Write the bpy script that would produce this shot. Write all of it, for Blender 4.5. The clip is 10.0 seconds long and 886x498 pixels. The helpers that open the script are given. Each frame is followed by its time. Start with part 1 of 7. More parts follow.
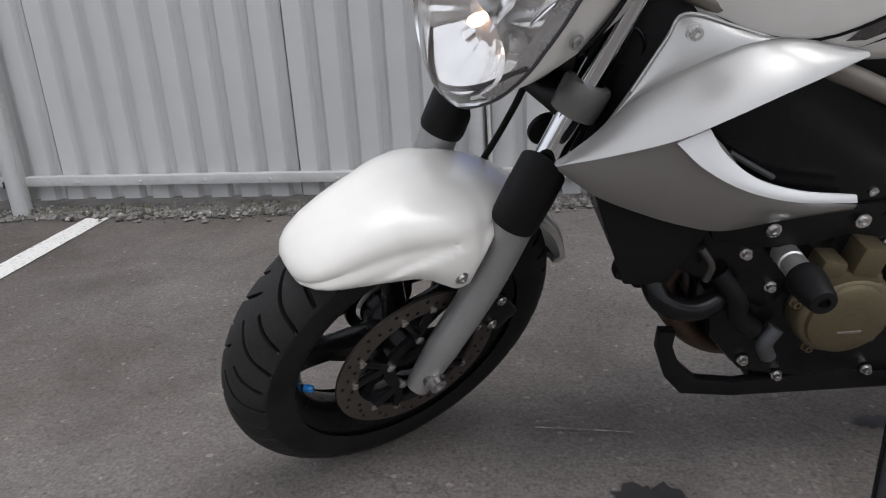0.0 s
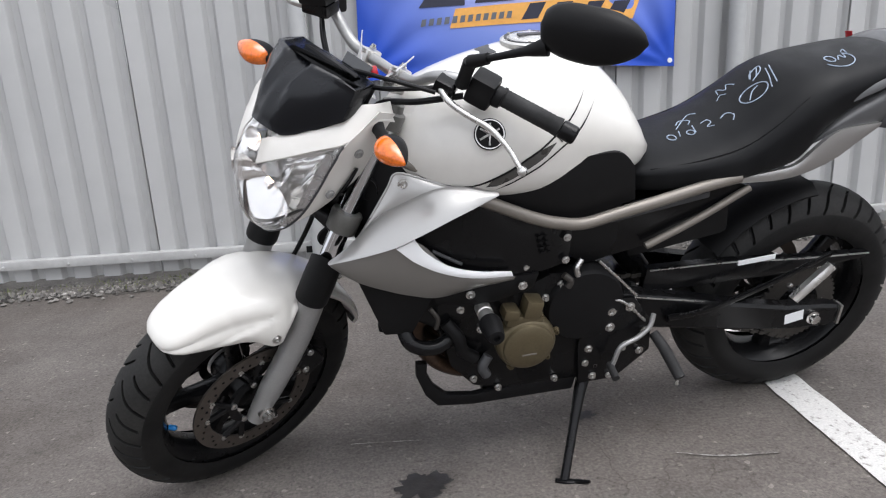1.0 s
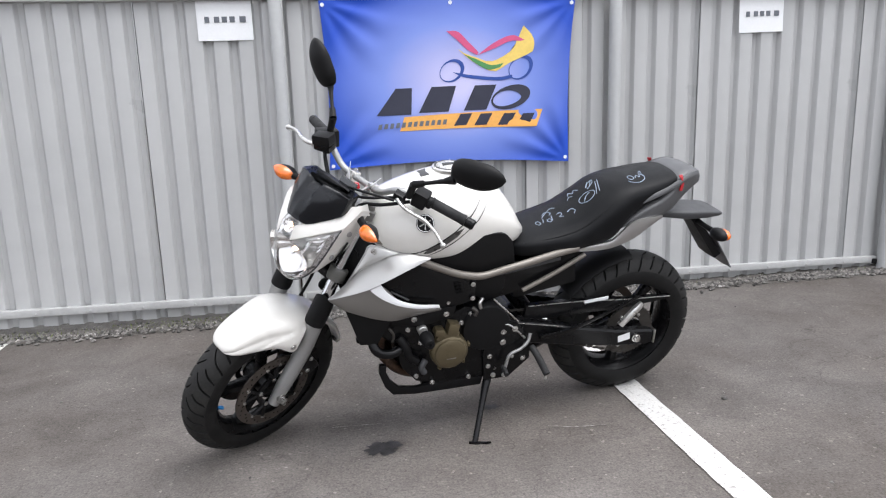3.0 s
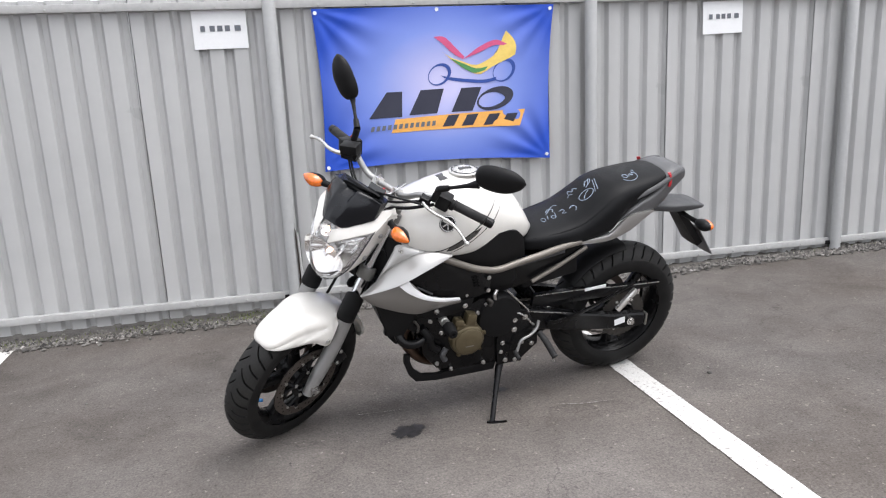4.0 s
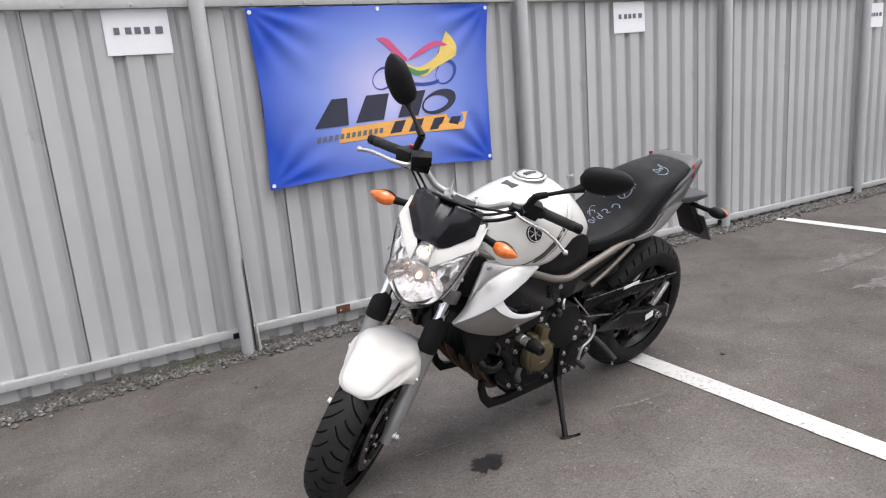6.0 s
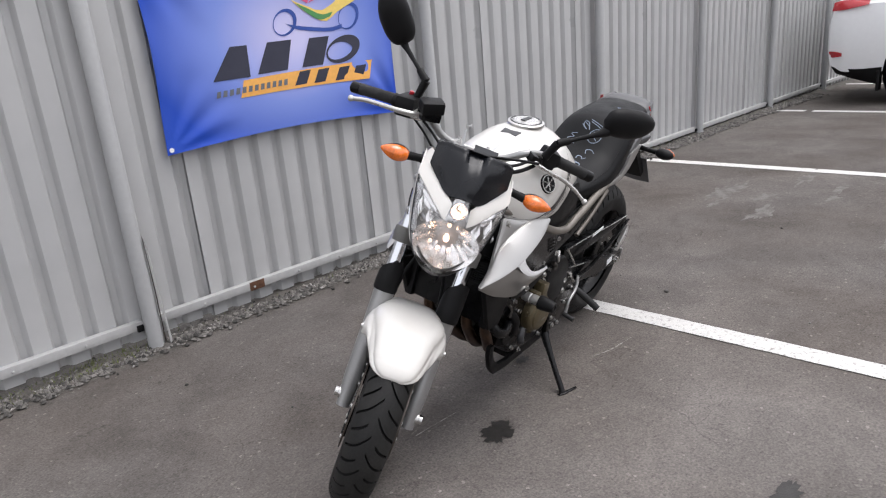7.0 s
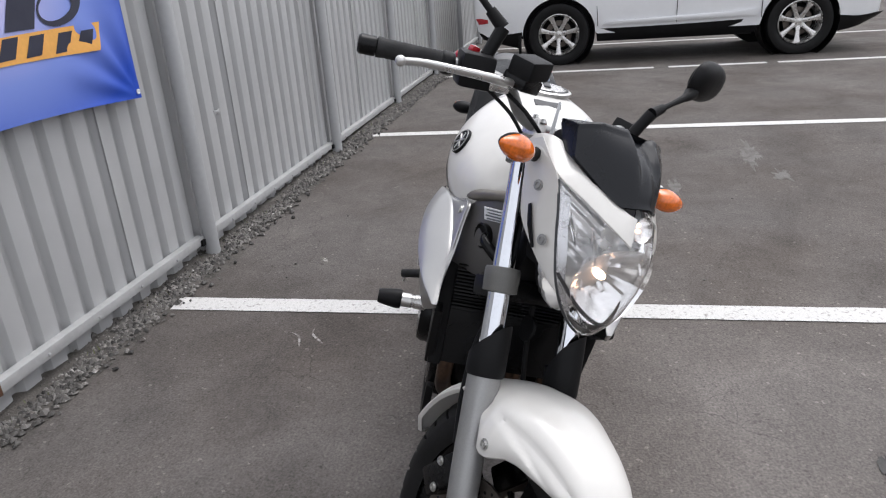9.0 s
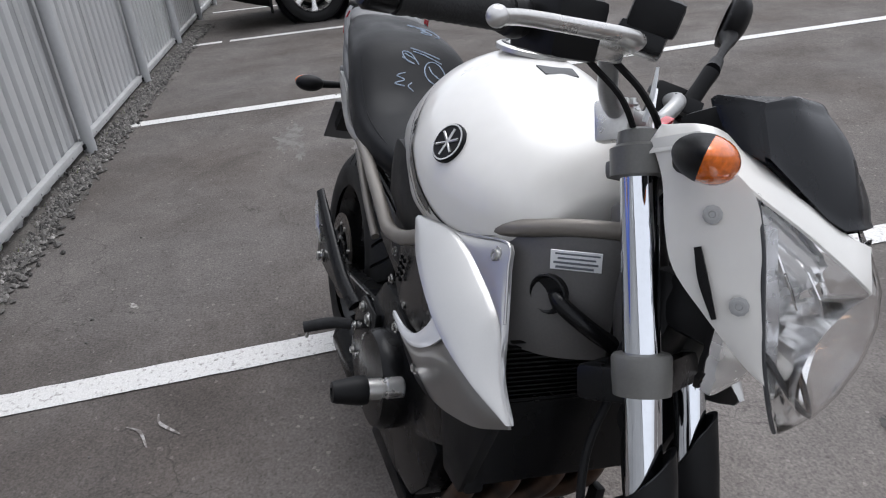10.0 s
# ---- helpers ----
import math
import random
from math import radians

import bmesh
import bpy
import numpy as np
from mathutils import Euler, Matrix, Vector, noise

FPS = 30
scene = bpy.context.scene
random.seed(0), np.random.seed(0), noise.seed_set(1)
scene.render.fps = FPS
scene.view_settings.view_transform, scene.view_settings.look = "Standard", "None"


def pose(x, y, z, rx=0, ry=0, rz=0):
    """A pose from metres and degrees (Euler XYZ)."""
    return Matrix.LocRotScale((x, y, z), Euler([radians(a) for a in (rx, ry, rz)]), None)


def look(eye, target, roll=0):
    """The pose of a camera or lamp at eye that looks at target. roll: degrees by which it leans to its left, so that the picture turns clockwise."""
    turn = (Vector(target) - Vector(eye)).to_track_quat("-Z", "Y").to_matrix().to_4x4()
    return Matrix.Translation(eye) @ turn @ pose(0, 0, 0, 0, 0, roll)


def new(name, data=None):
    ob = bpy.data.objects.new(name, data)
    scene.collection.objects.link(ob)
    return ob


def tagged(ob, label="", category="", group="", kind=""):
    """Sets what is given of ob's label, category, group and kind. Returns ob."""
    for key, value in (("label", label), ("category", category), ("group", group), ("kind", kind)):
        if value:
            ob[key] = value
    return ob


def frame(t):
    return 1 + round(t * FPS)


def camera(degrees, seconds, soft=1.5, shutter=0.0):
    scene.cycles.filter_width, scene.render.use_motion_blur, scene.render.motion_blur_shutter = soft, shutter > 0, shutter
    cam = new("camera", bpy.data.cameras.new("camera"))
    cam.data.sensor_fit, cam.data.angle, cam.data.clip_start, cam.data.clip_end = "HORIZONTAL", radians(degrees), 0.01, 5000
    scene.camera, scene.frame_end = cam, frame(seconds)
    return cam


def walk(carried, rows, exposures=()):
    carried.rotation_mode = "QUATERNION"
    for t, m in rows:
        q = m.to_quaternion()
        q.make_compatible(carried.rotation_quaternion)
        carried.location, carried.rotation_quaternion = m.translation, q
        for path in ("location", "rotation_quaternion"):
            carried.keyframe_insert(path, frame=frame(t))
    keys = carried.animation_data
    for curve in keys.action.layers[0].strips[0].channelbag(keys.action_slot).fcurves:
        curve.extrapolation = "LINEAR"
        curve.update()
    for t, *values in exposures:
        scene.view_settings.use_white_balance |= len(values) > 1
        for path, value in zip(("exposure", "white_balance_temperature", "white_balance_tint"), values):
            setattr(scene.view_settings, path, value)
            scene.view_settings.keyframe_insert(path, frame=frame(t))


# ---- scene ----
cam = camera(64.9, 10.0, soft=1.15)
PATH = [
    (0, (0.485, 1.308, 0.805), (0.211, 3.169, 0.125), -3.9),
    (0.5, (0.566, 1.064, 0.919), (0.458, 2.967, 0.311), -3.9),
    (1, (0.668, 0.838, 1.002), (0.763, 2.754, 0.438), -3.9),
    (1.5, (0.718, 0.563, 1.089), (0.928, 2.476, 0.543), -3.8),
    (2, (0.676, 0.302, 1.136), (0.959, 2.215, 0.624), -3.1),
    (2.5, (0.647, 0.105, 1.205), (0.87, 2.036, 0.736), -2.9),
    (2.7, (0.626, 0.038, 1.195), (0.875, 1.981, 0.789), -2.6),
    (3.8, (0.416, -0.231, 1.282), (0.723, 1.699, 0.857), -3.7),
    (4, (0.332, -0.229, 1.289), (0.719, 1.684, 0.85), -3.6),
    (4.5, (0.162, -0.159, 1.297), (0.585, 1.751, 0.885), -2.0),
    (5, (-0.049, -0.015, 1.282), (0.526, 1.847, 0.832), -2.5),
    (5.2, (-0.157, 0.029, 1.285), (0.514, 1.862, 0.846), -2.7),
    (6.3, (-0.587, 0.485, 1.356), (0.41, 2.146, 0.859), -5.5),
    (6.5, (-0.649, 0.596, 1.348), (0.407, 2.212, 0.826), -4.9),
    (7, (-0.846, 0.882, 1.351), (0.468, 2.251, 0.718), -5.8),
    (7.5, (-0.914, 1.206, 1.326), (0.541, 2.418, 0.684), -5.8),
    (8, (-0.963, 1.56, 1.335), (0.63, 2.576, 0.68), -6.6),
    (8.5, (-0.894, 1.89, 1.324), (0.84, 2.569, 0.597), -7.0),
    (9, (-0.704, 2.202, 1.307), (1.093, 2.606, 0.526), -4.2),
    (9.5, (-0.476, 2.485, 1.291), (1.33, 2.526, 0.432), -4.4),
    (10, (-0.141, 2.639, 1.25), (1.607, 2.374, 0.315), -5.3),
]
walk(cam, [(t, look(eye, target, roll)) for t, eye, target, roll in PATH],
     [(0, 0.40, 6300, 11), (1, 0.77, 6320, 11), (2.5, 0.96, 6280, 11), (5, 0.90, 6480, 12), (6.5, 0.70, 6450, 13), (7.5, 0.61, 6420, 13), (9, 0.49, 6320, 12), (10, 0.45, 6160, 11)])

# ---------------------------------------------------------------- light
world = bpy.data.worlds.new("overcast_sky")
scene.world = world
world.use_nodes = True
wn, wl = world.node_tree.nodes, world.node_tree.links
sky = wn.new("ShaderNodeTexSky")
sky.sky_type = "NISHITA"
sky.sun_disc = False
sky.sun_elevation = radians(65.5)
sky.sun_rotation = radians(127.9)
sky.dust_density = 6.0
grey = wn.new("ShaderNodeHueSaturation")
grey.inputs["Saturation"].default_value = 0.18
wl.new(sky.outputs["Color"], grey.inputs["Color"])
cloud_cover = wn.new("ShaderNodeMix")
cloud_cover.data_type = "RGBA"
cloud_cover.inputs["Factor"].default_value = 0.55
cloud_cover.inputs["B"].default_value = (6.0, 6.1, 6.4, 1)
wl.new(grey.outputs["Color"], cloud_cover.inputs["A"])
wl.new(cloud_cover.outputs["Result"], wn["Background"].inputs["Color"])
wn["Background"].inputs["Strength"].default_value = 0.163
sun_data = bpy.data.lights.new("sun", "SUN")
sun_data.energy = 0.75
sun_data.angle = radians(45)
sun_data.color = (1.0, 0.985, 0.97)
sun = new("sun", sun_data)
sun.matrix_world = look((4.1, -0.3, 10.0), (0.5, 2.5, 0.0))

# ---------------------------------------------------------------- materials
def material(name, color, rough=0.5, metal=0.0, vary=0.12, scale=6.0, grain=60.0, bump=0.0, coat=0.0,
             second=None, mix=(0.45, 0.7), detail=6.0, rough_vary=0.1, ior=1.5, island=0.0):
    """Principled surface with broad and fine variation of colour, gloss and relief, at sizes in metres."""
    m = bpy.data.materials.new(name)
    m.use_nodes = True
    n, k = m.node_tree.nodes, m.node_tree.links
    b = n["Principled BSDF"]
    tc = n.new("ShaderNodeTexCoord")
    big = n.new("ShaderNodeTexNoise")
    big.inputs["Scale"].default_value = scale
    big.inputs["Detail"].default_value = detail
    fine = n.new("ShaderNodeTexNoise")
    fine.inputs["Scale"].default_value = grain
    fine.inputs["Detail"].default_value = 4.0
    for t in (big, fine):
        k.new(tc.outputs["Object"], t.inputs["Vector"])
    ramp = n.new("ShaderNodeMapRange")
    ramp.inputs["From Min"].default_value, ramp.inputs["From Max"].default_value = mix
    k.new(big.outputs["Fac"], ramp.inputs["Value"])
    two = n.new("ShaderNodeMix")
    two.data_type = "RGBA"
    two.inputs["A"].default_value = (*color, 1)
    other = second or [c * (1 - vary) for c in color]
    two.inputs["B"].default_value = (*other, 1)
    k.new(ramp.outputs["Result"], two.inputs["Factor"])
    hsv = n.new("ShaderNodeHueSaturation")
    vr = n.new("ShaderNodeMapRange")
    vr.inputs["From Min"].default_value, vr.inputs["From Max"].default_value = 0.3, 0.7
    vr.inputs["To Min"].default_value, vr.inputs["To Max"].default_value = 1 - vary * 0.6, 1 + vary * 0.6
    k.new(fine.outputs["Fac"], vr.inputs["Value"])
    k.new(two.outputs["Result"], hsv.inputs["Color"])
    last = vr.outputs["Result"]
    if island:
        geo = n.new("ShaderNodeNewGeometry")
        ir = n.new("ShaderNodeMapRange")
        ir.inputs["To Min"].default_value, ir.inputs["To Max"].default_value = 1 - island, 1 + island
        k.new(geo.outputs["Random Per Island"], ir.inputs["Value"])
        mul = n.new("ShaderNodeMath")
        mul.operation = "MULTIPLY"
        k.new(last, mul.inputs[0])
        k.new(ir.outputs["Result"], mul.inputs[1])
        last = mul.outputs["Value"]
    k.new(last, hsv.inputs["Value"])
    k.new(hsv.outputs["Color"], b.inputs["Base Color"])
    rr = n.new("ShaderNodeMapRange")
    rr.inputs["From Min"].default_value, rr.inputs["From Max"].default_value = 0.3, 0.7
    rr.inputs["To Min"].default_value = max(0.02, rough - rough_vary)
    rr.inputs["To Max"].default_value = min(1.0, rough + rough_vary)
    k.new(big.outputs["Fac"], rr.inputs["Value"])
    k.new(rr.outputs["Result"], b.inputs["Roughness"])
    b.inputs["Metallic"].default_value = metal
    b.inputs["IOR"].default_value = ior
    b.inputs["Coat Weight"].default_value = coat
    b.inputs["Coat Roughness"].default_value = 0.04
    if bump:
        bp = n.new("ShaderNodeBump")
        bp.inputs["Strength"].default_value = 0.6
        bp.inputs["Distance"].default_value = bump
        k.new(fine.outputs["Fac"], bp.inputs["Height"])
        k.new(bp.outputs["Normal"], b.inputs["Normal"])
    return m


def asphalt_material():
    """Old asphalt: brown-grey binder with small stones, pale dusty and dark patches, pits and hair cracks, one bay
    painted brighter.
    """
    m = material("asphalt", (0.114, 0.104, 0.097), 0.92, vary=0.38, scale=1.0, grain=130, bump=0.0060, second=(0.090, 0.079, 0.071), mix=(0.38, 0.66), ior=1.25)
    n, k = m.node_tree.nodes, m.node_tree.links
    b = n["Principled BSDF"]
    base = b.inputs["Base Color"].links[0].from_socket
    tc = n["Texture Coordinate"]

    def ranged(sock, lo, hi, a, c):
        r = n.new("ShaderNodeMapRange")
        r.inputs["From Min"].default_value, r.inputs["From Max"].default_value = lo, hi
        r.inputs["To Min"].default_value, r.inputs["To Max"].default_value = a, c
        k.new(sock, r.inputs["Value"])
        return r.outputs["Result"]

    def cloud(scale, detail, rough, distort=0.0):
        t = n.new("ShaderNodeTexNoise")
        t.inputs["Scale"].default_value, t.inputs["Detail"].default_value = scale, detail
        t.inputs["Roughness"].default_value, t.inputs["Distortion"].default_value = rough, distort
        k.new(tc.outputs["Object"], t.inputs["Vector"])
        return t.outputs["Fac"]

    def times(a, c):
        t = n.new("ShaderNodeMath")
        t.operation = "MULTIPLY"
        k.new(a, t.inputs[0])
        k.new(c, t.inputs[1])
        return t.outputs["Value"]

    vor = n.new("ShaderNodeTexVoronoi")
    vor.inputs["Scale"].default_value = 105
    k.new(tc.outputs["Object"], vor.inputs["Vector"])
    sep = n.new("ShaderNodeSeparateColor")
    k.new(vor.outputs["Color"], sep.inputs["Color"])
    stones = ranged(sep.outputs["Red"], 0.0, 1.0, 0.90, 1.11)
    bright = ranged(sep.outputs["Green"], 0.988, 0.997, 1.0, 1.6)
    pits = ranged(cloud(58, 4, 0.7), 0.33, 0.43, 0.66, 1.0)
    patches = ranged(cloud(2.6, 9, 0.68, 0.6), 0.34, 0.68, 0.82, 1.22)
    dust_and_lift = ranged(cloud(0.55, 6, 0.6, 0.4), 0.52, 0.70, 1.0, 1.22)
    # the motorcycle's bay is painted lighter, as if brighter light fell there
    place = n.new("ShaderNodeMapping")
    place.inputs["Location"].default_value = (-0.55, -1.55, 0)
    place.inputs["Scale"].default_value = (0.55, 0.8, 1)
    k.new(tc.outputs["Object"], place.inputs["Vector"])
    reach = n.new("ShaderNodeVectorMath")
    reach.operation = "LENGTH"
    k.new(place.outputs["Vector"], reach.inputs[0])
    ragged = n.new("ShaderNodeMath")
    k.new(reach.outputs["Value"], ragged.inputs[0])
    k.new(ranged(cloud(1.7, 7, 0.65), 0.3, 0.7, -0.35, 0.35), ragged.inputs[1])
    dust_and_lift = times(dust_and_lift, ranged(ragged.outputs["Value"], 0.35, 1.0, 1.32, 1.0))
    crack = n.new("ShaderNodeTexVoronoi")
    crack.feature = "DISTANCE_TO_EDGE"
    crack.inputs["Scale"].default_value = 2.1
    bend = n.new("ShaderNodeTexNoise")
    bend.inputs["Scale"].default_value, bend.inputs["Detail"].default_value = 5.0, 6.0
    k.new(tc.outputs["Object"], bend.inputs["Vector"])
    mixv = n.new("ShaderNodeMix")
    mixv.data_type = "VECTOR"
    mixv.inputs["Factor"].default_value = 0.22
    k.new(tc.outputs["Object"], mixv.inputs["A"])
    k.new(bend.outputs["Color"], mixv.inputs["B"])
    k.new(mixv.outputs["Result"], crack.inputs["Vector"])
    hair = ranged(crack.outputs["Distance"], 0.0, 0.006, 0.66, 1.0)
    gate = ranged(cloud(1.3, 2, 0.5), 0.50, 0.58, 0.0, 1.0)
    inv = n.new("ShaderNodeMix")
    inv.data_type = "FLOAT"
    inv.inputs["A"].default_value = 1.0
    k.new(gate, inv.inputs["Factor"])
    k.new(hair, inv.inputs["B"])
    hs = n.new("ShaderNodeHueSaturation")
    k.new(base, hs.inputs["Color"])
    k.new(times(times(times(stones, bright), times(pits, patches)), times(dust_and_lift, inv.outputs["Result"])), hs.inputs["Value"])
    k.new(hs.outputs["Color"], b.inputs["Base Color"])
    return m


def banner_material():
    """Printed cloth: pale violet middle running out to blue at the rim."""
    m = material("printed_banner_cloth", (0.03, 0.10, 0.52), 0.6, vary=0.05, scale=3, grain=300, bump=0.0004)
    n, k = m.node_tree.nodes, m.node_tree.links
    b = n["Principled BSDF"]
    tc = n["Texture Coordinate"]
    mp = n.new("ShaderNodeMapping")
    mp.inputs["Location"].default_value = (-1.27 / 0.78, 0, -1.33 / 0.60)
    mp.inputs["Scale"].default_value = (1 / 0.78, 0, 1 / 0.60)
    k.new(tc.outputs["Object"], mp.inputs["Vector"])
    ln = n.new("ShaderNodeVectorMath")
    ln.operation = "LENGTH"
    k.new(mp.outputs["Vector"], ln.inputs[0])
    cr = n.new("ShaderNodeValToRGB")
    e = cr.color_ramp.elements
    e[0].position, e[0].color = 0.1, (0.53, 0.52, 0.78, 1)
    e[1].position, e[1].color = 1.0, (0.008, 0.062, 0.46, 1)
    mid = e.new(0.55)
    mid.color = (0.19, 0.27, 0.67, 1)
    k.new(ln.outputs["Value"], cr.inputs["Fac"])
    k.new(cr.outputs["Color"], b.inputs["Base Color"])
    return m


def line_material():
    """White road paint, worn through to the asphalt in places."""
    m = material("road_paint", (0.58, 0.57, 0.55), 0.8, vary=0.2, scale=70, grain=190, bump=0.003,
                 second=(0.26, 0.245, 0.23), mix=(0.56, 0.72), detail=10)
    return m


def clear_material(name, color=(1, 1, 1), rough=0.02):
    m = bpy.data.materials.new(name)
    m.use_nodes = True
    b = m.node_tree.nodes["Principled BSDF"]
    b.inputs["Base Color"].default_value = (*color, 1)
    b.inputs["Transmission Weight"].default_value = 1.0
    b.inputs["Roughness"].default_value = rough
    b.inputs["IOR"].default_value = 1.45
    return m


def glow_material(name, color, strength):
    m = bpy.data.materials.new(name)
    m.use_nodes = True
    b = m.node_tree.nodes["Principled BSDF"]
    b.inputs["Base Color"].default_value = (*color, 1)
    b.inputs["Emission Color"].default_value = (*color, 1)
    b.inputs["Emission Strength"].default_value = strength
    return m


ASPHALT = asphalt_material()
ROAD_PAINT = line_material()
DUST = material("pale_dusty_asphalt", (0.135, 0.126, 0.118), 0.9, vary=0.35, scale=14, grain=180, bump=0.003, second=(0.105, 0.095, 0.088), mix=(0.47, 0.60), detail=9)
OIL = material("oil_stain", (0.018, 0.016, 0.014), 0.5, vary=0.3, scale=25, grain=200, bump=0.001)
SCUFF = material("chalky_scuff", (0.34, 0.325, 0.305), 0.9, vary=0.4, scale=45, grain=260, second=(0.135, 0.121, 0.110), mix=(0.42, 0.56))
DIRT = material("gravelly_dirt", (0.088, 0.080, 0.071), 0.95, vary=0.4, scale=9, grain=120, bump=0.008, second=(0.052, 0.047, 0.042))
STONE = material("grey_gravel", (0.118, 0.111, 0.103), 0.9, vary=0.3, scale=40, grain=300, island=0.75)
GRASS = material("weeds", (0.10, 0.12, 0.03), 0.8, vary=0.3, scale=20, grain=90, island=0.4)
SHEET = material("grey_painted_sheet_steel", (0.425, 0.427, 0.425), 0.32, vary=0.035, scale=1.3, grain=9, second=(0.39, 0.393, 0.392), coat=0.2, rough_vary=0.06)
RAIL = material("grey_painted_rail", (0.40, 0.40, 0.395), 0.5, vary=0.12, scale=5, grain=40, bump=0.0005)
POST = material("grey_painted_post", (0.36, 0.365, 0.365), 0.5, vary=0.05, scale=4, grain=40, bump=0.0001)
RUST_DARK = material("old_dark_rust", (0.030, 0.020, 0.014), 0.9, vary=0.4, scale=60, grain=200, bump=0.001)
RUST = material("rust", (0.10, 0.045, 0.022), 0.9, vary=0.4, scale=40, grain=200, bump=0.001)
BANNER = banner_material()
PAPER = material("white_paper", (0.78, 0.79, 0.80), 0.7, vary=0.03, scale=8, grain=90)
INK = material("grey_ink", (0.13, 0.14, 0.16), 0.7, vary=0.06)
NAVY = material("dark_navy_print", (0.022, 0.024, 0.045), 0.6, vary=0.05)
ORANGE_P = material("orange_print", (0.80, 0.40, 0.09), 0.6, vary=0.08)
YELLOW_P = material("yellow_print", (0.78, 0.57, 0.14), 0.6, vary=0.08)
PINK_P = material("pink_print", (0.62, 0.09, 0.22), 0.6, vary=0.08)
GREEN_P = material("green_print", (0.07, 0.25, 0.08), 0.6, vary=0.08)
BLUE_P = material("blue_print", (0.025, 0.07, 0.32), 0.6, vary=0.08)

WHITE = material("pearl_white_paint", (0.650, 0.634, 0.598), 0.30, vary=0.03, scale=5, grain=40, coat=0.6, rough_vary=0.03)
SILVER = material("silver_metallic_paint", (0.41, 0.405, 0.395), 0.33, metal=0.75, vary=0.06, scale=4, grain=900, coat=0.6, rough_vary=0.05)
DARK_SILVER = material("grey_metallic_paint", (0.26, 0.252, 0.24), 0.34, metal=0.7, vary=0.06, scale=4, grain=900, coat=0.5, rough_vary=0.05)
FORK = material("grey_cast_fork_paint", (0.33, 0.33, 0.325), 0.38, metal=0.6, vary=0.08, scale=8, grain=300, rough_vary=0.06)
BRONZE_TUBE = material("champagne_frame_paint", (0.18, 0.163, 0.142), 0.42, metal=0.35, vary=0.06, scale=8, grain=400)
CHROME = material("chrome", (0.74, 0.76, 0.79), 0.07, metal=1.0, vary=0.03, scale=12, grain=120, rough_vary=0.03)
STEEL = material("bright_steel", (0.58, 0.575, 0.56), 0.3, metal=1.0, vary=0.1, scale=30, grain=300)
ALLOY = material("polished_alloy", (0.62, 0.61, 0.59), 0.3, metal=0.85, vary=0.08, scale=25, grain=260)
DISC = material("brake_disc_steel", (0.13, 0.113, 0.10), 0.42, metal=0.85, vary=0.12, scale=20, grain=500)
BLACK = material("satin_black_paint", (0.005, 0.005, 0.0055), 0.26, vary=0.2, scale=12, grain=200, rough_vary=0.06, ior=1.3)
BLACK_MATT = material("black_plastic", (0.0055, 0.0055, 0.006), 0.5, vary=0.2, scale=12, grain=700, bump=0.0002, ior=1.28)
SCREEN = material("charcoal_plastic", (0.006, 0.0068, 0.009), 0.24, vary=0.12, scale=10, grain=700, bump=0.0001, ior=1.4)
GREY_PLASTIC = material("dark_grey_plastic", (0.042, 0.043, 0.046), 0.52, vary=0.12, scale=10, grain=600, bump=0.0002)
HEAD_PLATE = material("dark_grey_head_paint", (0.082, 0.078, 0.076), 0.36, vary=0.1, scale=8, grain=300)
CLAMP = material("grey_clamp_paint", (0.11, 0.108, 0.10), 0.4, vary=0.1, scale=10, grain=300)
RUBBER = material("tyre_rubber", (0.0085, 0.0084, 0.0084), 0.55, vary=0.3, scale=9, grain=160, bump=0.0004, ior=1.3)
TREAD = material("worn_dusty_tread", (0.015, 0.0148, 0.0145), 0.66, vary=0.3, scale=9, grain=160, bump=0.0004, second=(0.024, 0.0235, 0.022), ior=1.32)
GRIP = material("grip_rubber", (0.01, 0.01, 0.0105), 0.75, vary=0.2, scale=30, grain=400, bump=0.001)
SEAT = material("black_seat_vinyl", (0.0075, 0.0078, 0.0086), 0.42, vary=0.2, scale=14, grain=900, bump=0.0004, second=(0.011, 0.0113, 0.012), ior=1.2)
ENGINE_BRONZE = material("bronze_engine_cover", (0.125, 0.102, 0.060), 0.40, metal=0.55, vary=0.15, scale=14, grain=200)
PIPE = material("heat_browned_pipe", (0.10, 0.062, 0.042), 0.42, metal=0.75, vary=0.3, scale=14, grain=120, second=(0.05, 0.04, 0.035))
AMBER = material("amber_lens", (0.74, 0.155, 0.010), 0.12, vary=0.3, scale=40, grain=200, coat=0.8)
RED = material("red_plastic", (0.42, 0.012, 0.02), 0.25, vary=0.08, coat=0.6)
BLUE_CAP = material("blue_valve_cap", (0.01, 0.18, 0.50), 0.4, vary=0.05)
CHALK = material("blue_white_chalk", (0.30, 0.36, 0.45), 0.95, vary=0.35, scale=60, grain=300)
LENS = clear_material("clear_lens")
REFLECTOR = material("headlamp_reflector", (0.92, 0.915, 0.91), 0.24, metal=1.0, vary=0.03, scale=30, grain=60, rough_vary=0.03)
BULB = glow_material("lit_bulb", (1.0, 0.62, 0.40), 6.0)
TAIL_GREY = material("mid_grey_plastic", (0.078, 0.079, 0.082), 0.45, vary=0.1, scale=10, grain=600, bump=0.0002)
LAMP_SILVER = material("lamp_silvering", (0.93, 0.925, 0.92), 0.22, metal=0.65, vary=0.05, scale=30, grain=70, bump=0.0008)
LAMP_TRIM = material("grey_lamp_trim", (0.62, 0.62, 0.63), 0.22, metal=0.8, vary=0.15, scale=60, grain=300)
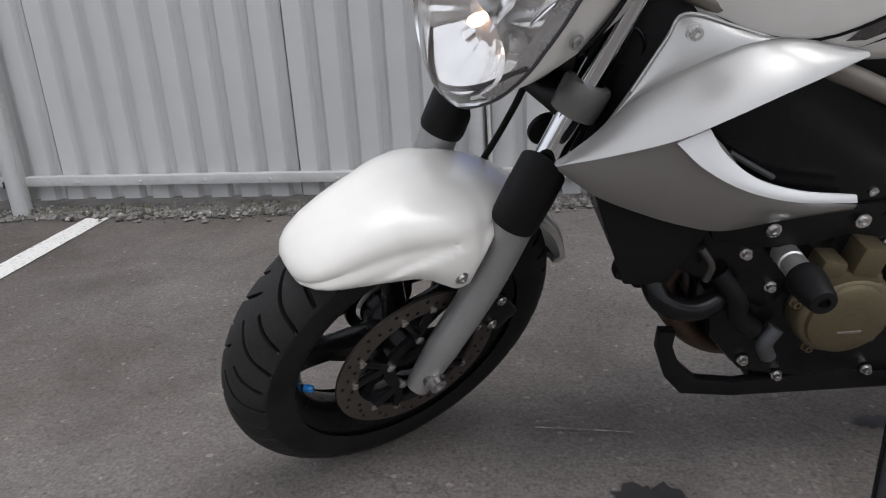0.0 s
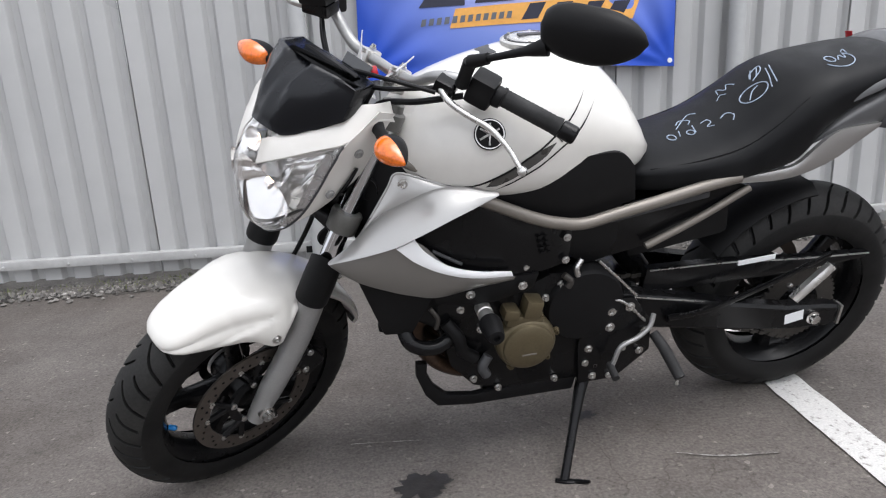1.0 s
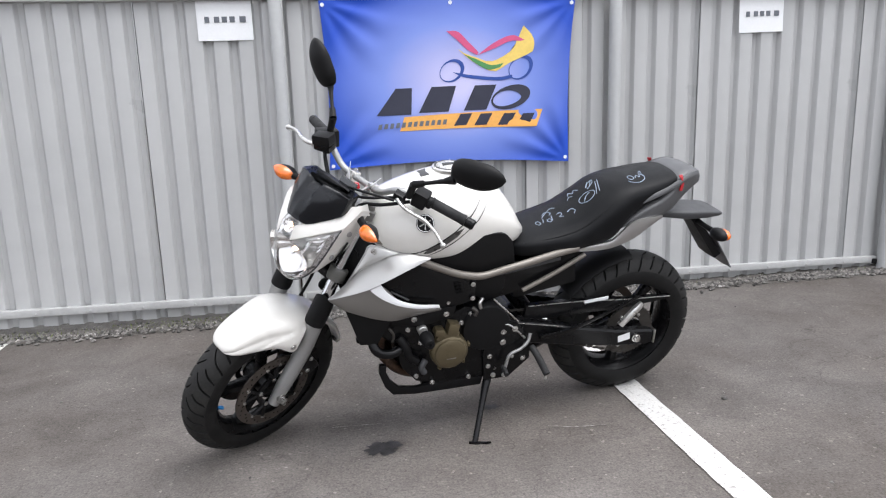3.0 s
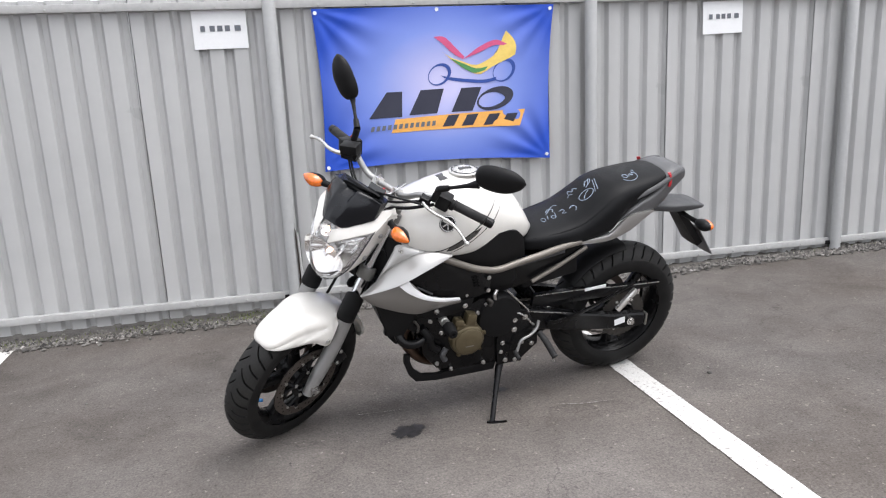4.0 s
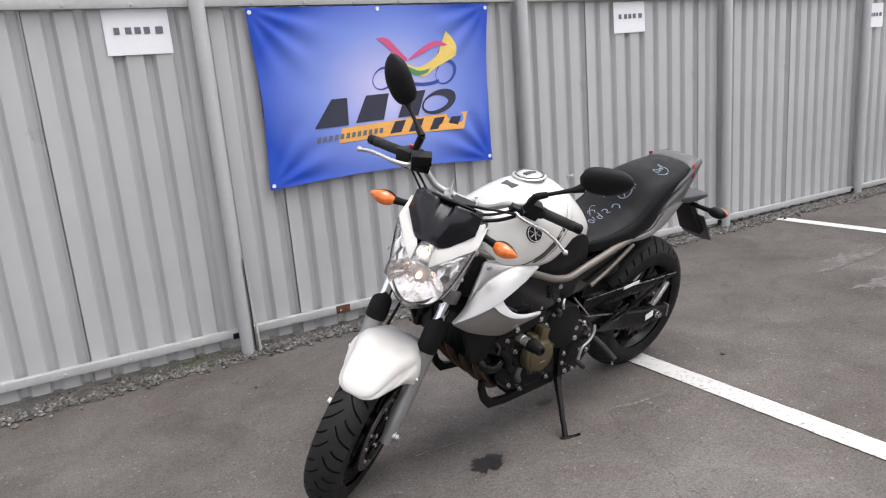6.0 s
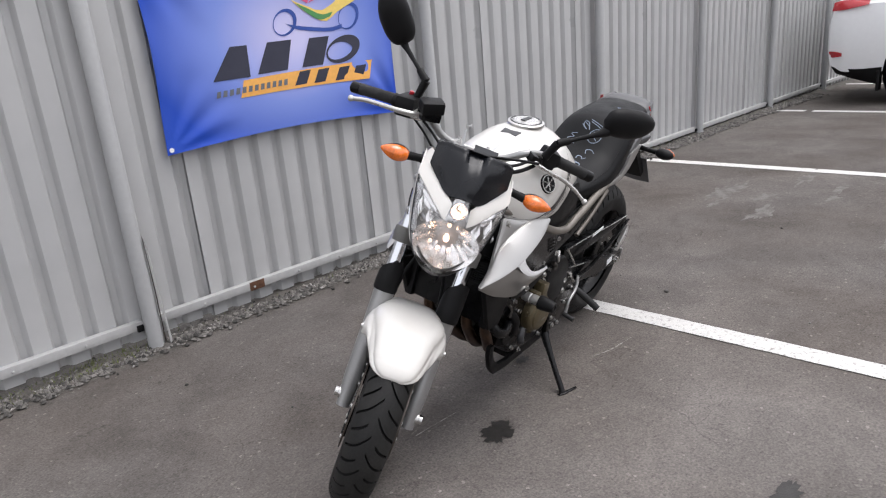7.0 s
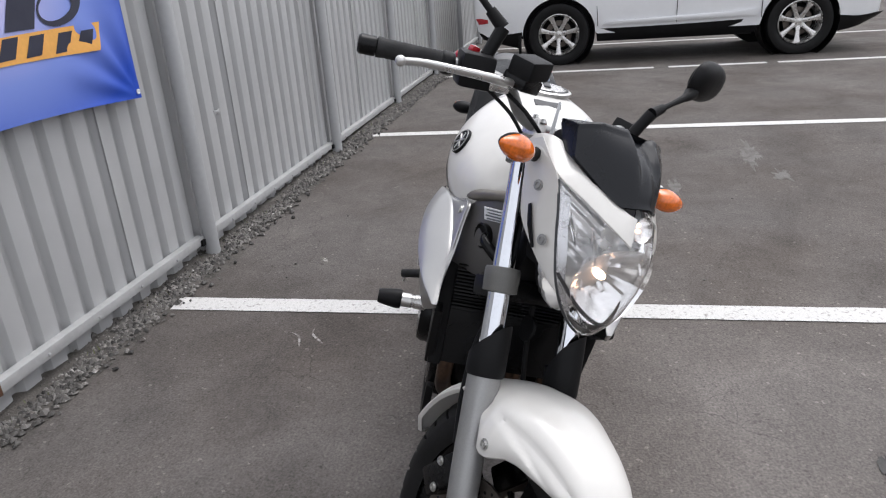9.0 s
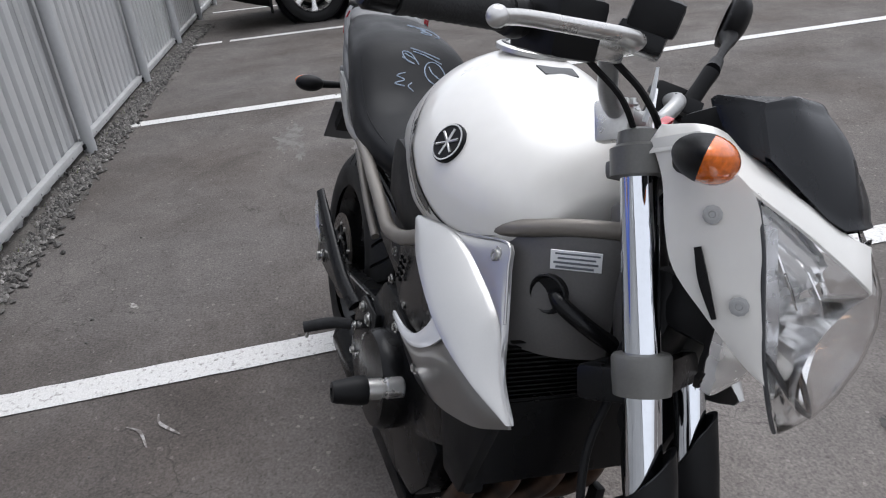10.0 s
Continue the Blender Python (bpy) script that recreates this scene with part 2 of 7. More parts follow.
STRIPE = material("grey_tank_stripe", (0.045, 0.043, 0.040), 0.3, vary=0.1, scale=30, grain=200, coat=0.5)
CHAIN = material("greasy_steel", (0.06, 0.055, 0.05), 0.5, metal=0.6, vary=0.2, scale=40, grain=300)
MIRROR = material("mirror_glass", (0.9, 0.9, 0.9), 0.02, metal=1.0, vary=0.01, rough_vary=0.0)
CAR_WHITE = material("car_white_paint", (0.84, 0.85, 0.86), 0.2, vary=0.02, scale=2, grain=20, coat=1.0, rough_vary=0.02)
CAR_GLASS = material("dark_car_glass", (0.012, 0.014, 0.016), 0.05, vary=0.05, coat=1.0, rough_vary=0.02)
LEAF = material("tree_leaves", (0.055, 0.085, 0.025), 0.7, vary=0.3, scale=2, grain=30, island=0.5)
BARK = material("bark", (0.10, 0.08, 0.06), 0.9, vary=0.3, scale=12, grain=60, bump=0.01)

# ---------------------------------------------------------------- building blocks
def part(name, bm, mat, parent=None, label="", smooth=40, bevel=0.0, m=None):
    """Links a bmesh as one mesh object, under a thing or a part."""
    bmesh.ops.remove_doubles(bm, verts=bm.verts, dist=0.00002)
    if m is not None:
        bmesh.ops.transform(bm, matrix=m, verts=bm.verts)
    bmesh.ops.recalc_face_normals(bm, faces=bm.faces)
    if bevel:
        sharp = [e for e in bm.edges if len(e.link_faces) == 2 and e.calc_face_angle(0) > radians(35)]
        bmesh.ops.bevel(bm, geom=sharp, offset=bevel, segments=2, profile=0.6, affect="EDGES", clamp_overlap=True)
        bmesh.ops.recalc_face_normals(bm, faces=bm.faces)
    me = bpy.data.meshes.new(name)
    if smooth:
        for e in bm.edges:
            e.smooth = not (len(e.link_faces) == 2 and e.calc_face_angle(0) > radians(smooth))
        for f in bm.faces:
            f.smooth = True
    bm.to_mesh(me)
    bm.free()
    me.materials.append(mat)
    ob = new(name, me)
    if parent is not None:
        ob.parent = parent
    return tagged(ob, label)


def thing(name, label, category, group="", kind="", m=None):
    ob = new(name)
    ob.empty_display_size = 0.1
    if m is not None:
        ob.matrix_world = m
    return tagged(ob, label, category, group, kind)


def resample(pts, n):
    """n points at even lengths along a smooth curve through pts."""
    pts = [Vector(p) for p in pts]
    if len(pts) == 2:
        return [pts[0].lerp(pts[1], i / (n - 1)) for i in range(n)]
    ext = [2 * pts[0] - pts[1], *pts, 2 * pts[-1] - pts[-2]]
    dense = []
    for i in range(1, len(ext) - 2):
        a, b, c, d = ext[i - 1:i + 3]
        for j in range(16):
            t = j / 16
            dense.append(0.5 * (2 * b + (c - a) * t + (2 * a - 5 * b + 4 * c - d) * t * t + (3 * b - a - 3 * c + d) * t ** 3))
    dense.append(pts[-1])
    run = [0.0]
    for p, q in zip(dense, dense[1:]):
        run.append(run[-1] + (q - p).length)
    out, k = [], 0
    for i in range(n):
        s = run[-1] * i / (n - 1)
        while k < len(run) - 2 and run[k + 1] < s:
            k += 1
        f = (s - run[k]) / max(1e-9, run[k + 1] - run[k])
        out.append(dense[k].lerp(dense[k + 1], min(1, max(0, f))))
    return out


def skin(bm, rings, closed=True, caps=True):
    """Faces between rings of equally many points."""
    vs = [[bm.verts.new(p) for p in r] for r in rings]
    n = len(vs[0])
    for a, b in zip(vs, vs[1:]):
        for i in range(n if closed else n - 1):
            j = (i + 1) % n
            bm.faces.new((a[i], a[j], b[j], b[i]))
    if caps and closed:
        bm.faces.new(vs[0][::-1])
        bm.faces.new(vs[-1])
    return vs


def tube(bm, pts, r, n=None, seg=12, flat=1.0):
    """A round bar along a smooth curve; r is one radius, or a list spread along it."""
    n = n or (2 if len(pts) == 2 else 8 * len(pts))
    path = resample(pts, n)
    rad = [r] * n if not isinstance(r, (list, tuple)) else [r[min(len(r) - 1, int(i / (n - 1) * (len(r) - 1)))] + (
        (i / (n - 1) * (len(r) - 1)) % 1) * (r[min(len(r) - 1, int(i / (n - 1) * (len(r) - 1)) + 1)] - r[min(len(r) - 1, int(i / (n - 1) * (len(r) - 1)))]) for i in range(n)]
    rings, up = [], None
    for i, p in enumerate(path):
        d = (path[min(i + 1, n - 1)] - path[max(i - 1, 0)]).normalized()
        if up is None:
            up = d.orthogonal().normalized()
        up = (up - d * up.dot(d)).normalized()
        side = d.cross(up)
        rings.append([p + (up * math.cos(a) + side * math.sin(a) * flat) * rad[i] for a in (2 * math.pi * k / seg for k in range(seg))])
    skin(bm, rings)
    return bm


def lathe(bm, prof, m, seg=24, caps=True):
    """Turns (radius, height) about the z axis of m."""
    skin(bm, [[m @ Vector((r * math.cos(a), r * math.sin(a), h)) for a in (2 * math.pi * k / seg for k in range(seg))] for r, h in prof], caps=caps)
    return bm


def axis_to(p, d):
    """A pose at p whose z axis points along d."""
    return Matrix.Translation(p) @ Vector(d).to_track_quat("Z", "Y").to_matrix().to_4x4()


def box(bm, centre, size, m=None):
    made = bmesh.ops.create_cube(bm, size=1.0)["verts"]
    mm = Matrix.Translation(centre) @ (m or Matrix()) @ Matrix.Diagonal((*size, 1))
    bmesh.ops.transform(bm, matrix=mm, verts=made)
    return bm


def plate(bm, outline, y0, y1):
    """A flat outline of (x, z), thick from y0 to y1."""
    a = [bm.verts.new((x, y0, z)) for x, z in outline]
    b = [bm.verts.new((x, y1, z)) for x, z in outline]
    bm.faces.new(a)
    bm.faces.new(b[::-1])
    for i in range(len(a)):
        j = (i + 1) % len(a)
        bm.faces.new((a[j], a[i], b[i], b[j]))
    return bm


def panel(bm, upper, lower, bulge=0.0, thick=0.003, n=24, m=8, out=(0, 1, 0)):
    """A thin shell between two edge curves, bulged along out."""
    A, B, o = resample(upper, n), resample(lower, n), Vector(out)
    front = []
    for i in range(n):
        row = []
        e = math.sin(math.pi * min(1, max(0, i / (n - 1)))) ** 0.5
        for j in range(m):
            t = j / (m - 1)
            row.append(A[i].lerp(B[i], t) + o * bulge * math.sin(math.pi * t) ** 0.8 * e)
        front.append(row)
    back = [[p - o * thick for p in r] for r in front]
    rings = [f + b[::-1] for f, b in zip(front, back)]
    skin(bm, rings)
    return bm


def mirror_y(bm):
    """Adds the mirror image across y = 0."""
    made = bmesh.ops.duplicate(bm, geom=bm.verts[:] + bm.edges[:] + bm.faces[:])["geom"]
    vs = [v for v in made if isinstance(v, bmesh.types.BMVert)]
    for v in vs:
        v.co.y = -v.co.y
    bmesh.ops.reverse_faces(bm, faces=[f for f in made if isinstance(f, bmesh.types.BMFace)])
    return bm


def lerp_rows(rows, x):
    """Values interpolated smoothly between rows (x, ...), sorted by falling or rising x."""
    rows = sorted(rows)
    if x <= rows[0][0]:
        return rows[0][1:]
    for a, b in zip(rows, rows[1:]):
        if x <= b[0]:
            t = (x - a[0]) / (b[0] - a[0])
            return tuple(p + (q - p) * t for p, q in zip(a[1:], b[1:]))
    return rows[-1][1:]


def section(x, zt, w, zw, zb, n=20, top=2.3, low=2.6, wb=0.7):
    """A closed upright section at x: crown zt, widest w at zw, foot zb."""
    ring = []
    for i in range(n + 1):
        a = math.pi / 2 * i / n
        ring.append((x, w * math.sin(a) ** (2 / top), zw + (zt - zw) * abs(math.cos(a)) ** (2 / top)))
    for i in range(1, n // 2 + 1):
        a = math.pi / 2 * i / (n // 2)
        ring.append((x, w * (wb + (1 - wb) * abs(math.cos(a)) ** (2 / low)), zw - (zw - zb) * math.sin(a) ** (2 / low)))
    other = [(x, -y, z) for x, y, z in reversed(ring[1:])]
    return [Vector(p) for p in ring + other]


def bolt(parent, p, d, r=0.007, h=0.006, mat=None, name="bolt", m=None, label=""):
    bm = lathe(bmesh.new(), [(r * 1.5, 0), (r * 1.5, h * 0.3), (r, h * 0.35), (r, h), (r * 0.55, h), (r * 0.5, h * 0.6)], axis_to(p, d), seg=10)
    return part(name, bm, mat or STEEL, parent, label, m=m)


def flat_shape(bm, pts, z):
    """A flat face through (x, y) points, facing up, at height z."""
    bm.faces.new([bm.verts.new((x, y, z)) for x, y in pts])
    return bm

# ---------------------------------------------------------------- ground
def ground_z(x):
    """The yard falls away slightly towards the far end of the fence."""
    d = min(max(x - 3.0, 0.0), 12.0)
    return -0.0022 * d * d


def build_ground():
    bm = bmesh.new()
    xs = [-2500, -300, -60, -20, -8] + [-4 + 0.5 * i for i in range(45)] + [20, 26, 40, 80, 300, 2500]
    ys = [-2500, -300, -60, -20, -8] + [-4 + 0.5 * i for i in range(20)] + [7, 12, 30, 100, 300, 2500]
    grid = [[bm.verts.new((x, y, ground_z(x))) for y in ys] for x in xs]
    for i in range(len(xs) - 1):
        for j in range(len(ys) - 1):
            bm.faces.new((grid[i][j], grid[i + 1][j], grid[i + 1][j + 1], grid[i][j + 1]))
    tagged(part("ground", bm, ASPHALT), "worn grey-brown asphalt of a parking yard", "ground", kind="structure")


def build_line(x0, y0, y1, slant, width=0.11, breaks=()):
    """One painted bay line, its edges ragged, running away from the fence."""
    bm = bmesh.new()
    n = int((y0 - y1) / 0.04)
    rows = []
    for i in range(n + 1):
        y = y0 + (y1 - y0) * i / n
        x = x0 + (y0 - y) * slant
        j = noise.noise(Vector((x * 3, y * 14, 0))) * 0.004
        k = noise.noise(Vector((x * 3, y * 14, 7))) * 0.004
        end = 0.35 * width * (1 - i / 2) * abs(noise.noise(Vector((y * 40, x, 3)))) if i < 2 else 0
        rows.append((y, x - width / 2 + j + end, x + width / 2 + k - end))
    verts = [[bm.verts.new((xx, y, ground_z(xx) + 0.004)) for xx in (a, (2 * a + b) / 3, (a + 2 * b) / 3, b)] for y, a, b in rows]
    for i in range(n):
        y = rows[i][0]
        if any(lo < y < hi for lo, hi in breaks):
            continue
        for j in range(3):
            bm.faces.new((verts[i][j], verts[i][j + 1], verts[i + 1][j + 1], verts[i + 1][j]))
    ob = part("bay_line", bm, ROAD_PAINT)
    tagged(ob, "worn white painted parking line on the asphalt", "road marking", "bay lines", "structure")


def blotch(name, x, y, rx, ry, mat, label, seed, z=0.003, rag=0.28, n=44):
    bm = bmesh.new()
    pts = []
    for i in range(n):
        a = 2 * math.pi * i / n
        r = 1 + rag * noise.fractal(Vector((math.cos(a) * 2.2 + seed, math.sin(a) * 2.2, seed)), 0.8, 2.2, 4) * 1.6
        pts.append((x + rx * r * math.cos(a), y + ry * r * math.sin(a)))
    flat_shape(bm, pts, ground_z(x) + z)
    tagged(part(name, bm, mat), label, "stain", "", "structure")


def scratch(pts, w, seed):
    bm = bmesh.new()
    path = resample([(x, y, ground_z(x) + 0.0035) for x, y in pts], 14)
    rows = []
    for i, p in enumerate(path):
        ww = w * (0.5 + 0.5 * math.sin(math.pi * i / 13)) * (0.7 + 0.6 * abs(noise.noise(Vector((i * 0.7, seed, 0)))))
        d = (path[min(i + 1, 13)] - path[max(i - 1, 0)]).normalized()
        s = Vector((-d.y, d.x, 0))
        rows.append([bm.verts.new(p + s * ww), bm.verts.new(p - s * ww)])
    for a, b in zip(rows, rows[1:]):
        bm.faces.new((a[0], a[1], b[1], b[0]))
    tagged(part("scuff_mark", bm, SCUFF), "pale chalky scuff scraped on the asphalt", "scuff mark", "scuff marks", "structure")


build_ground()
build_line(1.671, 3.93, -9.0, 0.030)
build_line(4.593, 3.96, -9.0, 0.041)
build_line(7.50, 3.97, -9.0, 0.055, 0.11, breaks=((3.5, 3.6), (1.35, 1.5), (0.2, 0.3)))
build_line(10.3, 3.97, -9.0, 0.055)
build_line(-1.40, 3.97, -9.0, 0.03)
blotch("oil_stain", 0.645, 2.27, 0.062, 0.052, OIL, "dark oil stain soaked into the asphalt under the motorcycle", 1.3, rag=0.42)
blotch("oil_spot", 1.10, 2.515, 0.032, 0.022, OIL, "small dark oil spot on the asphalt", 4.1)
blotch("oil_spot", 2.25, 0.80, 0.05, 0.03, OIL, "small dark oil spot on the asphalt", 6.7, rag=0.4)
blotch("oil_stain", 0.90, 1.42, 0.06, 0.03, OIL, "dark oil stain soaked into the asphalt", 9.2, rag=0.4)
scratch([(0.47, 2.478), (0.55, 2.474), (0.66, 2.466)], 0.003, 1)
scratch([(1.28, 2.30), (1.38, 2.27), (1.52, 2.26)], 0.004, 2)
scratch([(1.40, 3.16), (1.46, 3.22), (1.50, 3.23)], 0.006, 3)
scratch([(1.37, 3.24), (1.44, 3.27), (1.47, 3.31)], 0.005, 4)
scratch([(2.12, 3.40), (2.16, 3.43), (2.17, 3.45)], 0.012, 5)
rub = random.Random(21)
for q in range(12):
    blotch("worn_patch", rub.gauss(3.8, 0.5), rub.uniform(1.1, 2.9), rub.uniform(0.06, 0.22), rub.uniform(0.02, 0.06), DUST, "pale worn patch of the asphalt", 30 + q * 1.7, z=0.0025, rag=0.6, n=70)


def pebble(x, y, r, seed):
    bm = bmesh.new()
    bmesh.ops.create_icosphere(bm, subdivisions=2, radius=r)
    for v in bm.verts:
        v.co *= 1 + 0.35 * noise.noise(v.co / r * 0.8 + Vector((seed, 0, 0)))
        v.co.z = max(v.co.z * 0.7, -r * 0.35) + ground_z(x) + r * 0.35
        v.co.x += x
        v.co.y += y
    tagged(part("pebble", bm, STONE), "small dark stone lying on the asphalt", "pebble", "loose stones")


pebble(2.03, 2.37, 0.012, 1)
for q in range(26):
    pebble(random.uniform(-1.2, 4.2), random.uniform(0.4, 3.85), random.uniform(0.003, 0.007), q + 3)


# ---------------------------------------------------------------- fence
FENCE_Y = 4.09
fence = thing("fence", "grey corrugated sheet-steel fence on round steel posts", "fence", kind="structure", m=pose(0, FENCE_Y, 0, 0, 0.9, 0))


def sheet_mesh():
    """One corrugated sheet, eight ribs wide, its ridges towards the yard."""
    bm = bmesh.new()
    P, D = 1.09 / 8, 0.027
    prof = []
    for i in range(8):
        x = i * P
        prof += [(x, 0.0), (x + 0.002, -0.002), (x + 0.006, -0.003), (x + 0.074, -0.003), (x + 0.078, -0.002), (x + 0.081, 0.001), (x + 0.090, D - 0.003), (x + 0.093, D), (x + 0.097, D + 0.0006), (x + 0.116, D + 0.0006), (x + 0.120, D), (x + 0.123, D - 0.002)]
    # an open joint to the sheet before, backed by its folded edge
    prof = [(-0.0005, 0.0), (0.000, 0.020), (0.0055, 0.020), (0.0060, -0.0035), (0.0072, -0.0045), (0.010, -0.0035)] + prof[3:]
    prof += [(8 * P - 0.0012, 0.0)]
    rows = []
    for z in (0.035, 0.3, 0.75, 1.2, 1.6, 1.885):
        rows.append([(x, y + 0.002 * noise.noise(Vector((x * 2, z * 1.7, 5))), z) for x, y in prof])
    front = [[Vector(p) for p in r] for r in rows]
    vs = [[bm.verts.new(p) for p in r] for r in front]
    for a, b in zip(vs, vs[1:]):
        for i in range(len(a) - 1):
            bm.faces.new((a[i], a[i + 1], b[i + 1], b[i]))
    made = bmesh.ops.solidify(bm, geom=bm.faces[:], thickness=-0.0012)
    return bm


first = part("corrugated_sheet", sheet_mesh(), SHEET, fence, smooth=25)
first.location = (-0.515 - 1.09 * 4, 0, 0)
for q in range(1, 20):
    c = first.copy()
    scene.collection.objects.link(c)
    c.parent = fence
    c.location = (-0.515 + 1.09 * (q - 4), -0.0014 * (q % 2), 0.006 * math.sin(q * 2.1))
POSTS = [-3.85, -1.80, 0.245, 2.20, 4.10, 5.90, 7.72, 9.6, 11.4, 13.2, 15.0]
for x in POSTS:
    bm = lathe(bmesh.new(), [(0.036, -0.3), (0.036, 1.855), (0.033, 1.865), (0.015, 1.872)], pose(0, 0, 0), seg=20)
    c = part("post", bm, POST, fence)
    c.location = (x, -0.062, 0)
for a, b in zip(POSTS, POSTS[1:]):
    for z, h, nm in ((1.838, 0.042, "top_rail"), (0.125, 0.042, "bottom_rail")):
        bm = box(bmesh.new(), ((a + b) / 2, -0.0235, z), (b - a - 0.06, 0.04, h))
        part(nm, bm, RAIL, fence, bevel=0.004)
    bm = box(bmesh.new(), (b - 0.05, -0.045, 0.115), (0.03, 0.02, 0.03))
    part("weld_tab", bm, BLACK_MATT, fence, bevel=0.003)
bm = box(bmesh.new(), (0.82, -0.045, 0.125), (0.085, 0.004, 0.046))
part("rust_patch", bm, RUST, fence, "rust-brown patch on the rail", bevel=0.0015)
bm = panel(bmesh.new(), [(2.548, -0.0045, 0.690), (2.575, -0.008, 0.680), (2.612, -0.0045, 0.684)], [(2.552, -0.0045, 0.655), (2.578, -0.005, 0.664), (2.606, -0.0045, 0.650)], 0.004, 0.004, 12, 6, out=(0, -1, 0))
part("dent", bm, SHEET, fence, "creased dent in the sheet")
bm = panel(bmesh.new(), [(0.275, -0.094, 0.55), (0.280, -0.090, 0.3), (0.278, -0.090, 0.02)], [(0.281, -0.086, 0.53), (0.288, -0.080, 0.3), (0.287, -0.080, 0.02)], 0.0, 0.002, 10, 3, out=(0, -1, 0))
part("rust_streak", bm, RUST_DARK, fence, "dark rust streak down the post")
bm = panel(bmesh.new(), [(0.290, -0.080, 0.52), (0.295, -0.092, 0.26), (0.302, -0.100, 0.0)], [(0.296, -0.070, 0.52), (0.305, -0.078, 0.26), (0.315, -0.085, 0.0)], 0.0, 0.004, 10, 3, out=(1, -0.4, 0))
part("split_edge", bm, RAIL, fence, "pale split edge of the post")
for x in POSTS[1:7]:
    bm = box(bmesh.new(), (x + 0.0375, -0.050, 0.92), (0.006, 0.030, 1.84))
    part("post_strip", bm, RAIL, fence, "pale welded strip along the post", bevel=0.0015)


def screw_row():
    for a, b in zip(POSTS[1:6], POSTS[2:7]):
        for i in range(1, 7):
            for z in (1.83, 0.12):
                x = a + (b - a) * i / 7
                bm = lathe(bmesh.new(), [(0.007, 0), (0.007, 0.003), (0.004, 0.006)], axis_to((x, -0.0438, z), (0, -1, 0)), seg=8)
                part("screw", bm, RAIL, fence)


screw_row()


# strip of dirt and gravel along the foot of the fence
def build_strip():
    bm = bmesh.new()
    rows = []
    n = 330
    for i in range(n + 1):
        x = -4.5 + 20 * i / n
        edge = 3.925 + 0.05 * noise.fractal(Vector((x * 1.3, 0, 2)), 0.9, 2, 4) - 0.012 * x * (x < 4)
        row = []
        for j in range(9):
            y = edge + (4.30 - edge) * j / 8
            h = 0.0015 + (0.016 * min(1, j / 3)) * (0.6 + noise.fractal(Vector((x * 6, y * 9, 4)), 0.8, 2, 3))
            row.append(bm.verts.new((x, y, ground_z(x) + max(0.0005, h))))
        rows.append(row)
    for a, b in zip(rows, rows[1:]):
        for j in range(8):
            bm.faces.new((a[j], b[j], b[j + 1], a[j + 1]))
    tagged(part("dirt_strip", bm, DIRT), "strip of dark dirt and grit along the fence foot", "dirt", kind="structure")
    rng = random.Random(5)
    verts, faces = [], []
    base = [(1, 0, 0), (-1, 0, 0), (0, 1, 0), (0, -1, 0), (0, 0, 1), (0, 0, -1)]
    tris = [(0, 2, 4), (2, 1, 4), (1, 3, 4), (3, 0, 4), (2, 0, 5), (1, 2, 5), (3, 1, 5), (0, 3, 5)]
    for _ in range(15000):
        x = rng.uniform(-2.2, 9)
        y = 4.025 - 0.012 * x + rng.gauss(0, 0.048)
        if y > 4.16:
            continue
        r = rng.choice((0.004, 0.006, 0.009, 0.013, 0.016))
        a = rng.uniform(0, 6.28)
        k = len(verts)
        for px, py, pz in base:
            s = r * rng.uniform(0.6, 1.4)
            verts.append((x + (px * math.cos(a) - py * math.sin(a)) * s, y + (px * math.sin(a) + py * math.cos(a)) * s, ground_z(x) + 0.008 + pz * s * 0.7))
        faces += [tuple(k + t for t in f) for f in tris]
    me = bpy.data.meshes.new("gravel")
    me.from_pydata(verts, [], faces)
    me.materials.append(STONE)
    me.materials.append(SCUFF)
    for f in me.polygons:
        f.material_index = 1 if (f.index // 8) % 23 == 0 else 0
    tagged(new("gravel", me), "loose grey gravel along the fence foot", "gravel", kind="stuff")
    verts, faces = [], []
    for _ in range(1500):
        x = rng.choice((rng.gauss(-0.45, 0.3), rng.gauss(-1.5, 0.35), rng.uniform(-2, 9), rng.gauss(0.0, 0.1)))
        y = rng.uniform(3.99, 4.12)
        a, h, w = rng.uniform(0, 6.28), rng.uniform(0.008, 0.035), rng.uniform(0.001, 0.003)
        lx, ly = rng.uniform(-0.02, 0.02), rng.uniform(-0.02, 0.02)
        k, z = len(verts), ground_z(x) + 0.006
        verts += [(x - w * math.cos(a), y - w * math.sin(a), z), (x + w * math.cos(a), y + w * math.sin(a), z), (x + lx, y + ly, z + h)]
        faces.append((k, k + 1, k + 2))
    me = bpy.data.meshes.new("weeds")
    me.from_pydata(verts, [], faces)
    me.materials.append(GRASS)
    tagged(new("weeds", me), "sparse yellow-green weeds and moss at the fence foot", "weeds", kind="stuff")


build_strip()

# ---------------------------------------------------------------- banner and paper notices
BAN_Y = FENCE_Y - 0.052


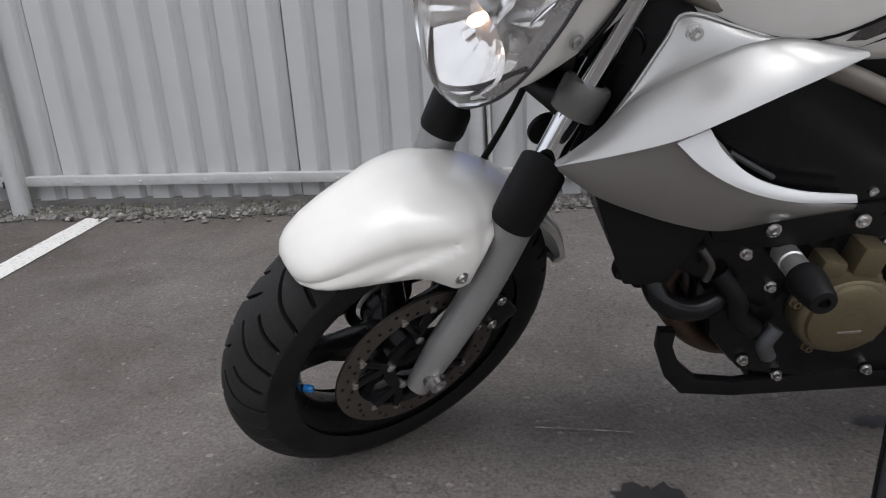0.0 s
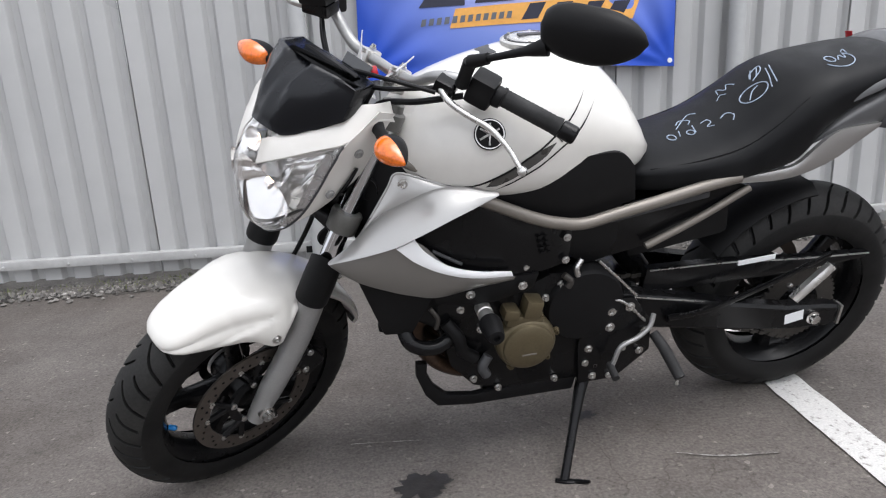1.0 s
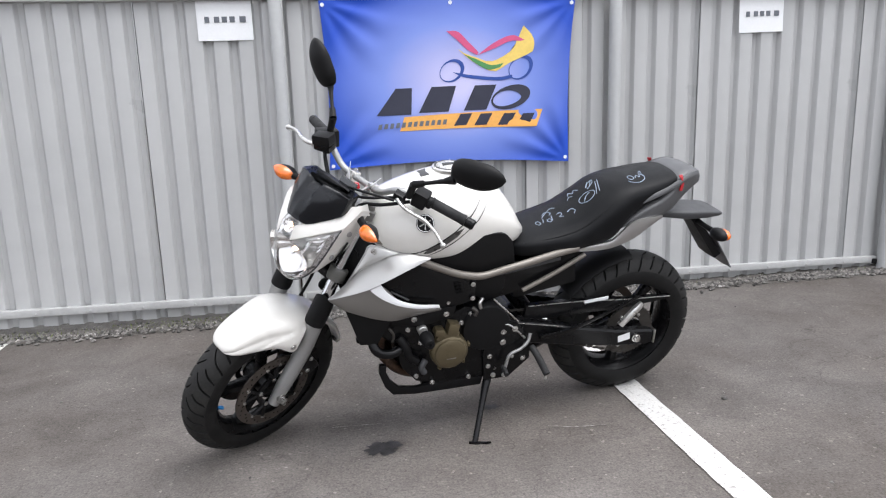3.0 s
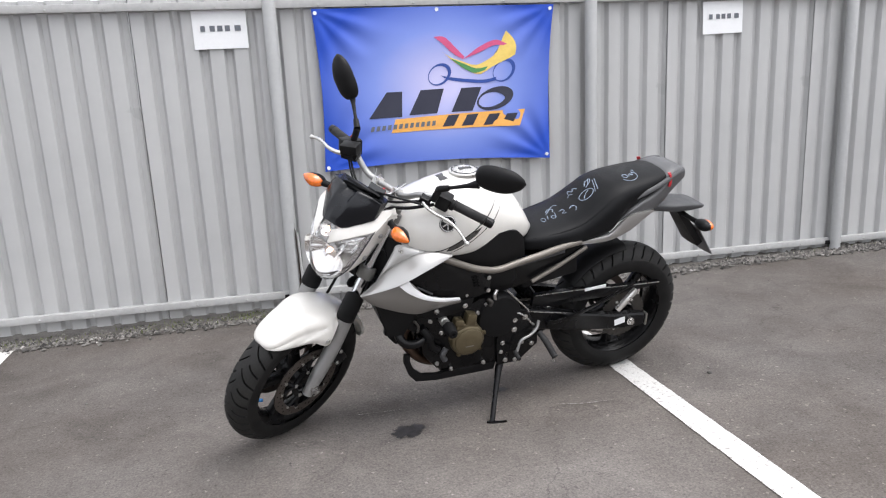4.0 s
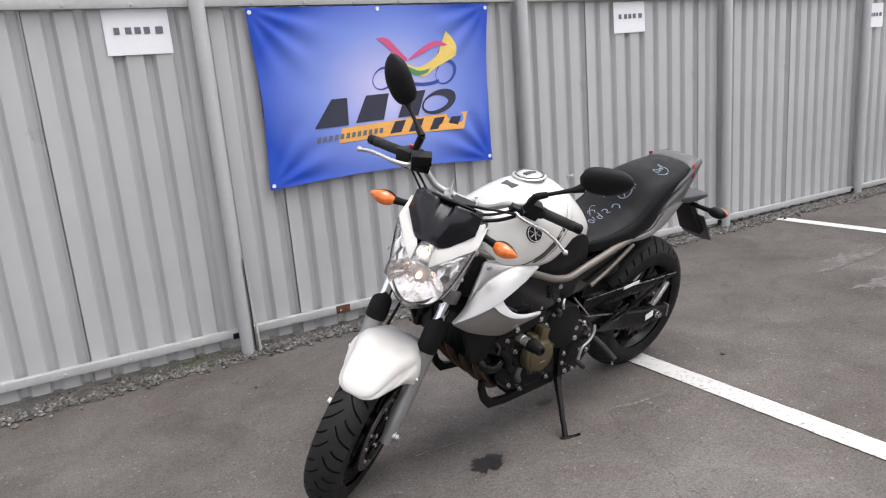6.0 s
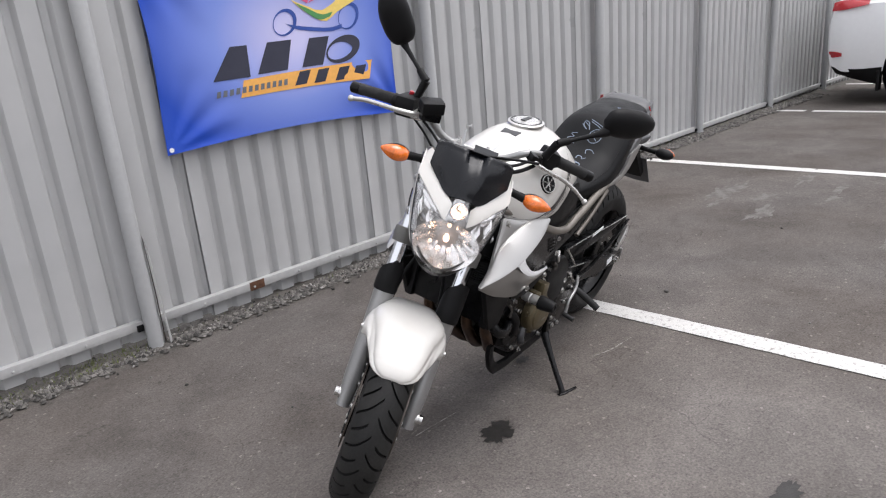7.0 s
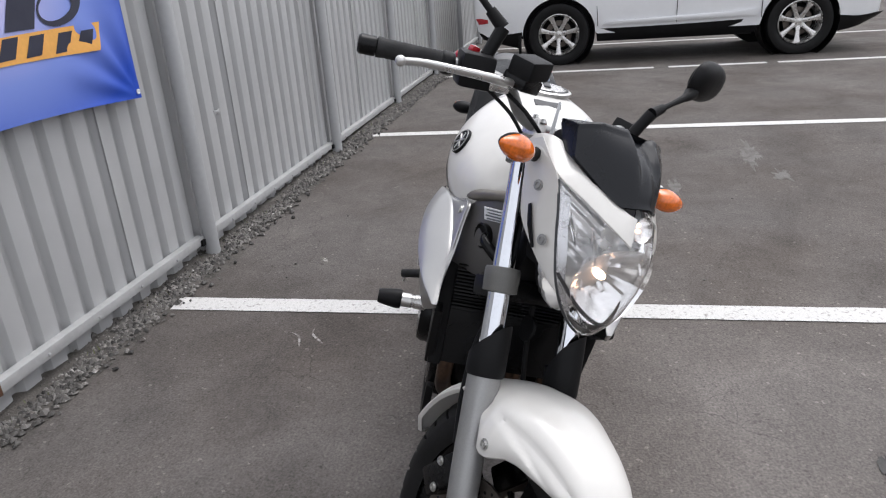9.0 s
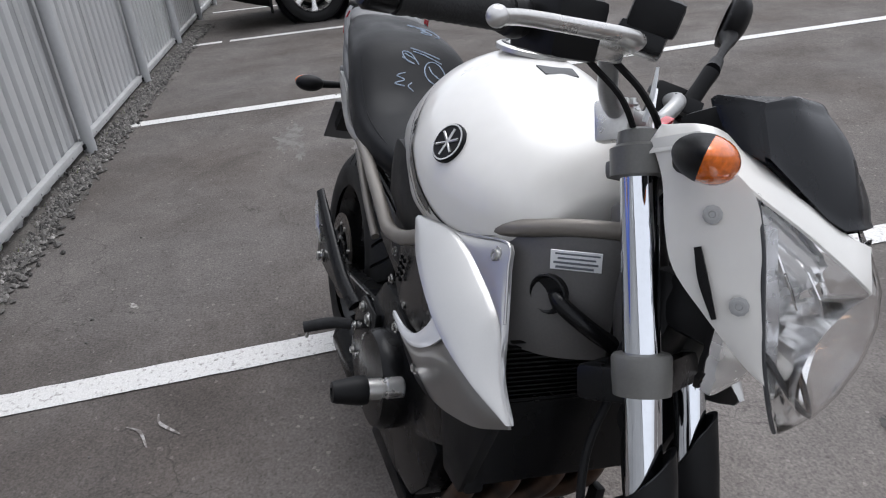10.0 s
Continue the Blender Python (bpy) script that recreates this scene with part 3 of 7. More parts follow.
def banner_point(u, v, lift=0.0):
    """A point of the cloth: u along from the left, v down from the top, both 0 to 1."""
    tl, tr, br, bl = Vector((0.51, 0, 1.80)), Vector((1.985, 0, 1.775)), Vector((1.935, 0, 0.835)), Vector((0.503, 0, 0.862))
    p = tl.lerp(tr, u).lerp(bl.lerp(br, u), v)
    p.x += 0.022 * math.sin(math.pi * v) * (1 - 2 * u)
    p.z += 0.030 * math.sin(math.pi * u) * v * v
    w = 0.004 * noise.fractal(Vector((u * 3.2, v * 3.2, 1)), 1, 2, 3)
    for cu, cv in ((0, 0), (1, 0), (0, 1), (1, 1)):
        du, dv = (u - cu) * 1.45, (v - cv) * 0.94
        r = math.hypot(du, dv)
        w += 0.006 * math.sin(math.atan2(abs(dv), abs(du)) * 13) * math.exp(-((r - 0.22) / 0.17) ** 2)
    w += 0.006 * math.sin(v * 9 + u * 2) * math.exp(-(u / 0.12) ** 2) * 0.6
    p.y = BAN_Y + w - lift
    return p


def cloth(n, m, thick=0.0012):
    bm = bmesh.new()
    front = [[banner_point(i / n, j / m) for j in range(m + 1)] for i in range(n + 1)]
    rings = [f + [q + Vector((0, thick, 0)) for q in reversed(f)] for f in front]
    skin(bm, rings)
    return bm


banner = thing("advertising_banner", "blue printed cloth banner with a motorcycle emblem, hung on the fence", "banner")
part("cloth", cloth(90, 60), BANNER, banner)


def to_uv(px, py):
    """Banner coordinates from a 0..420 by 0..280 layout of the print."""
    return px / 420.0, py / 280.0


def print_shape(name, pts, mat, lift=0.002, label=""):
    """A flat printed shape that follows the cloth; pts run along one edge and back along the other."""
    bm = bmesh.new()
    half = len(pts) // 2
    a, b = [Vector((*p, 0)) for p in pts[:half]], [Vector((*p, 0)) for p in reversed(pts[half:])]
    n = 18
    a, b = resample(a, n), resample(b, n)
    rows = []
    for p, q in zip(a, b):
        rows.append([bm.verts.new(banner_point(*to_uv(*(p.lerp(q, t / 4)).xy), lift)) for t in range(5)])
    for r, s in zip(rows, rows[1:]):
        for t in range(4):
            bm.faces.new((r[t], r[t + 1], s[t + 1], s[t]))
    return part(name, bm, mat, banner, label)


def print_ring(name, cx, cy, rx, ry, w, tilt, mat, lift=0.002):
    bm = bmesh.new()
    rows, n = [], 40
    for i in range(n + 1):
        a = 2 * math.pi * i / n
        row = []
        for k in (0, 1):
            ww = w * (0.75 + 0.5 * math.sin(a + 2.0))
            x, y = (rx - k * ww) * math.cos(a), (ry - k * ww) * math.sin(a)
            row.append(bm.verts.new(banner_point(*to_uv(cx + x + tilt * y, cy + y), lift)))
        rows.append(row)
    for r, s in zip(rows, rows[1:]):
        bm.faces.new((r[0], r[1], s[1], s[0]))
    return part(name, bm, mat, banner)


# emblem: two wheels, seat line, tank line, body sweep
print_ring("wheel_ring", 212, 119, 21, 20, 5, -0.25, BLUE_P)
print_ring("wheel_ring", 333, 115, 21, 21, 5, -0.25, BLUE_P)
print_shape("frame_sweep", [(213, 121), (235, 131), (290, 137), (318, 133), (318, 127), (290, 131), (240, 126), (213, 121)], BLUE_P)
print_shape("yellow_sweep", [(217, 78), (250, 105), (285, 121), (310, 108), (345, 92), (353, 88), (351, 65), (334, 45), (338, 45), (346, 62), (343, 76), (316, 86), (300, 100), (280, 110), (255, 98), (217, 78)][:8] + [(318, 84), (300, 96), (278, 104), (255, 97), (235, 90), (225, 84), (219, 80), (217, 78)], YELLOW_P, 0.0022)
print_shape("yellow_tail", [(334, 44), (347, 56), (354, 70), (354, 84), (340, 86), (344, 74), (341, 60), (334, 44)], YELLOW_P, 0.0026)
print_shape("pink_sweep", [(203, 52), (222, 53), (240, 70), (258, 88), (256, 93), (238, 83), (220, 66), (203, 52)], PINK_P, 0.003)
print_shape("pink_sweep", [(256, 93), (285, 72), (315, 60), (338, 68), (330, 70), (312, 70), (285, 82), (256, 93)], PINK_P, 0.0032)
print_shape("green_sweep", [(233, 91), (255, 100), (280, 110), (302, 107), (296, 114), (276, 118), (255, 108), (233, 91)], GREEN_P, 0.0035)
# the name set as plain slanted blocks, the lower line on an orange bar
print_shape("dark_block", [(80, 193), (114, 147), (142, 147), (140, 193)], NAVY, 0.003)
print_shape("dark_block", [(153, 191), (176, 146), (219, 145), (205, 190)], NAVY, 0.003)
print_shape("dark_block", [(232, 189), (252, 145), (290, 144), (272, 188)], NAVY, 0.003)
print_ring("dark_ring", 316, 166, 33, 22, 12, -0.55, NAVY, 0.003)
print_shape("orange_bar", [(120, 222), (128, 197), (374, 187), (362, 218)], ORANGE_P, 0.0026)
for x0 in (214, 250, 292, 326):
    print_shape("dark_letter_block", [(x0, 216), (x0 + 12, 195), (x0 + 33, 194), (x0 + 22, 215)], NAVY, 0.0036)
for i in range(12):
    x0 = 82 + i * 10.2
    print_shape("address_bar", [(x0, 217 - i * 0.35), (x0 + 2, 208 - i * 0.35), (x0 + 8, 207.7 - i * 0.35), (x0 + 6.5, 216.6 - i * 0.35)], INK, 0.0036)
for u, v in ((0.012, 0.025), (0.985, 0.025), (0.985, 0.972), (0.014, 0.978), (0.5, 0.018)):
    p = banner_point(u, v, 0.001)
    part("eyelet", lathe(bmesh.new(), [(0.011, 0), (0.011, 0.003), (0.006, 0.0035), (0.005, 0.001)], axis_to(p, (0, -1, 0)), seg=14), PAPER, banner, "white plastic eyelet")


def notice(x, ztop, w, h, tilt, group):
    t = thing("paper_notice", "white laminated paper notice with grey print, fixed to the fence", "notice", group, m=pose(x, FENCE_Y - 0.008, ztop, 0, tilt, 0))
    bm = bmesh.new()
    n = 12
    front = [[Vector((w * i / n, -0.004 * math.sin(math.pi * i / n) - 0.001, -h * j / 6)) for j in range(7)] for i in range(n + 1)]
    skin(bm, [f + [q + Vector((0, 0.0008, 0)) for q in reversed(f)] for f in front])
    part("sheet", bm, PAPER, t)
    for a, b in ((0.13, 0.24), (0.30, 0.42), (0.44, 0.56), (0.58, 0.70), (0.76, 0.90)):
        bm = box(bmesh.new(), ((a + b) / 2 * w, -0.0068, -0.47 * h), ((b - a - 0.025) * w, 0.001, 0.15 * h))
        part("print_bar", bm, INK, t)


notice(-0.155, 1.818, 0.297, 0.21, 0.6, "notices")
notice(3.035, 1.757, 0.29, 0.205, -0.4, "notices")
notice(5.98, 1.66, 0.29, 0.205, 0.0, "notices")


# ---------------------------------------------------------------- trees beyond the fence
def tree(x, y, h, spread, seed):
    rng = random.Random(seed)
    t = thing("tree", "leafy green tree standing beyond the fence", "tree", "trees beyond the fence", m=pose(x, y, ground_z(x)))
    bm = tube(bmesh.new(), [(0, 0, -0.2), (0.05, 0, h * 0.3), (0, 0.06, h * 0.62), (0.05, 0, h * 0.9)], [0.14, 0.11, 0.07, 0.02], 14, 9)
    tips = []
    for i in range(16):
        a, z0 = rng.uniform(0, 6.28), rng.uniform(0.3, 0.8) * h
        L = spread * rng.uniform(0.5, 1.0) * (1.15 - z0 / h * 0.6)
        tip = Vector((L * math.cos(a), L * math.sin(a), z0 + rng.uniform(0.1, 0.3) * h))
        tube(bm, [(0, 0, z0), tip * 0.5 + Vector((0, 0, z0 * 0.45)), tip], [0.045, 0.03, 0.008], 9, 6)
        tips += [tip, tip * 0.7 + Vector((0, 0, z0 * 0.28))]
    part("trunk", bm, BARK, t)
    verts, faces = [], []
    for c in tips:
        for _ in range(170):
            p = c + Vector((rng.gauss(0, 0.32), rng.gauss(0, 0.32), rng.gauss(0, 0.26))) * spread * 0.45
            s = rng.uniform(0.03, 0.07)
            d = Vector((rng.gauss(0, 1), rng.gauss(0, 1), rng.gauss(0, 1))).normalized()
            e = d.orthogonal().normalized()
            k = len(verts)
            verts += [p - d * s, p + e * s * 0.5, p + d * s, p - e * s * 0.5]
            faces.append((k, k + 1, k + 2, k + 3))
    me = bpy.data.meshes.new("crown")
    me.from_pydata([tuple(v) for v in verts], [], faces)
    me.materials.append(LEAF)
    crown = new("crown", me)
    crown.parent = t


tree(6.4, 15.0, 2.9, 1.5, 3)
tree(9.6, 16.0, 3.3, 1.6, 4)
tree(4.2, 17.5, 2.9, 1.3, 5)


# ---------------------------------------------------------------- parked car
def car():
    root = thing("car", "white crossover car with black sills parked across the yard", "car",
                 m=pose(9.08, 2.62, ground_z(8.6), 0, 0, -86.8))
    WB, R = 2.74, 0.368
    arches = (0.0, WB)
    side = [(-1.02, 0.62, 0.90, 0.80), (-0.98, 0.45, 1.02, 0.84), (-0.85, 0.37, 1.09, 0.885), (-0.5, 0.36, 1.10, 0.925), (0.0, 0.36, 1.09, 0.942), (0.6, 0.36, 1.06, 0.940),
            (1.4, 0.36, 1.03, 0.938), (2.2, 0.36, 1.02, 0.938), (2.74, 0.36, 0.99, 0.935), (3.2, 0.36, 0.94, 0.90), (3.5, 0.36, 0.86, 0.82), (3.66, 0.40, 0.76, 0.70), (3.70, 0.50, 0.68, 0.62)]

    def low(x, z):
        for c in arches:
            d = abs(x - c)
            if d < 0.435:
                z = max(z, R + math.sqrt(0.435 ** 2 - d * d) * 0.98)
        return z
    xs = sorted(set([-1.02 + 0.04 * i for i in range(119)] + [c + s * 0.4349 for c in arches for s in (-1, 1)]))
    rings = []
    for x in xs:
        zl, zs, w = lerp_rows(side, x)
        z0 = low(x, zl)
        half = []
        for j in range(11):
            t = j / 10
            z = z0 + (zs - z0) * t
            g = (z - 0.35) / 0.75
            y = w * (0.965 + 0.05 * math.sin(math.pi * min(1, max(0, g)) * 0.9)) - 0.02 * max(0, 0.25 - g)
            half.append(Vector((x, -y, z)))
        for j in range(1, 5):
            a = j / 4
            half.append(Vector((x, -w * (0.97 - 0.35 * a * a) , zs + 0.045 * math.sin(a * 1.57))))
        rings.append(half + [Vector((x, 0, zs + 0.07))] + [Vector((p.x, -p.y, p.z)) for p in reversed(half)])
    bm = bmesh.new()
    skin(bm, rings, closed=False, caps=False)
    for r in (rings[0], rings[-1]):
        bm.faces.new([bm.verts.new(p) for p in r])
    part("body", bm, CAR_WHITE, root, smooth=50)
    # greenhouse with roof
    gh = [(-0.92, 1.10, 0.75, 1.22, 0.70), (-0.55, 1.12, 0.80, 1.52, 0.62), (0.0, 1.11, 0.83, 1.63, 0.60), (0.9, 1.07, 0.84, 1.67, 0.60), (1.6, 1.05, 0.84, 1.60, 0.58), (2.2, 1.05, 0.82, 1.32, 0.62), (2.6, 1.03, 0.80, 1.08, 0.72)]
    bm = bmesh.new()
    skin(bm, [[Vector(p) for p in ((x, -w0, z0), (x, -w1, z1), (x, 0, z1 + 0.015), (x, w1, z1), (x, w0, z0))] for x, z0, w0, z1, w1 in gh])
    part("window_band", bm, CAR_GLASS, root, "dark side windows", smooth=30)
    bm = bmesh.new()
    skin(bm, [[Vector(p) for p in ((x, -w1 - 0.012, z1 - 0.03), (x, -w1 + 0.02, z1 + 0.02), (x, 0, z1 + 0.05), (x, w1 - 0.02, z1 + 0.02), (x, w1 + 0.012, z1 - 0.03))] for x, z0, w0, z1, w1 in gh[:5]])
    part("roof", bm, CAR_WHITE, root, smooth=40)
    for s in (-1, 1):
        for a, b in (((-0.95, 0.80, 1.08), (-0.5, 0.63, 1.55)), ((0.42, 0.853, 1.08), (0.36, 0.625, 1.64)), ((1.28, 0.853, 1.06), (1.10, 0.62, 1.64)), ((2.55, 0.82, 1.04), (1.62, 0.60, 1.60))):
            bm = tube(bmesh.new(), [(a[0], s * a[1], a[2]), (b[0], s * b[1], b[2])], 0.035, 2, 8)
            part("pillar", bm, CAR_WHITE, root)
    # underside, sills, bumper skirts
    bm = box(bmesh.new(), (1.37, 0, 0.34), (1.75, 1.72, 0.16))
    box(bm, (-0.65, 0, 0.42), (0.5, 1.5, 0.2))
    box(bm, (3.25, 0, 0.40), (0.5, 1.4, 0.2))
    box(bm, (0.0, 0, 0.55), (0.9, 1.4, 0.3))
    box(bm, (2.74, 0, 0.55), (0.9, 1.4, 0.3))
    part("underbody", bm, BLACK_MATT, root, bevel=0.02)
    for s in (-1, 1):
        bm = panel(bmesh.new(), [(0.44, s * 0.915, 0.415), (1.4, s * 0.925, 0.42), (2.30, s * 0.915, 0.44)], [(0.46, s * 0.86, 0.265), (1.4, s * 0.87, 0.27), (2.28, s * 0.86, 0.285)], 0.012, 0.03, 20, 6, out=(0, s, 0))
        part("sill", bm, BLACK_MATT, root, "black plastic sill")
        bm = panel(bmesh.new(), [(-0.97, s * 0.80, 0.42), (-0.7, s * 0.89, 0.40), (-0.44, s * 0.92, 0.42)], [(-0.93, s * 0.75, 0.34), (-0.7, s * 0.83, 0.28), (-0.46, s * 0.86, 0.22)], 0.01, 0.03, 12, 5, out=(0, s, 0))
        part("rear_skirt", bm, BLACK_MATT, root, "black lower bumper skirt")
        bm = panel(bmesh.new(), [(3.17, s * 0.90, 0.42), (3.4, s * 0.86, 0.40), (3.72, s * 0.68, 0.42)], [(3.18, s * 0.86, 0.24), (3.4, s * 0.80, 0.28), (3.66, s * 0.64, 0.36)], 0.01, 0.03, 12, 5, out=(0, s, 0))
        part("front_skirt", bm, BLACK_MATT, root, "black lower bumper skirt")
        bm = box(bmesh.new(), (-0.47, s * 0.84, 0.27), (0.03, 0.16, 0.22))
        part("mud_flap", bm, BLACK_MATT, root, bevel=0.006)
        bm = panel(bmesh.new(), [(-1.0, s * 0.83, 0.60), (-0.93, s * 0.885, 0.60), (-0.85, s * 0.908, 0.585)], [(-0.99, s * 0.82, 0.53), (-0.93, s * 0.875, 0.535), (-0.85, s * 0.904, 0.545)], 0.004, 0.01, 10, 4, out=(0, s, 0))
        part("rear_reflector", bm, RED, root, "red bumper reflector")
        bm = panel(bmesh.new(), [(-0.985, s * 0.80, 1.13), (-0.85, s * 0.845, 1.15), (-0.62, s * 0.865, 1.13)], [(-0.995, s * 0.83, 1.04), (-0.85, s * 0.900, 1.05), (-0.62, s * 0.925, 1.09)], 0.012, 0.02, 12, 5, out=(0, s, 0))
        part("tail_lamp", bm, RED, root, "red tail lamp")
        bm = panel(bmesh.new(), [(3.15, s * 0.89, 0.86), (3.4, s * 0.80, 0.82), (3.6, s * 0.66, 0.76)], [(3.2, s * 0.89, 0.74), (3.4, s * 0.82, 0.70), (3.64, s * 0.66, 0.66)], 0.012, 0.02, 12, 5, out=(0, s, 0))
        part("headlamp", bm, REFLECTOR, root, "clear headlamp")
        for x in (0.46, 1.36, 2.30):
            pts = [(x + 0.06 * (x < 0.5) * (0.42 - z), -s * 0, z) for z in (0.45, 0.6, 0.8, 1.0)]
            pts = [(p[0], s * (0.9485 if p[2] < 0.9 else 0.95), p[2]) for p in pts]
            bm = tube(bmesh.new(), pts, 0.004, 8, 6)
            part("door_seam", bm, BLACK, root)
        for x in (0.78, 1.72):
            bm = tube(bmesh.new(), [(x - 0.1, s * 0.955, 0.905), (x - 0.06, s * 0.985, 0.91), (x + 0.06, s * 0.985, 0.91), (x + 0.1, s * 0.955, 0.905)], 0.012, 16, 8)
            part("door_handle", bm, CAR_WHITE, root)
        # raised press line low on the doors
        bm = panel(bmesh.new(), [(0.55, s * 0.957, 0.50), (1.2, s * 0.962, 0.52), (2.25, s * 0.957, 0.545)], [(0.52, s * 0.945, 0.455), (1.2, s * 0.948, 0.46), (2.25, s * 0.945, 0.475)], 0.010, 0.02, 20, 5, out=(0, s, 0))
        part("door_moulding", bm, CAR_WHITE, root)
        bm = lathe(bmesh.new(), [(0.09, 0), (0.11, 0.03), (0.09, 0.09), (0.03, 0.12)], axis_to((2.1, s * 0.92, 1.06), (0, s, 0.1)), 16)
        part("door_mirror", bm, CAR_WHITE, root)
    for x in arches:
        for s in (-1, 1):
            car_wheel(root, (x, s * 0.82, R), s, R)
    # dark wheel housings
    for x in arches:
        for s in (-1, 1):
            bm = lathe(bmesh.new(), [(0.43, 0.0), (0.43, -0.28), (0.1, -0.28)], axis_to((x, s * 0.91, R), (0, s, 0)), 32, caps=False)
            part("wheel_housing", bm, BLACK_MATT, root)


def car_wheel(root, c, s, R):
    hub = part("wheel", lathe(bmesh.new(), [(0.07, -0.10), (0.10, 0.02), (0.05, 0.045), (0.03, 0.05)], axis_to(c, (0, s, 0)), 16), BLACK_MATT, root)
    m = axis_to(c, (0, s, 0))
    part("tyre", lathe(bmesh.new(), [(0.245, -0.10), (0.31, -0.118), (0.355, -0.105), (R, -0.06), (R, 0.06), (0.355, 0.105), (0.31, 0.118), (0.252, 0.10), (0.24, 0.085)], m, 48, caps=False), RUBBER, hub)
    part("rim", lathe(bmesh.new(), [(0.245, 0.10), (0.236, 0.108), (0.226, 0.09), (0.21, 0.0), (0.21, -0.1)], m, 48, caps=False), ALLOY, hub)
    part("brake", lathe(bmesh.new(), [(0.16, -0.02), (0.16, 0.0), (0.05, 0.01)], m, 24), DISC, hub)
    for i in range(7):
        a = 2 * math.pi * i / 7 + 0.2
        bm = bmesh.new()
        rows = []
        for r, w, h in ((0.035, 0.030, 0.05), (0.10, 0.020, 0.062), (0.17, 0.024, 0.075), (0.228, 0.036, 0.088)):
            row = []
            for dw, dh in ((-w, -0.035), (-w, -0.004), (-w * 0.6, 0.0), (w * 0.6, 0.0), (w, -0.004), (w, -0.035)):
                row.append(m @ Vector((r * math.cos(a) - dw * math.sin(a), r * math.sin(a) + dw * math.cos(a), h + dh)))
            rows.append(row)
        skin(bm, rows)
        part("spoke", bm, ALLOY, hub)
    part("hub_cap", lathe(bmesh.new(), [(0.045, 0.04), (0.042, 0.058), (0.02, 0.064)], m, 18), ALLOY, hub)


car()

# ---------------------------------------------------------------- motorcycle
# Built standing upright with x forward from the rear axle, y to its left, z up, then leant on its stand with the bars at lock.
bike = thing("motorcycle", "white and silver naked motorcycle leaning on its side stand, headlamp lit", "motorcycle",
             m=pose(1.652, 2.650, 0.002, 0, 0, 188.1) @ pose(0, 0, 0, -13.9) @ pose(0, 0, 0, 0, 0.278))
RAKE = radians(26)
HEAD_AXIS = Vector((-math.sin(RAKE), 0, math.cos(RAKE)))
HEAD_FOOT = Vector((1.5435, 0, 0))
STEER = Matrix.Translation(HEAD_FOOT) @ Matrix.Rotation(radians(32.3), 4, HEAD_AXIS) @ Matrix.Translation(-HEAD_FOOT)
AXLE = Vector((1.44, 0, 0.30))
REAR = Vector((0, 0, 0.311))
ACROSS = Vector((0, 1, 0))


def fork(d, y=0.0, fwd=0.0):
    """A point d along the fork from the axle, fwd ahead of its line."""
    return AXLE + HEAD_AXIS * d + Vector((math.cos(RAKE), 0, math.sin(RAKE))) * fwd + ACROSS * y


def tyre_mesh(R, half, hc, reps, reach=2.02):
    """A tyre with swept grooves cut into its tread; the mesh runs along the grooves."""
    per, depth = 16, 0.008
    na = reps * per
    ths = [-reach + (reach - 1.36) * i / 7 for i in range(7)] + [-1.36 + 2.72 * i / 56 for i in range(57)] + [1.36 + (reach - 1.36) * i / 7 for i in range(1, 8)]
    nb = len(ths)
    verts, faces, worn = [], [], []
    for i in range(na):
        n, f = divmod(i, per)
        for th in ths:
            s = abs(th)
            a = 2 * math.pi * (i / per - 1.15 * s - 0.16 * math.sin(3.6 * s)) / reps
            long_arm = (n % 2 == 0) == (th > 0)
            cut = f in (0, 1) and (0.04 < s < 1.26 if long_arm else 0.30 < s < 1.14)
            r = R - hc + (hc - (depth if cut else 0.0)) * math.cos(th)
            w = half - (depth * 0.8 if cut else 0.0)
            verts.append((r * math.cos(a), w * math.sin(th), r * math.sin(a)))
            # lands are worn and dusty; grooves stay blacker, their shade put into the rubber
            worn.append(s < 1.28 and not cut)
    for i in range(na):
        k, l = i * nb, ((i + 1) % na) * nb
        for j in range(nb - 1):
            faces.append((k + j, k + j + 1, l + j + 1, l + j))
    me = bpy.data.meshes.new("tyre")
    me.from_pydata(verts, [], faces)
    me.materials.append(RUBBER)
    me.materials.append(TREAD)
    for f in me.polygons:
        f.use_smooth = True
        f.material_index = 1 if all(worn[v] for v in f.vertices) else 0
    me.set_sharp_from_angle(angle=radians(32))
    return me


def rim_loop(bm, prof, m, seg=64):
    """A closed ring turned about z of m from a closed profile."""
    skin(bm, [[m @ Vector((r * math.cos(a), r * math.sin(a), h)) for a in (2 * math.pi * k / seg for k in range(seg))] for r, h in prof + prof[:1]], caps=False)
    return bm


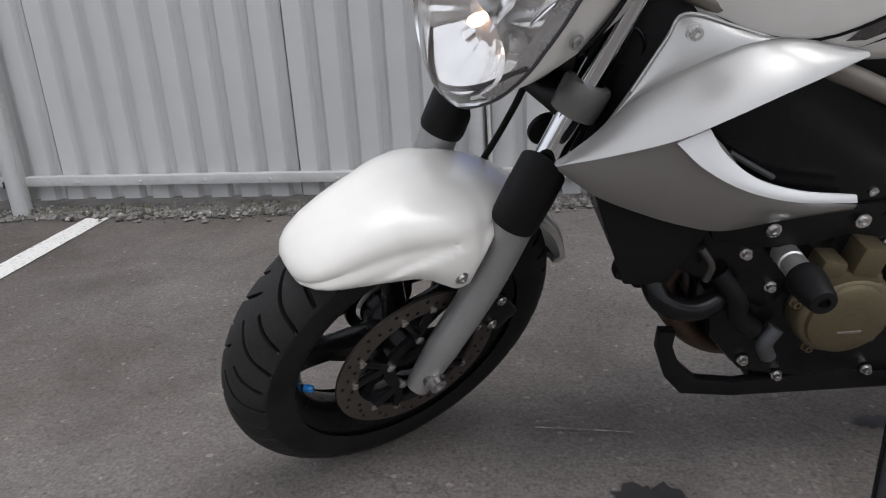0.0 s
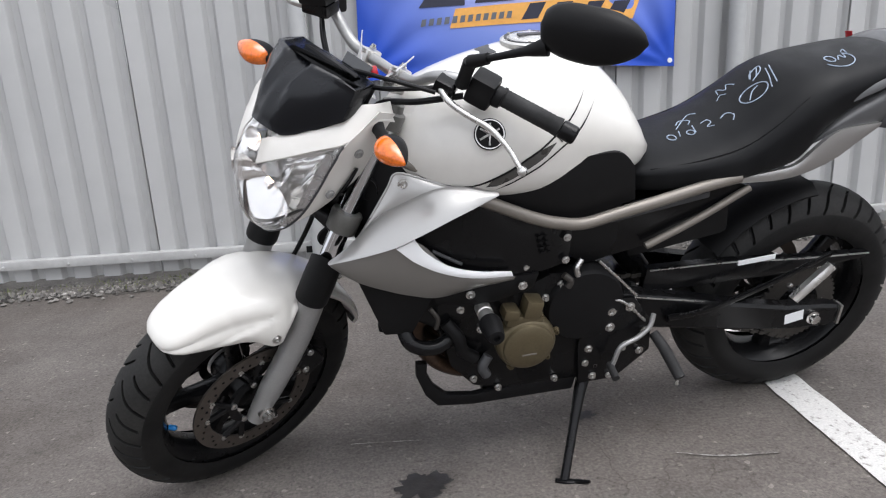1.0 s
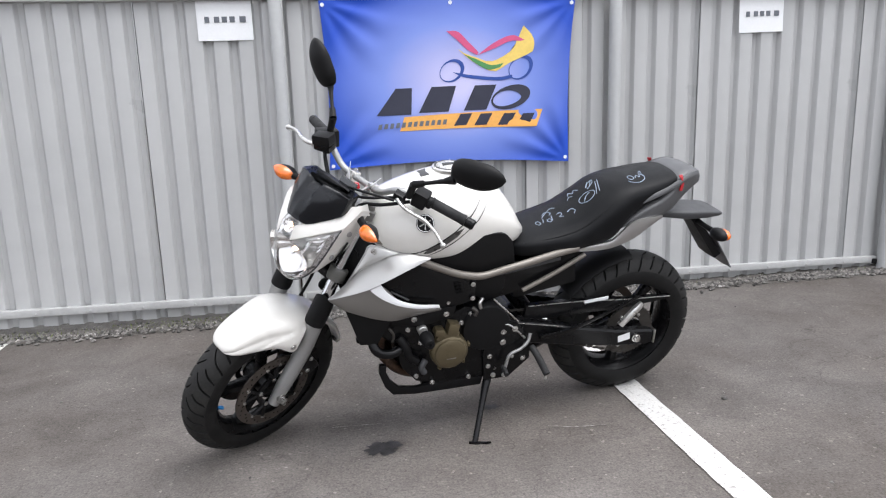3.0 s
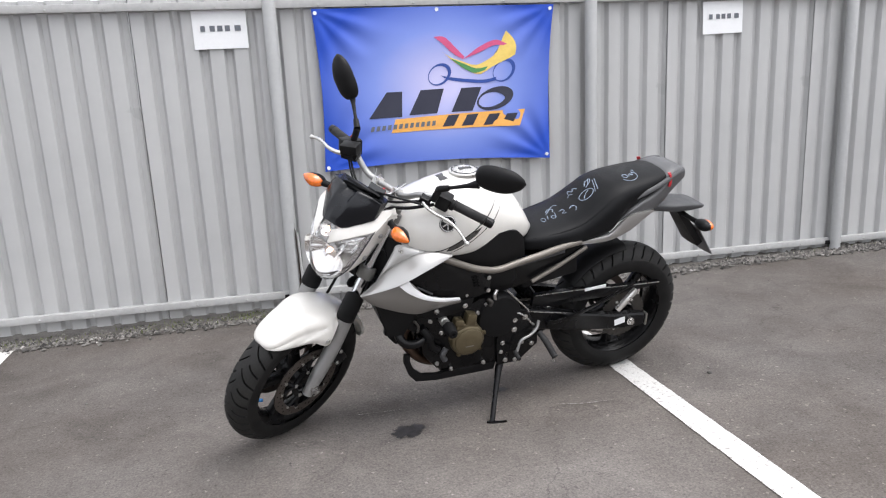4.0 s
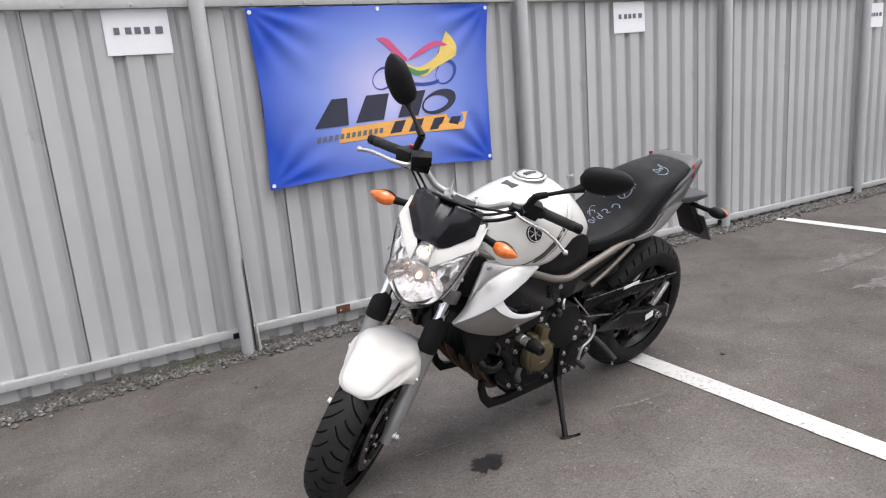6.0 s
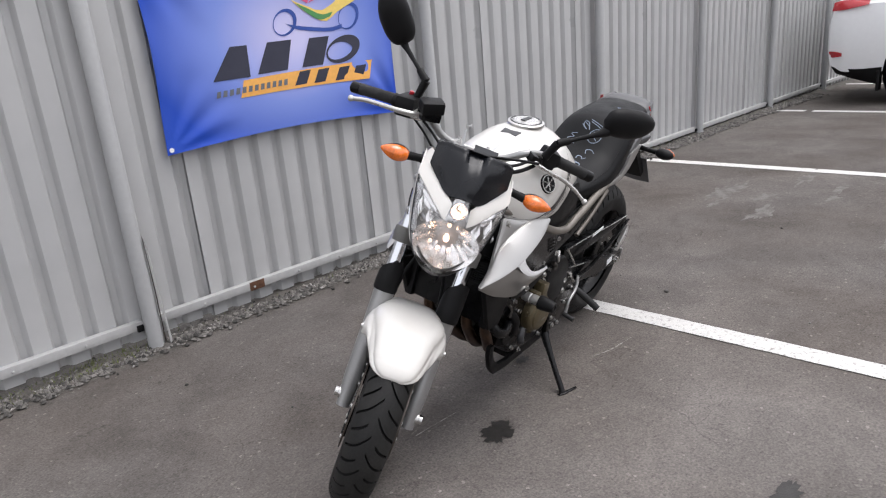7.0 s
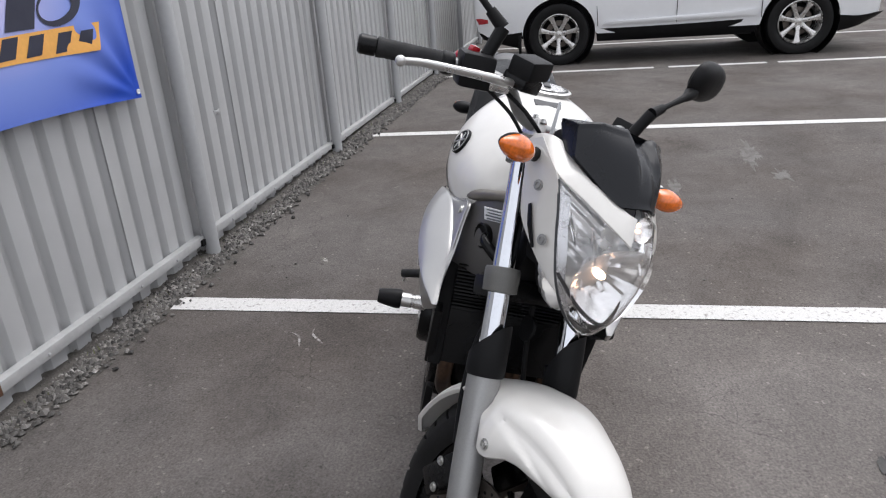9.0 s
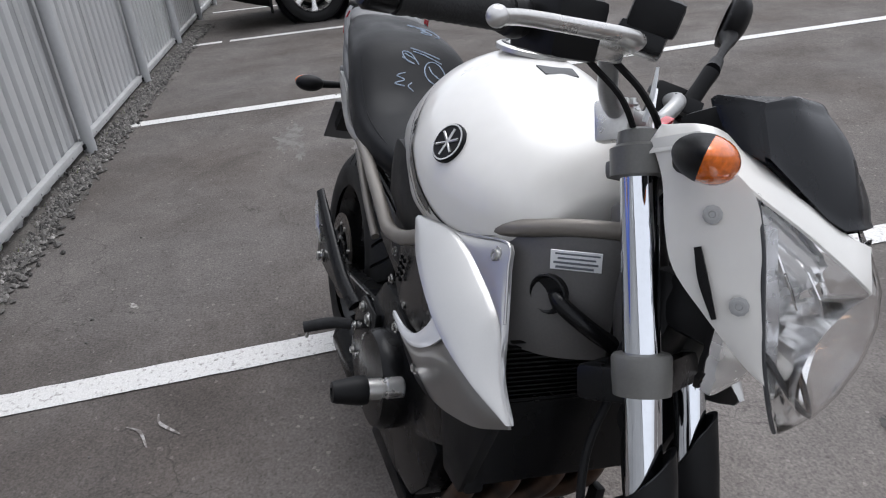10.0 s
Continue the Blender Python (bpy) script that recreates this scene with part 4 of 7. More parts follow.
def wheel(name, centre, R, half, hc, rim_half, m, reps, spoke_w, turn):
    mm = m @ axis_to(centre, (0, 1, 0))
    hub = part(name, lathe(bmesh.new(), [(0.02, -rim_half - 0.015), (0.042, -rim_half - 0.012), (0.042, -0.02), (0.036, 0), (0.042, 0.02), (0.042, rim_half + 0.012), (0.02, rim_half + 0.015)], mm, 28), BLACK, bike)
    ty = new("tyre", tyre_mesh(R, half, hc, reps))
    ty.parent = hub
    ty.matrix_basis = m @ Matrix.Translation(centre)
    h = rim_half
    part("rim", rim_loop(bmesh.new(), [(0.222, -h), (0.224, -h + 0.004), (0.213, -h + 0.008), (0.205, -h * 0.6), (0.196, -h * 0.3), (0.196, h * 0.3), (0.205, h * 0.6), (0.213, h - 0.008), (0.224, h - 0.004), (0.222, h),
                                       (0.206, h - 0.002), (0.190, h * 0.6), (0.182, h * 0.25), (0.182, -h * 0.25), (0.190, -h * 0.6), (0.206, -h + 0.002)], mm), BLACK, hub, "black cast rim")
    for i in range(5):
        a = 2 * math.pi * i / 5 + turn
        rows = []
        for r, w, t in ((0.03, spoke_w * 1.1, 0.028), (0.07, spoke_w * 0.9, 0.022), (0.13, spoke_w * 0.8, 0.018), (0.175, spoke_w, 0.02), (0.200, spoke_w * 1.35, 0.024)):
            row = []
            for dw, dh in ((-w, -t * 0.4), (-w * 0.6, -t), (w * 0.6, -t), (w, -t * 0.4), (w, t * 0.4), (w * 0.6, t), (-w * 0.6, t), (-w, t * 0.4)):
                row.append(mm @ Vector((r * math.cos(a) - dw * math.sin(a), r * math.sin(a) + dw * math.cos(a), dh)))
            rows.append(row)
        part("spoke", skin_bm(rows), BLACK, hub)
    return hub, mm


def skin_bm(rows):
    bm = bmesh.new()
    skin(bm, rows)
    return bm


def brake_disc(hub, mm, h, r1, r0, out):
    """Drilled rotor on a black carrier, its outer side at height h."""
    bm = rim_loop(bmesh.new(), [(r1, h - 0.0025), (r1, h + 0.0025), (r0, h + 0.0025), (r0, h - 0.0025)], mm, 72)
    disc = part("brake_disc", bm, DISC, hub, "browned steel brake disc")
    bm = bmesh.new()
    for i in range(48):
        a, r = 2 * math.pi * i / 48, r0 + (r1 - r0) * (0.28 + 0.22 * (i % 3))
        lathe(bm, [(0.0032, 0), (0.0032, 0.0006)], mm @ pose(r * math.cos(a), r * math.sin(a), h + out * 0.0027), 8)
    part("drillings", bm, BLACK, disc)
    bm = rim_loop(bmesh.new(), [(0.066, h - 0.004), (0.066, h + 0.004), (0.046, h + 0.004), (0.046, h - 0.004)], mm, 32)
    for i in range(5):
        a = 2 * math.pi * i / 5 + 0.3
        for b in (-0.22, 0.22):
            p0 = mm @ Vector((0.06 * math.cos(a), 0.06 * math.sin(a), h))
            p1 = mm @ Vector(((r0 + 0.004) * math.cos(a + b), (r0 + 0.004) * math.sin(a + b), h))
            part("carrier_arm", tube(bmesh.new(), [p0, p1], 0.0075, 2, 8), BLACK, disc)
    part("disc_carrier", bm, BLACK, disc)
    for i in range(5):
        a = 2 * math.pi * i / 5 + 0.3
        bm = lathe(bmesh.new(), [(0.008, 0), (0.008, 0.005), (0.005, 0.007)], mm @ pose(0.056 * math.cos(a), 0.056 * math.sin(a), h + out * 0.003, 0 if out > 0 else 180), 10)
        part("disc_bolt", bm, STEEL, disc)
        for b in (-0.22, 0.22):
            bm = lathe(bmesh.new(), [(0.0065, 0), (0.0065, 0.004), (0.003, 0.005)], mm @ pose((r0 + 0.004) * math.cos(a + b), (r0 + 0.004) * math.sin(a + b), h + out * 0.002, 0 if out > 0 else 180), 10)
            part("rotor_button", bm, STEEL, disc)


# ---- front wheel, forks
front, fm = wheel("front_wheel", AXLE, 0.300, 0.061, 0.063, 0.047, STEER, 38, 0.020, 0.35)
for s in (-1, 1):
    brake_disc(front, fm, s * 0.070, 0.149, 0.112, s)
VALVE = fm @ pose(0.192 * math.cos(3.18), 0.192 * math.sin(3.18), 0.012) @ axis_to((0, 0, 0), (-math.cos(3.18), -math.sin(3.18), 1.0))
valve = part("valve", lathe(bmesh.new(), [(0.006, 0), (0.0045, 0.006), (0.0045, 0.018)], VALVE, 10), BLACK, front)
part("valve_cap", lathe(bmesh.new(), [(0.0055, 0.012), (0.0065, 0.013), (0.0065, 0.026), (0.004, 0.029)], VALVE, 12), BLUE_CAP, valve, "blue valve cap")
for s in (-1, 1):
    y = s * 0.100
    setback, lift = (-0.012, 0.0) if s > 0 else (0.0, 0.028)
    leg = part("fork_slider", tube(bmesh.new(), [fork(-0.035, y, 0.004), fork(-0.01, y, 0.002), fork(0.05, y, setback * 0.4), fork(0.2, y, setback * 1.4 - 0.004), fork(0.335, y, setback)], [0.020, 0.027, 0.028, 0.0285, 0.031], 30, 24), FORK, bike, "grey cast fork slider", m=STEER)
    part("fork_tube", tube(bmesh.new(), [fork(0.28, y, setback), fork(0.735, y, setback)], 0.0205, 2, 28), CHROME, bike, "chromed fork tube", m=STEER)
    bm = bmesh.new()
    rows = []
    for d, r in ((0.302 + lift, 0.0335), (0.308 + lift, 0.0355), (0.355 + lift * 0.5, 0.0360), (0.395, 0.0350)):
        rows.append([fork(d + (0.030 * math.cos(k * 2 * math.pi / 28 - 0.5) - 0.022 * max(0, -math.cos(k * 2 * math.pi / 28 - s * 0.9)) ** 2 if d > 0.36 else 0), y, setback) + (ACROSS * math.sin(k * 2 * math.pi / 28) + Vector((math.cos(RAKE), 0, math.sin(RAKE))) * math.cos(k * 2 * math.pi / 28)) * r for k in range(28)])
    inner = [[q.lerp(fork(0.395, y, setback), 0.14) for q in rows[-1]]]
    rows2 = rows + inner + [[fork(0.345, y, setback) + ((q - fork(0.395, y, setback)) - HEAD_AXIS * (q - fork(0.395, y, setback)).dot(HEAD_AXIS)).normalized() * 0.021 for q in rows[-1]]]
    skin(bm, rows2)
    part("fork_guard", bm, BLACK_MATT, bike, "black plastic fork guard", m=STEER)
    bm = lathe(bmesh.new(), [(0.021, -0.024), (0.031, -0.022), (0.0325, 0.0), (0.0325, 0.018), (0.030, 0.022), (0.021, 0.023)], axis_to(fork(0.503, y, setback), HEAD_AXIS), 28)
    part("lower_clamp", bm, CLAMP, bike, "dark grey fork clamp", m=STEER)
    bm = lathe(bmesh.new(), [(0.021, -0.02), (0.031, -0.018), (0.031, 0.012), (0.024, 0.016), (0.022, 0.03), (0.012, 0.034)], axis_to(fork(0.735, y, setback), HEAD_AXIS), 28)
    part("fork_cap", bm, CLAMP, bike, "dark grey fork cap", m=STEER)
    bm = lathe(bmesh.new(), [(0.018, -0.02), (0.018, 0.0), (0.014, 0.002), (0.014, 0.012), (0.008, 0.012), (0.007, 0.004)], axis_to(AXLE + ACROSS * s * 0.124, (0, s, 0)), 18)
    part("axle_nut", bm, STEEL, bike, m=STEER)
    # caliper behind the leg
    bm = box(bmesh.new(), (1.318, s * 0.084, 0.385), (0.055, 0.052, 0.105), Matrix.Rotation(radians(30), 4, "Y"))
    cal = part("brake_caliper", bm, BLACK, bike, "black brake caliper", bevel=0.010, m=STEER)
    for dz in (-0.025, 0.025):
        bolt(cal, (1.318 - dz * 0.3, s * 0.111, 0.385 + dz), (0, s, 0), 0.006, 0.005, m=STEER)
    part("brake_hose", tube(bmesh.new(), [(1.295, s * 0.085, 0.44), (1.235, s * 0.075, 0.52), (1.19, s * 0.06, 0.62), (1.18, s * 0.03, 0.72)], 0.0055, 24, 8), BLACK_MATT, bike, m=STEER)
bm = box(bmesh.new(), fork(0.488, 0, -0.035), (0.085, 0.21, 0.042), Matrix.Rotation(-RAKE, 4, "Y"))
part("lower_yoke", bm, BLACK, bike, bevel=0.01, m=STEER)
bm = box(bmesh.new(), fork(0.728, 0, -0.018), (0.050, 0.19, 0.022), Matrix.Rotation(-RAKE, 4, "Y"))
part("upper_yoke", bm, CLAMP, bike, "dark grey upper yoke", bevel=0.007, m=STEER)
bm = lathe(bmesh.new(), [(0.020, 0), (0.020, 0.012), (0.012, 0.02)], axis_to(fork(0.725, 0, -0.038), HEAD_AXIS), 12)
part("stem_nut", bm, STEEL, bike, m=STEER)
part("fender_reflector", lathe(bmesh.new(), [(0.026, 0), (0.026, 0.006), (0.02, 0.010)], axis_to(fork(0.42, 0.03, -0.06), (0.2, 1, 0)), 20), BLACK_MATT, bike, m=STEER)


# ---- front mudguard
def front_mudguard():
    crown = [(57, 0.296), (58, 0.306), (60, 0.312), (63, 0.317), (68, 0.321), (78, 0.325), (92, 0.327), (112, 0.326), (130, 0.323), (150, 0.321), (170, 0.319), (180, 0.318)]
    edge = [(57, 0.294), (58, 0.292), (60, 0.285), (63, 0.275), (67, 0.265), (72, 0.256), (79, 0.247), (86, 0.241), (91, 0.234), (95, 0.222), (99, 0.213), (103, 0.211), (106, 0.216), (109, 0.235), (112, 0.262), (117, 0.288), (124, 0.296), (150, 0.300), (174, 0.304)]
    width = [(57, 0.014), (58, 0.034), (60, 0.052), (63, 0.064), (68, 0.074), (76, 0.083), (85, 0.093), (93, 0.107), (100, 0.116), (106, 0.116), (111, 0.104), (117, 0.086), (127, 0.078), (150, 0.072), (166, 0.064), (174, 0.040)]
    ths = [57 + 0.5 * i for i in range(4)] + [59 + 1.2 * i for i in range(97)]
    bm, rings = bmesh.new(), []
    for th in ths:
        (rc,), (re,), (w,) = lerp_rows(crown, th), lerp_rows(edge, th), lerp_rows(width, th)
        a = radians(th)
        drop = min(0.046, (rc - re) * 0.55)
        row = []
        for j in range(-22, 23):
            q = abs(j) / 22
            sg = 1 if j >= 0 else -1
            if q <= 0.5:
                t = q / 0.5
                y, r = w * 0.9 * math.sin(t * math.pi / 2), rc - drop * (1 - math.cos(t * math.pi / 2)) ** 1.2
            else:
                t = (q - 0.5) / 0.5
                y, r = w * (0.9 + 0.10 * math.sin(t * math.pi / 2)) + 0.004 * math.sin(math.pi * t), rc - drop + (re - rc + drop) * t
            # a pressed rib sets the skirt off from the crown
            (rib,) = lerp_rows([(72, 0.262), (80, 0.262), (90, 0.268), (98, 0.277), (108, 0.290)], th)
            y += 0.0055 * min(1, max(0, (rib - r) / 0.005)) * min(1, max(0, (th - 68) / 14)) * min(1, max(0, (116 - th) / 6))
            row.append(AXLE + Vector((r * math.cos(a), sg * y, r * math.sin(a))))
        rings.append(row + [AXLE + (p - AXLE) * 0.988 - Vector((0, math.copysign(min(0.003, abs(p.y)), p.y), 0)) for p in reversed(row)])
    skin(bm, rings)
    guard = part("front_mudguard", bm, WHITE, bike, "pearl white front mudguard", smooth=35, m=STEER)
    for s in (-1, 1):
        a = radians(101)
        bolt(guard, AXLE + Vector((0.232 * math.cos(a), s * 0.1220, 0.232 * math.sin(a))), (0, s, 0), 0.007, 0.005, m=STEER)
        part("mudguard_stay", tube(bmesh.new(), [AXLE + Vector((0.28 * math.cos(radians(116)), s * 0.084, 0.28 * math.sin(radians(116)))), fork(0.27, s * 0.085, 0.0), fork(0.30, s * 0.09)], 0.007, 12, 8), BLACK_MATT, guard, m=STEER)


front_mudguard()


# ---- headlamp, cowl, screen
LAMP_STEER = Matrix.Translation(HEAD_FOOT) @ Matrix.Rotation(radians(36.3), 4, HEAD_AXIS) @ Matrix.Translation(-HEAD_FOOT)


def nose(y, z):
    """How far forward the lamp's face lies."""
    xc = lerp_rows([(0.735, 1.350), (0.742, 1.357), (0.77, 1.374), (0.80, 1.384), (0.85, 1.389), (0.89, 1.385), (0.925, 1.373), (0.95, 1.354), (0.975, 1.330)], z)[0]
    k = lerp_rows([(0.74, 3.5), (0.80, 3.8), (0.90, 4.0), (0.967, 2.96)], z)[0]
    return xc - k * abs(y) ** 1.7


LAMP_W = [(0.738, 0.006), (0.743, 0.024), (0.756, 0.046), (0.778, 0.070), (0.80, 0.086), (0.83, 0.099), (0.87, 0.110), (0.91, 0.119), (0.95, 0.126), (0.968, 0.130)]


def lamp_top(y):
    y = abs(y)
    return 0.974 if y < 0.024 else lerp_rows([(0.024, 0.974), (0.030, 0.921), (0.062, 0.936), (0.096, 0.953), (0.130, 0.969)], y)[0]


def lamp_skin(off, shrink, n=41, flute=0.0, nz=14):
    """A sheet like the lamp's face, off behind it at the middle and nearer at the sides."""
    rows = []
    zs = [0.739 + (0.968 - 0.739) * i / 60 for i in range(61)]
    for i in range(n):
        y = (2 * i / (n - 1) - 1) * 0.1295 * shrink
        zl = min((z for z in zs if lerp_rows(LAMP_W, z)[0] >= abs(y) / shrink), default=0.966)
        zt = lamp_top(y / shrink)
        row = []
        for j in range(nz + 1):
            z = zl + (max(zt - zl, 0.002)) * j / nz
            ph = ((z - 0.9) * 0.91 - abs(y) * 0.41) / 0.0135 % 1
            wave = flute * (4 * abs(ph - 0.5) - 1) * min(1, max(0, (z - 0.845) / 0.03)) * min(1, max(0, (abs(y) - 0.03) / 0.02))
            rise = min(1, max(0, (z - 0.875) / 0.03)) * min(1, max(0, (abs(y) - 0.032) / 0.02))
            row.append(Vector((nose(y, z) - off * (1 - 0.72 * (y / 0.13) ** 2) * (1 - 0.5 * rise) + wave, y, z)))
        rows.append(row)
    return rows


def open_sheet(rows, thick):
    bm = bmesh.new()
    back = [[p - Vector((thick, 0, 0)) for p in r] for r in rows]
    skin(bm, [f + b[::-1] for f, b in zip(rows, back)])
    return bm


lamp = part("headlamp", open_sheet(lamp_skin(0.080, 0.97, 81, 0.0026, 64), 0.012), LAMP_SILVER, bike, "lit clear headlamp in a chromed shell", m=LAMP_STEER, smooth=25)
lens = part("lens", open_sheet(lamp_skin(0.0, 1.0), 0.0025), LENS, lamp, "clear plastic lens", m=LAMP_STEER, smooth=60)
lens.visible_shadow = False
# main reflector bowl with its facets
C = Vector((1.372, 0, 0.842))
bm, rows = bmesh.new(), []
for i in range(13):
    t = i / 12
    r = 0.013 + 0.071 * t
    row = []
    for k in range(60):
        a = 2 * math.pi * k / 60
        f = 0.0034 * (1 if (k // 3) % 2 else -1) * math.sin(math.pi * t) * (1 if (i // 3) % 2 else 0.4)
        row.append(Vector((C.x - 0.075 + 0.066 * t * t + f - 2.6 * (r * math.cos(a)) ** 2 * t, r * 1.10 * math.cos(a), C.z + r * 0.88 * math.sin(a))))
    rows.append(row)
skin(bm, rows, caps=False)
part("reflector_bowl", bm, REFLECTOR, lamp, m=LAMP_STEER, smooth=12)
part("bulb", lathe(bmesh.new(), [(0.002, 0.0), (0.007, 0.004), (0.008, 0.014), (0.006, 0.022), (0.002, 0.026)], axis_to(C + Vector((-0.070, 0, 0)), (1, 0, 0)), 14), BULB, lamp, "glowing bulb", m=LAMP_STEER)
bm = tube(bmesh.new(), [Vector((nose(y, 0.785 + 5.0 * y * y) - 0.010, y, 0.774 + 6.2 * y * y)) for y in (-0.092, -0.05, 0.0, 0.05, 0.092)], 0.0035, 30, 8)
part("bowl_lip", bm, GREY_PLASTIC, lamp, "dark lip under the reflector", m=LAMP_STEER)
for s in (-1, 1):
    # long reflector fins beside the bowl, and the ribbed trim at the lamp's rim
    for q in range(2):
        y0 = 0.052 + 0.030 * q
        bm = panel(bmesh.new(), [(nose(y0, 0.90) - 0.030, s * y0, 0.893 + 0.010 * q), (nose(y0 + 0.014, 0.93) - 0.026, s * (y0 + 0.016), 0.917 + 0.008 * q)],
                   [(nose(y0, 0.88) - 0.012, s * (y0 + 0.012), 0.868 + 0.012 * q), (nose(y0 + 0.014, 0.90) - 0.012, s * (y0 + 0.024), 0.897 + 0.010 * q)], 0.003, 0.002, 8, 4, out=(1, 0, 0))
        part("lamp_fin", bm, REFLECTOR, lamp, m=LAMP_STEER)
    inner, outer = [], []
    for z in (0.775, 0.80, 0.83, 0.87, 0.91, 0.945):
        w = lerp_rows(LAMP_W, z)[0]
        outer.append((nose(w * 0.985, z) - 0.006, s * w * 0.985, z))
        inner.append((nose(w - 0.016, z) - 0.012, s * (w - 0.016), z))
    part("lamp_trim", panel(bmesh.new(), inner, outer, 0.0, 0.002, 24, 4, out=(1, 0, 0)), LAMP_TRIM, lamp, "grey ribbed trim inside the lamp", m=LAMP_STEER)
bm = lathe(bmesh.new(), [(0.004, -0.03), (0.012, -0.018), (0.019, -0.004), (0.0225, 0.002)], axis_to((nose(0, 0.948) - 0.010, 0, 0.948), (1, 0, 0.25)), 24, caps=False)
part("position_bowl", bm, REFLECTOR, lamp, m=LAMP_STEER, smooth=20)
part("position_bulb", lathe(bmesh.new(), [(0.001, 0), (0.0035, 0.004), (0.004, 0.010), (0.001, 0.014)], axis_to((nose(0, 0.948) - 0.033, 0, 0.948), (1, 0, 0.2)), 12), BULB, lamp, "glowing bulb", m=LAMP_STEER)
bm = bmesh.new()
for s in (-1, 1):
    tube(bm, [(nose(lerp_rows(LAMP_W, z)[0], z) - 0.004, s * (lerp_rows(LAMP_W, z)[0] + 0.001), z) for z in (0.741, 0.752, 0.78, 0.82, 0.87, 0.92, 0.962)], 0.0024, 40, 8)
part("lamp_gasket", bm, GREY_PLASTIC, lamp, "black lamp gasket", m=LAMP_STEER)
part("lamp_back", open_sheet(lamp_skin(0.096, 0.985), 0.006), BLACK_MATT, lamp, "black lamp shell", m=LAMP_STEER, smooth=50)
bm = box(bmesh.new(), (1.235, 0, 0.862), (0.10, 0.16, 0.13))
part("lamp_case", bm, BLACK_MATT, lamp, "black lamp housing", bevel=0.03, m=LAMP_STEER)
bm = box(bmesh.new(), (1.190, 0, 0.795), (0.045, 0.15, 0.13))
part("lamp_stay", bm, BLACK_MATT, lamp, "black lamp stay", bevel=0.016, m=LAMP_STEER)

for s in (-1, 1):
    edge = [(nose(y, lamp_top(y)) + 0.001, s * y, lamp_top(y) - 0.001) for y in (0.129, 0.10, 0.07, 0.045, 0.030)]
    bm = panel(bmesh.new(), [(1.120, s * 0.108, 1.000), (1.163, s * 0.116, 1.014), (1.195, s * 0.099, 1.012), (1.258, s * 0.070, 0.992), (1.316, s * 0.040, 0.966), (1.345, s * 0.0255, 0.962)],
               [(1.120, s * 0.126, 0.966), (1.166, s * 0.132, 0.988), (1.205, s * 0.132, 0.982)] + edge, 0.004, 0.003, 34, 10, out=(0.25, 0, 0.97))
    part("cowl_arm", bm, WHITE, bike, "pearl white lamp cowl", m=LAMP_STEER)
    front = []
    for z in (0.966, 0.93, 0.89, 0.85, 0.815, 0.797):
        w = lerp_rows(LAMP_W, z)[0] + 0.003
        front.append((nose(w, z) - 0.001, s * w, z))
    bm = panel(bmesh.new(), [(1.122, s * 0.126, 0.982), (1.150, s * 0.124, 0.948), (1.172, s * 0.121, 0.905), (1.198, s * 0.118, 0.868), (1.245, s * 0.112, 0.838), (1.296, s * 0.098, 0.808), (1.322, s * 0.088, 0.797)],
               [(1.166, s * 0.131, 1.006), (1.205, s * 0.132, 0.985)] + front, 0.004, 0.003, 34, 10, out=(0, s, 0))
    cheek = part("cowl_cheek", bm, WHITE, bike, "pearl white lamp cowl side", m=LAMP_STEER)
    for x, y, z in ((1.213, 0.1325, 0.935), (1.272, 0.1235, 0.863)):
        bolt(cheek, (x, s * y, z), (0.15, s, 0), 0.0065, 0.005, FORK, m=LAMP_STEER)
    bm = panel(bmesh.new(), [(1.210, s * 0.1305, 0.898), (1.228, s * 0.1270, 0.868), (1.254, s * 0.1195, 0.838)], [(1.216, s * 0.1315, 0.902), (1.238, s * 0.1285, 0.872), (1.258, s * 0.1200, 0.841)], 0.001, 0.003, 12, 3, out=(0, s, 0))
    part("cowl_slot", bm, BLACK, cheek, m=LAMP_STEER)
    # indicator
    stalk = part("indicator", tube(bmesh.new(), [(1.160, s * 0.112, 0.972), (1.176, s * 0.145, 0.975), (1.190, s * 0.178, 0.977)], [0.016, 0.011, 0.013], 14, 14), BLACK_MATT, bike, "amber indicator on a black stalk", m=LAMP_STEER)
    for nm, mat, k1 in (("indicator_body", BLACK_MATT, 0), ("indicator_lens", AMBER, 1)):
        bm, rows = bmesh.new(), []
        for i in range(17):
            t = i / 16
            yy = 0.172 + 0.079 * t
            rr = 0.0258 * math.sin(math.pi * (0.10 + 0.885 * t)) ** 0.66 * (1.06 - 0.28 * t)
            row = []
            for k in range(17):
                a = math.pi * k / 16
                dx = math.sin(a) ** (0.9 if k1 else 1.15) * rr * ((1.40 - 0.35 * t) if k1 else -(1.45 - 0.30 * t))
                row.append(Vector((1.195 + 0.016 * t + dx, s * yy, 0.979 + math.cos(a) * rr * 0.92 + 0.004 * t)))
            rows.append(row)
        skin(bm, rows)
        part(nm, bm, mat, stalk, m=LAMP_STEER, smooth=60)


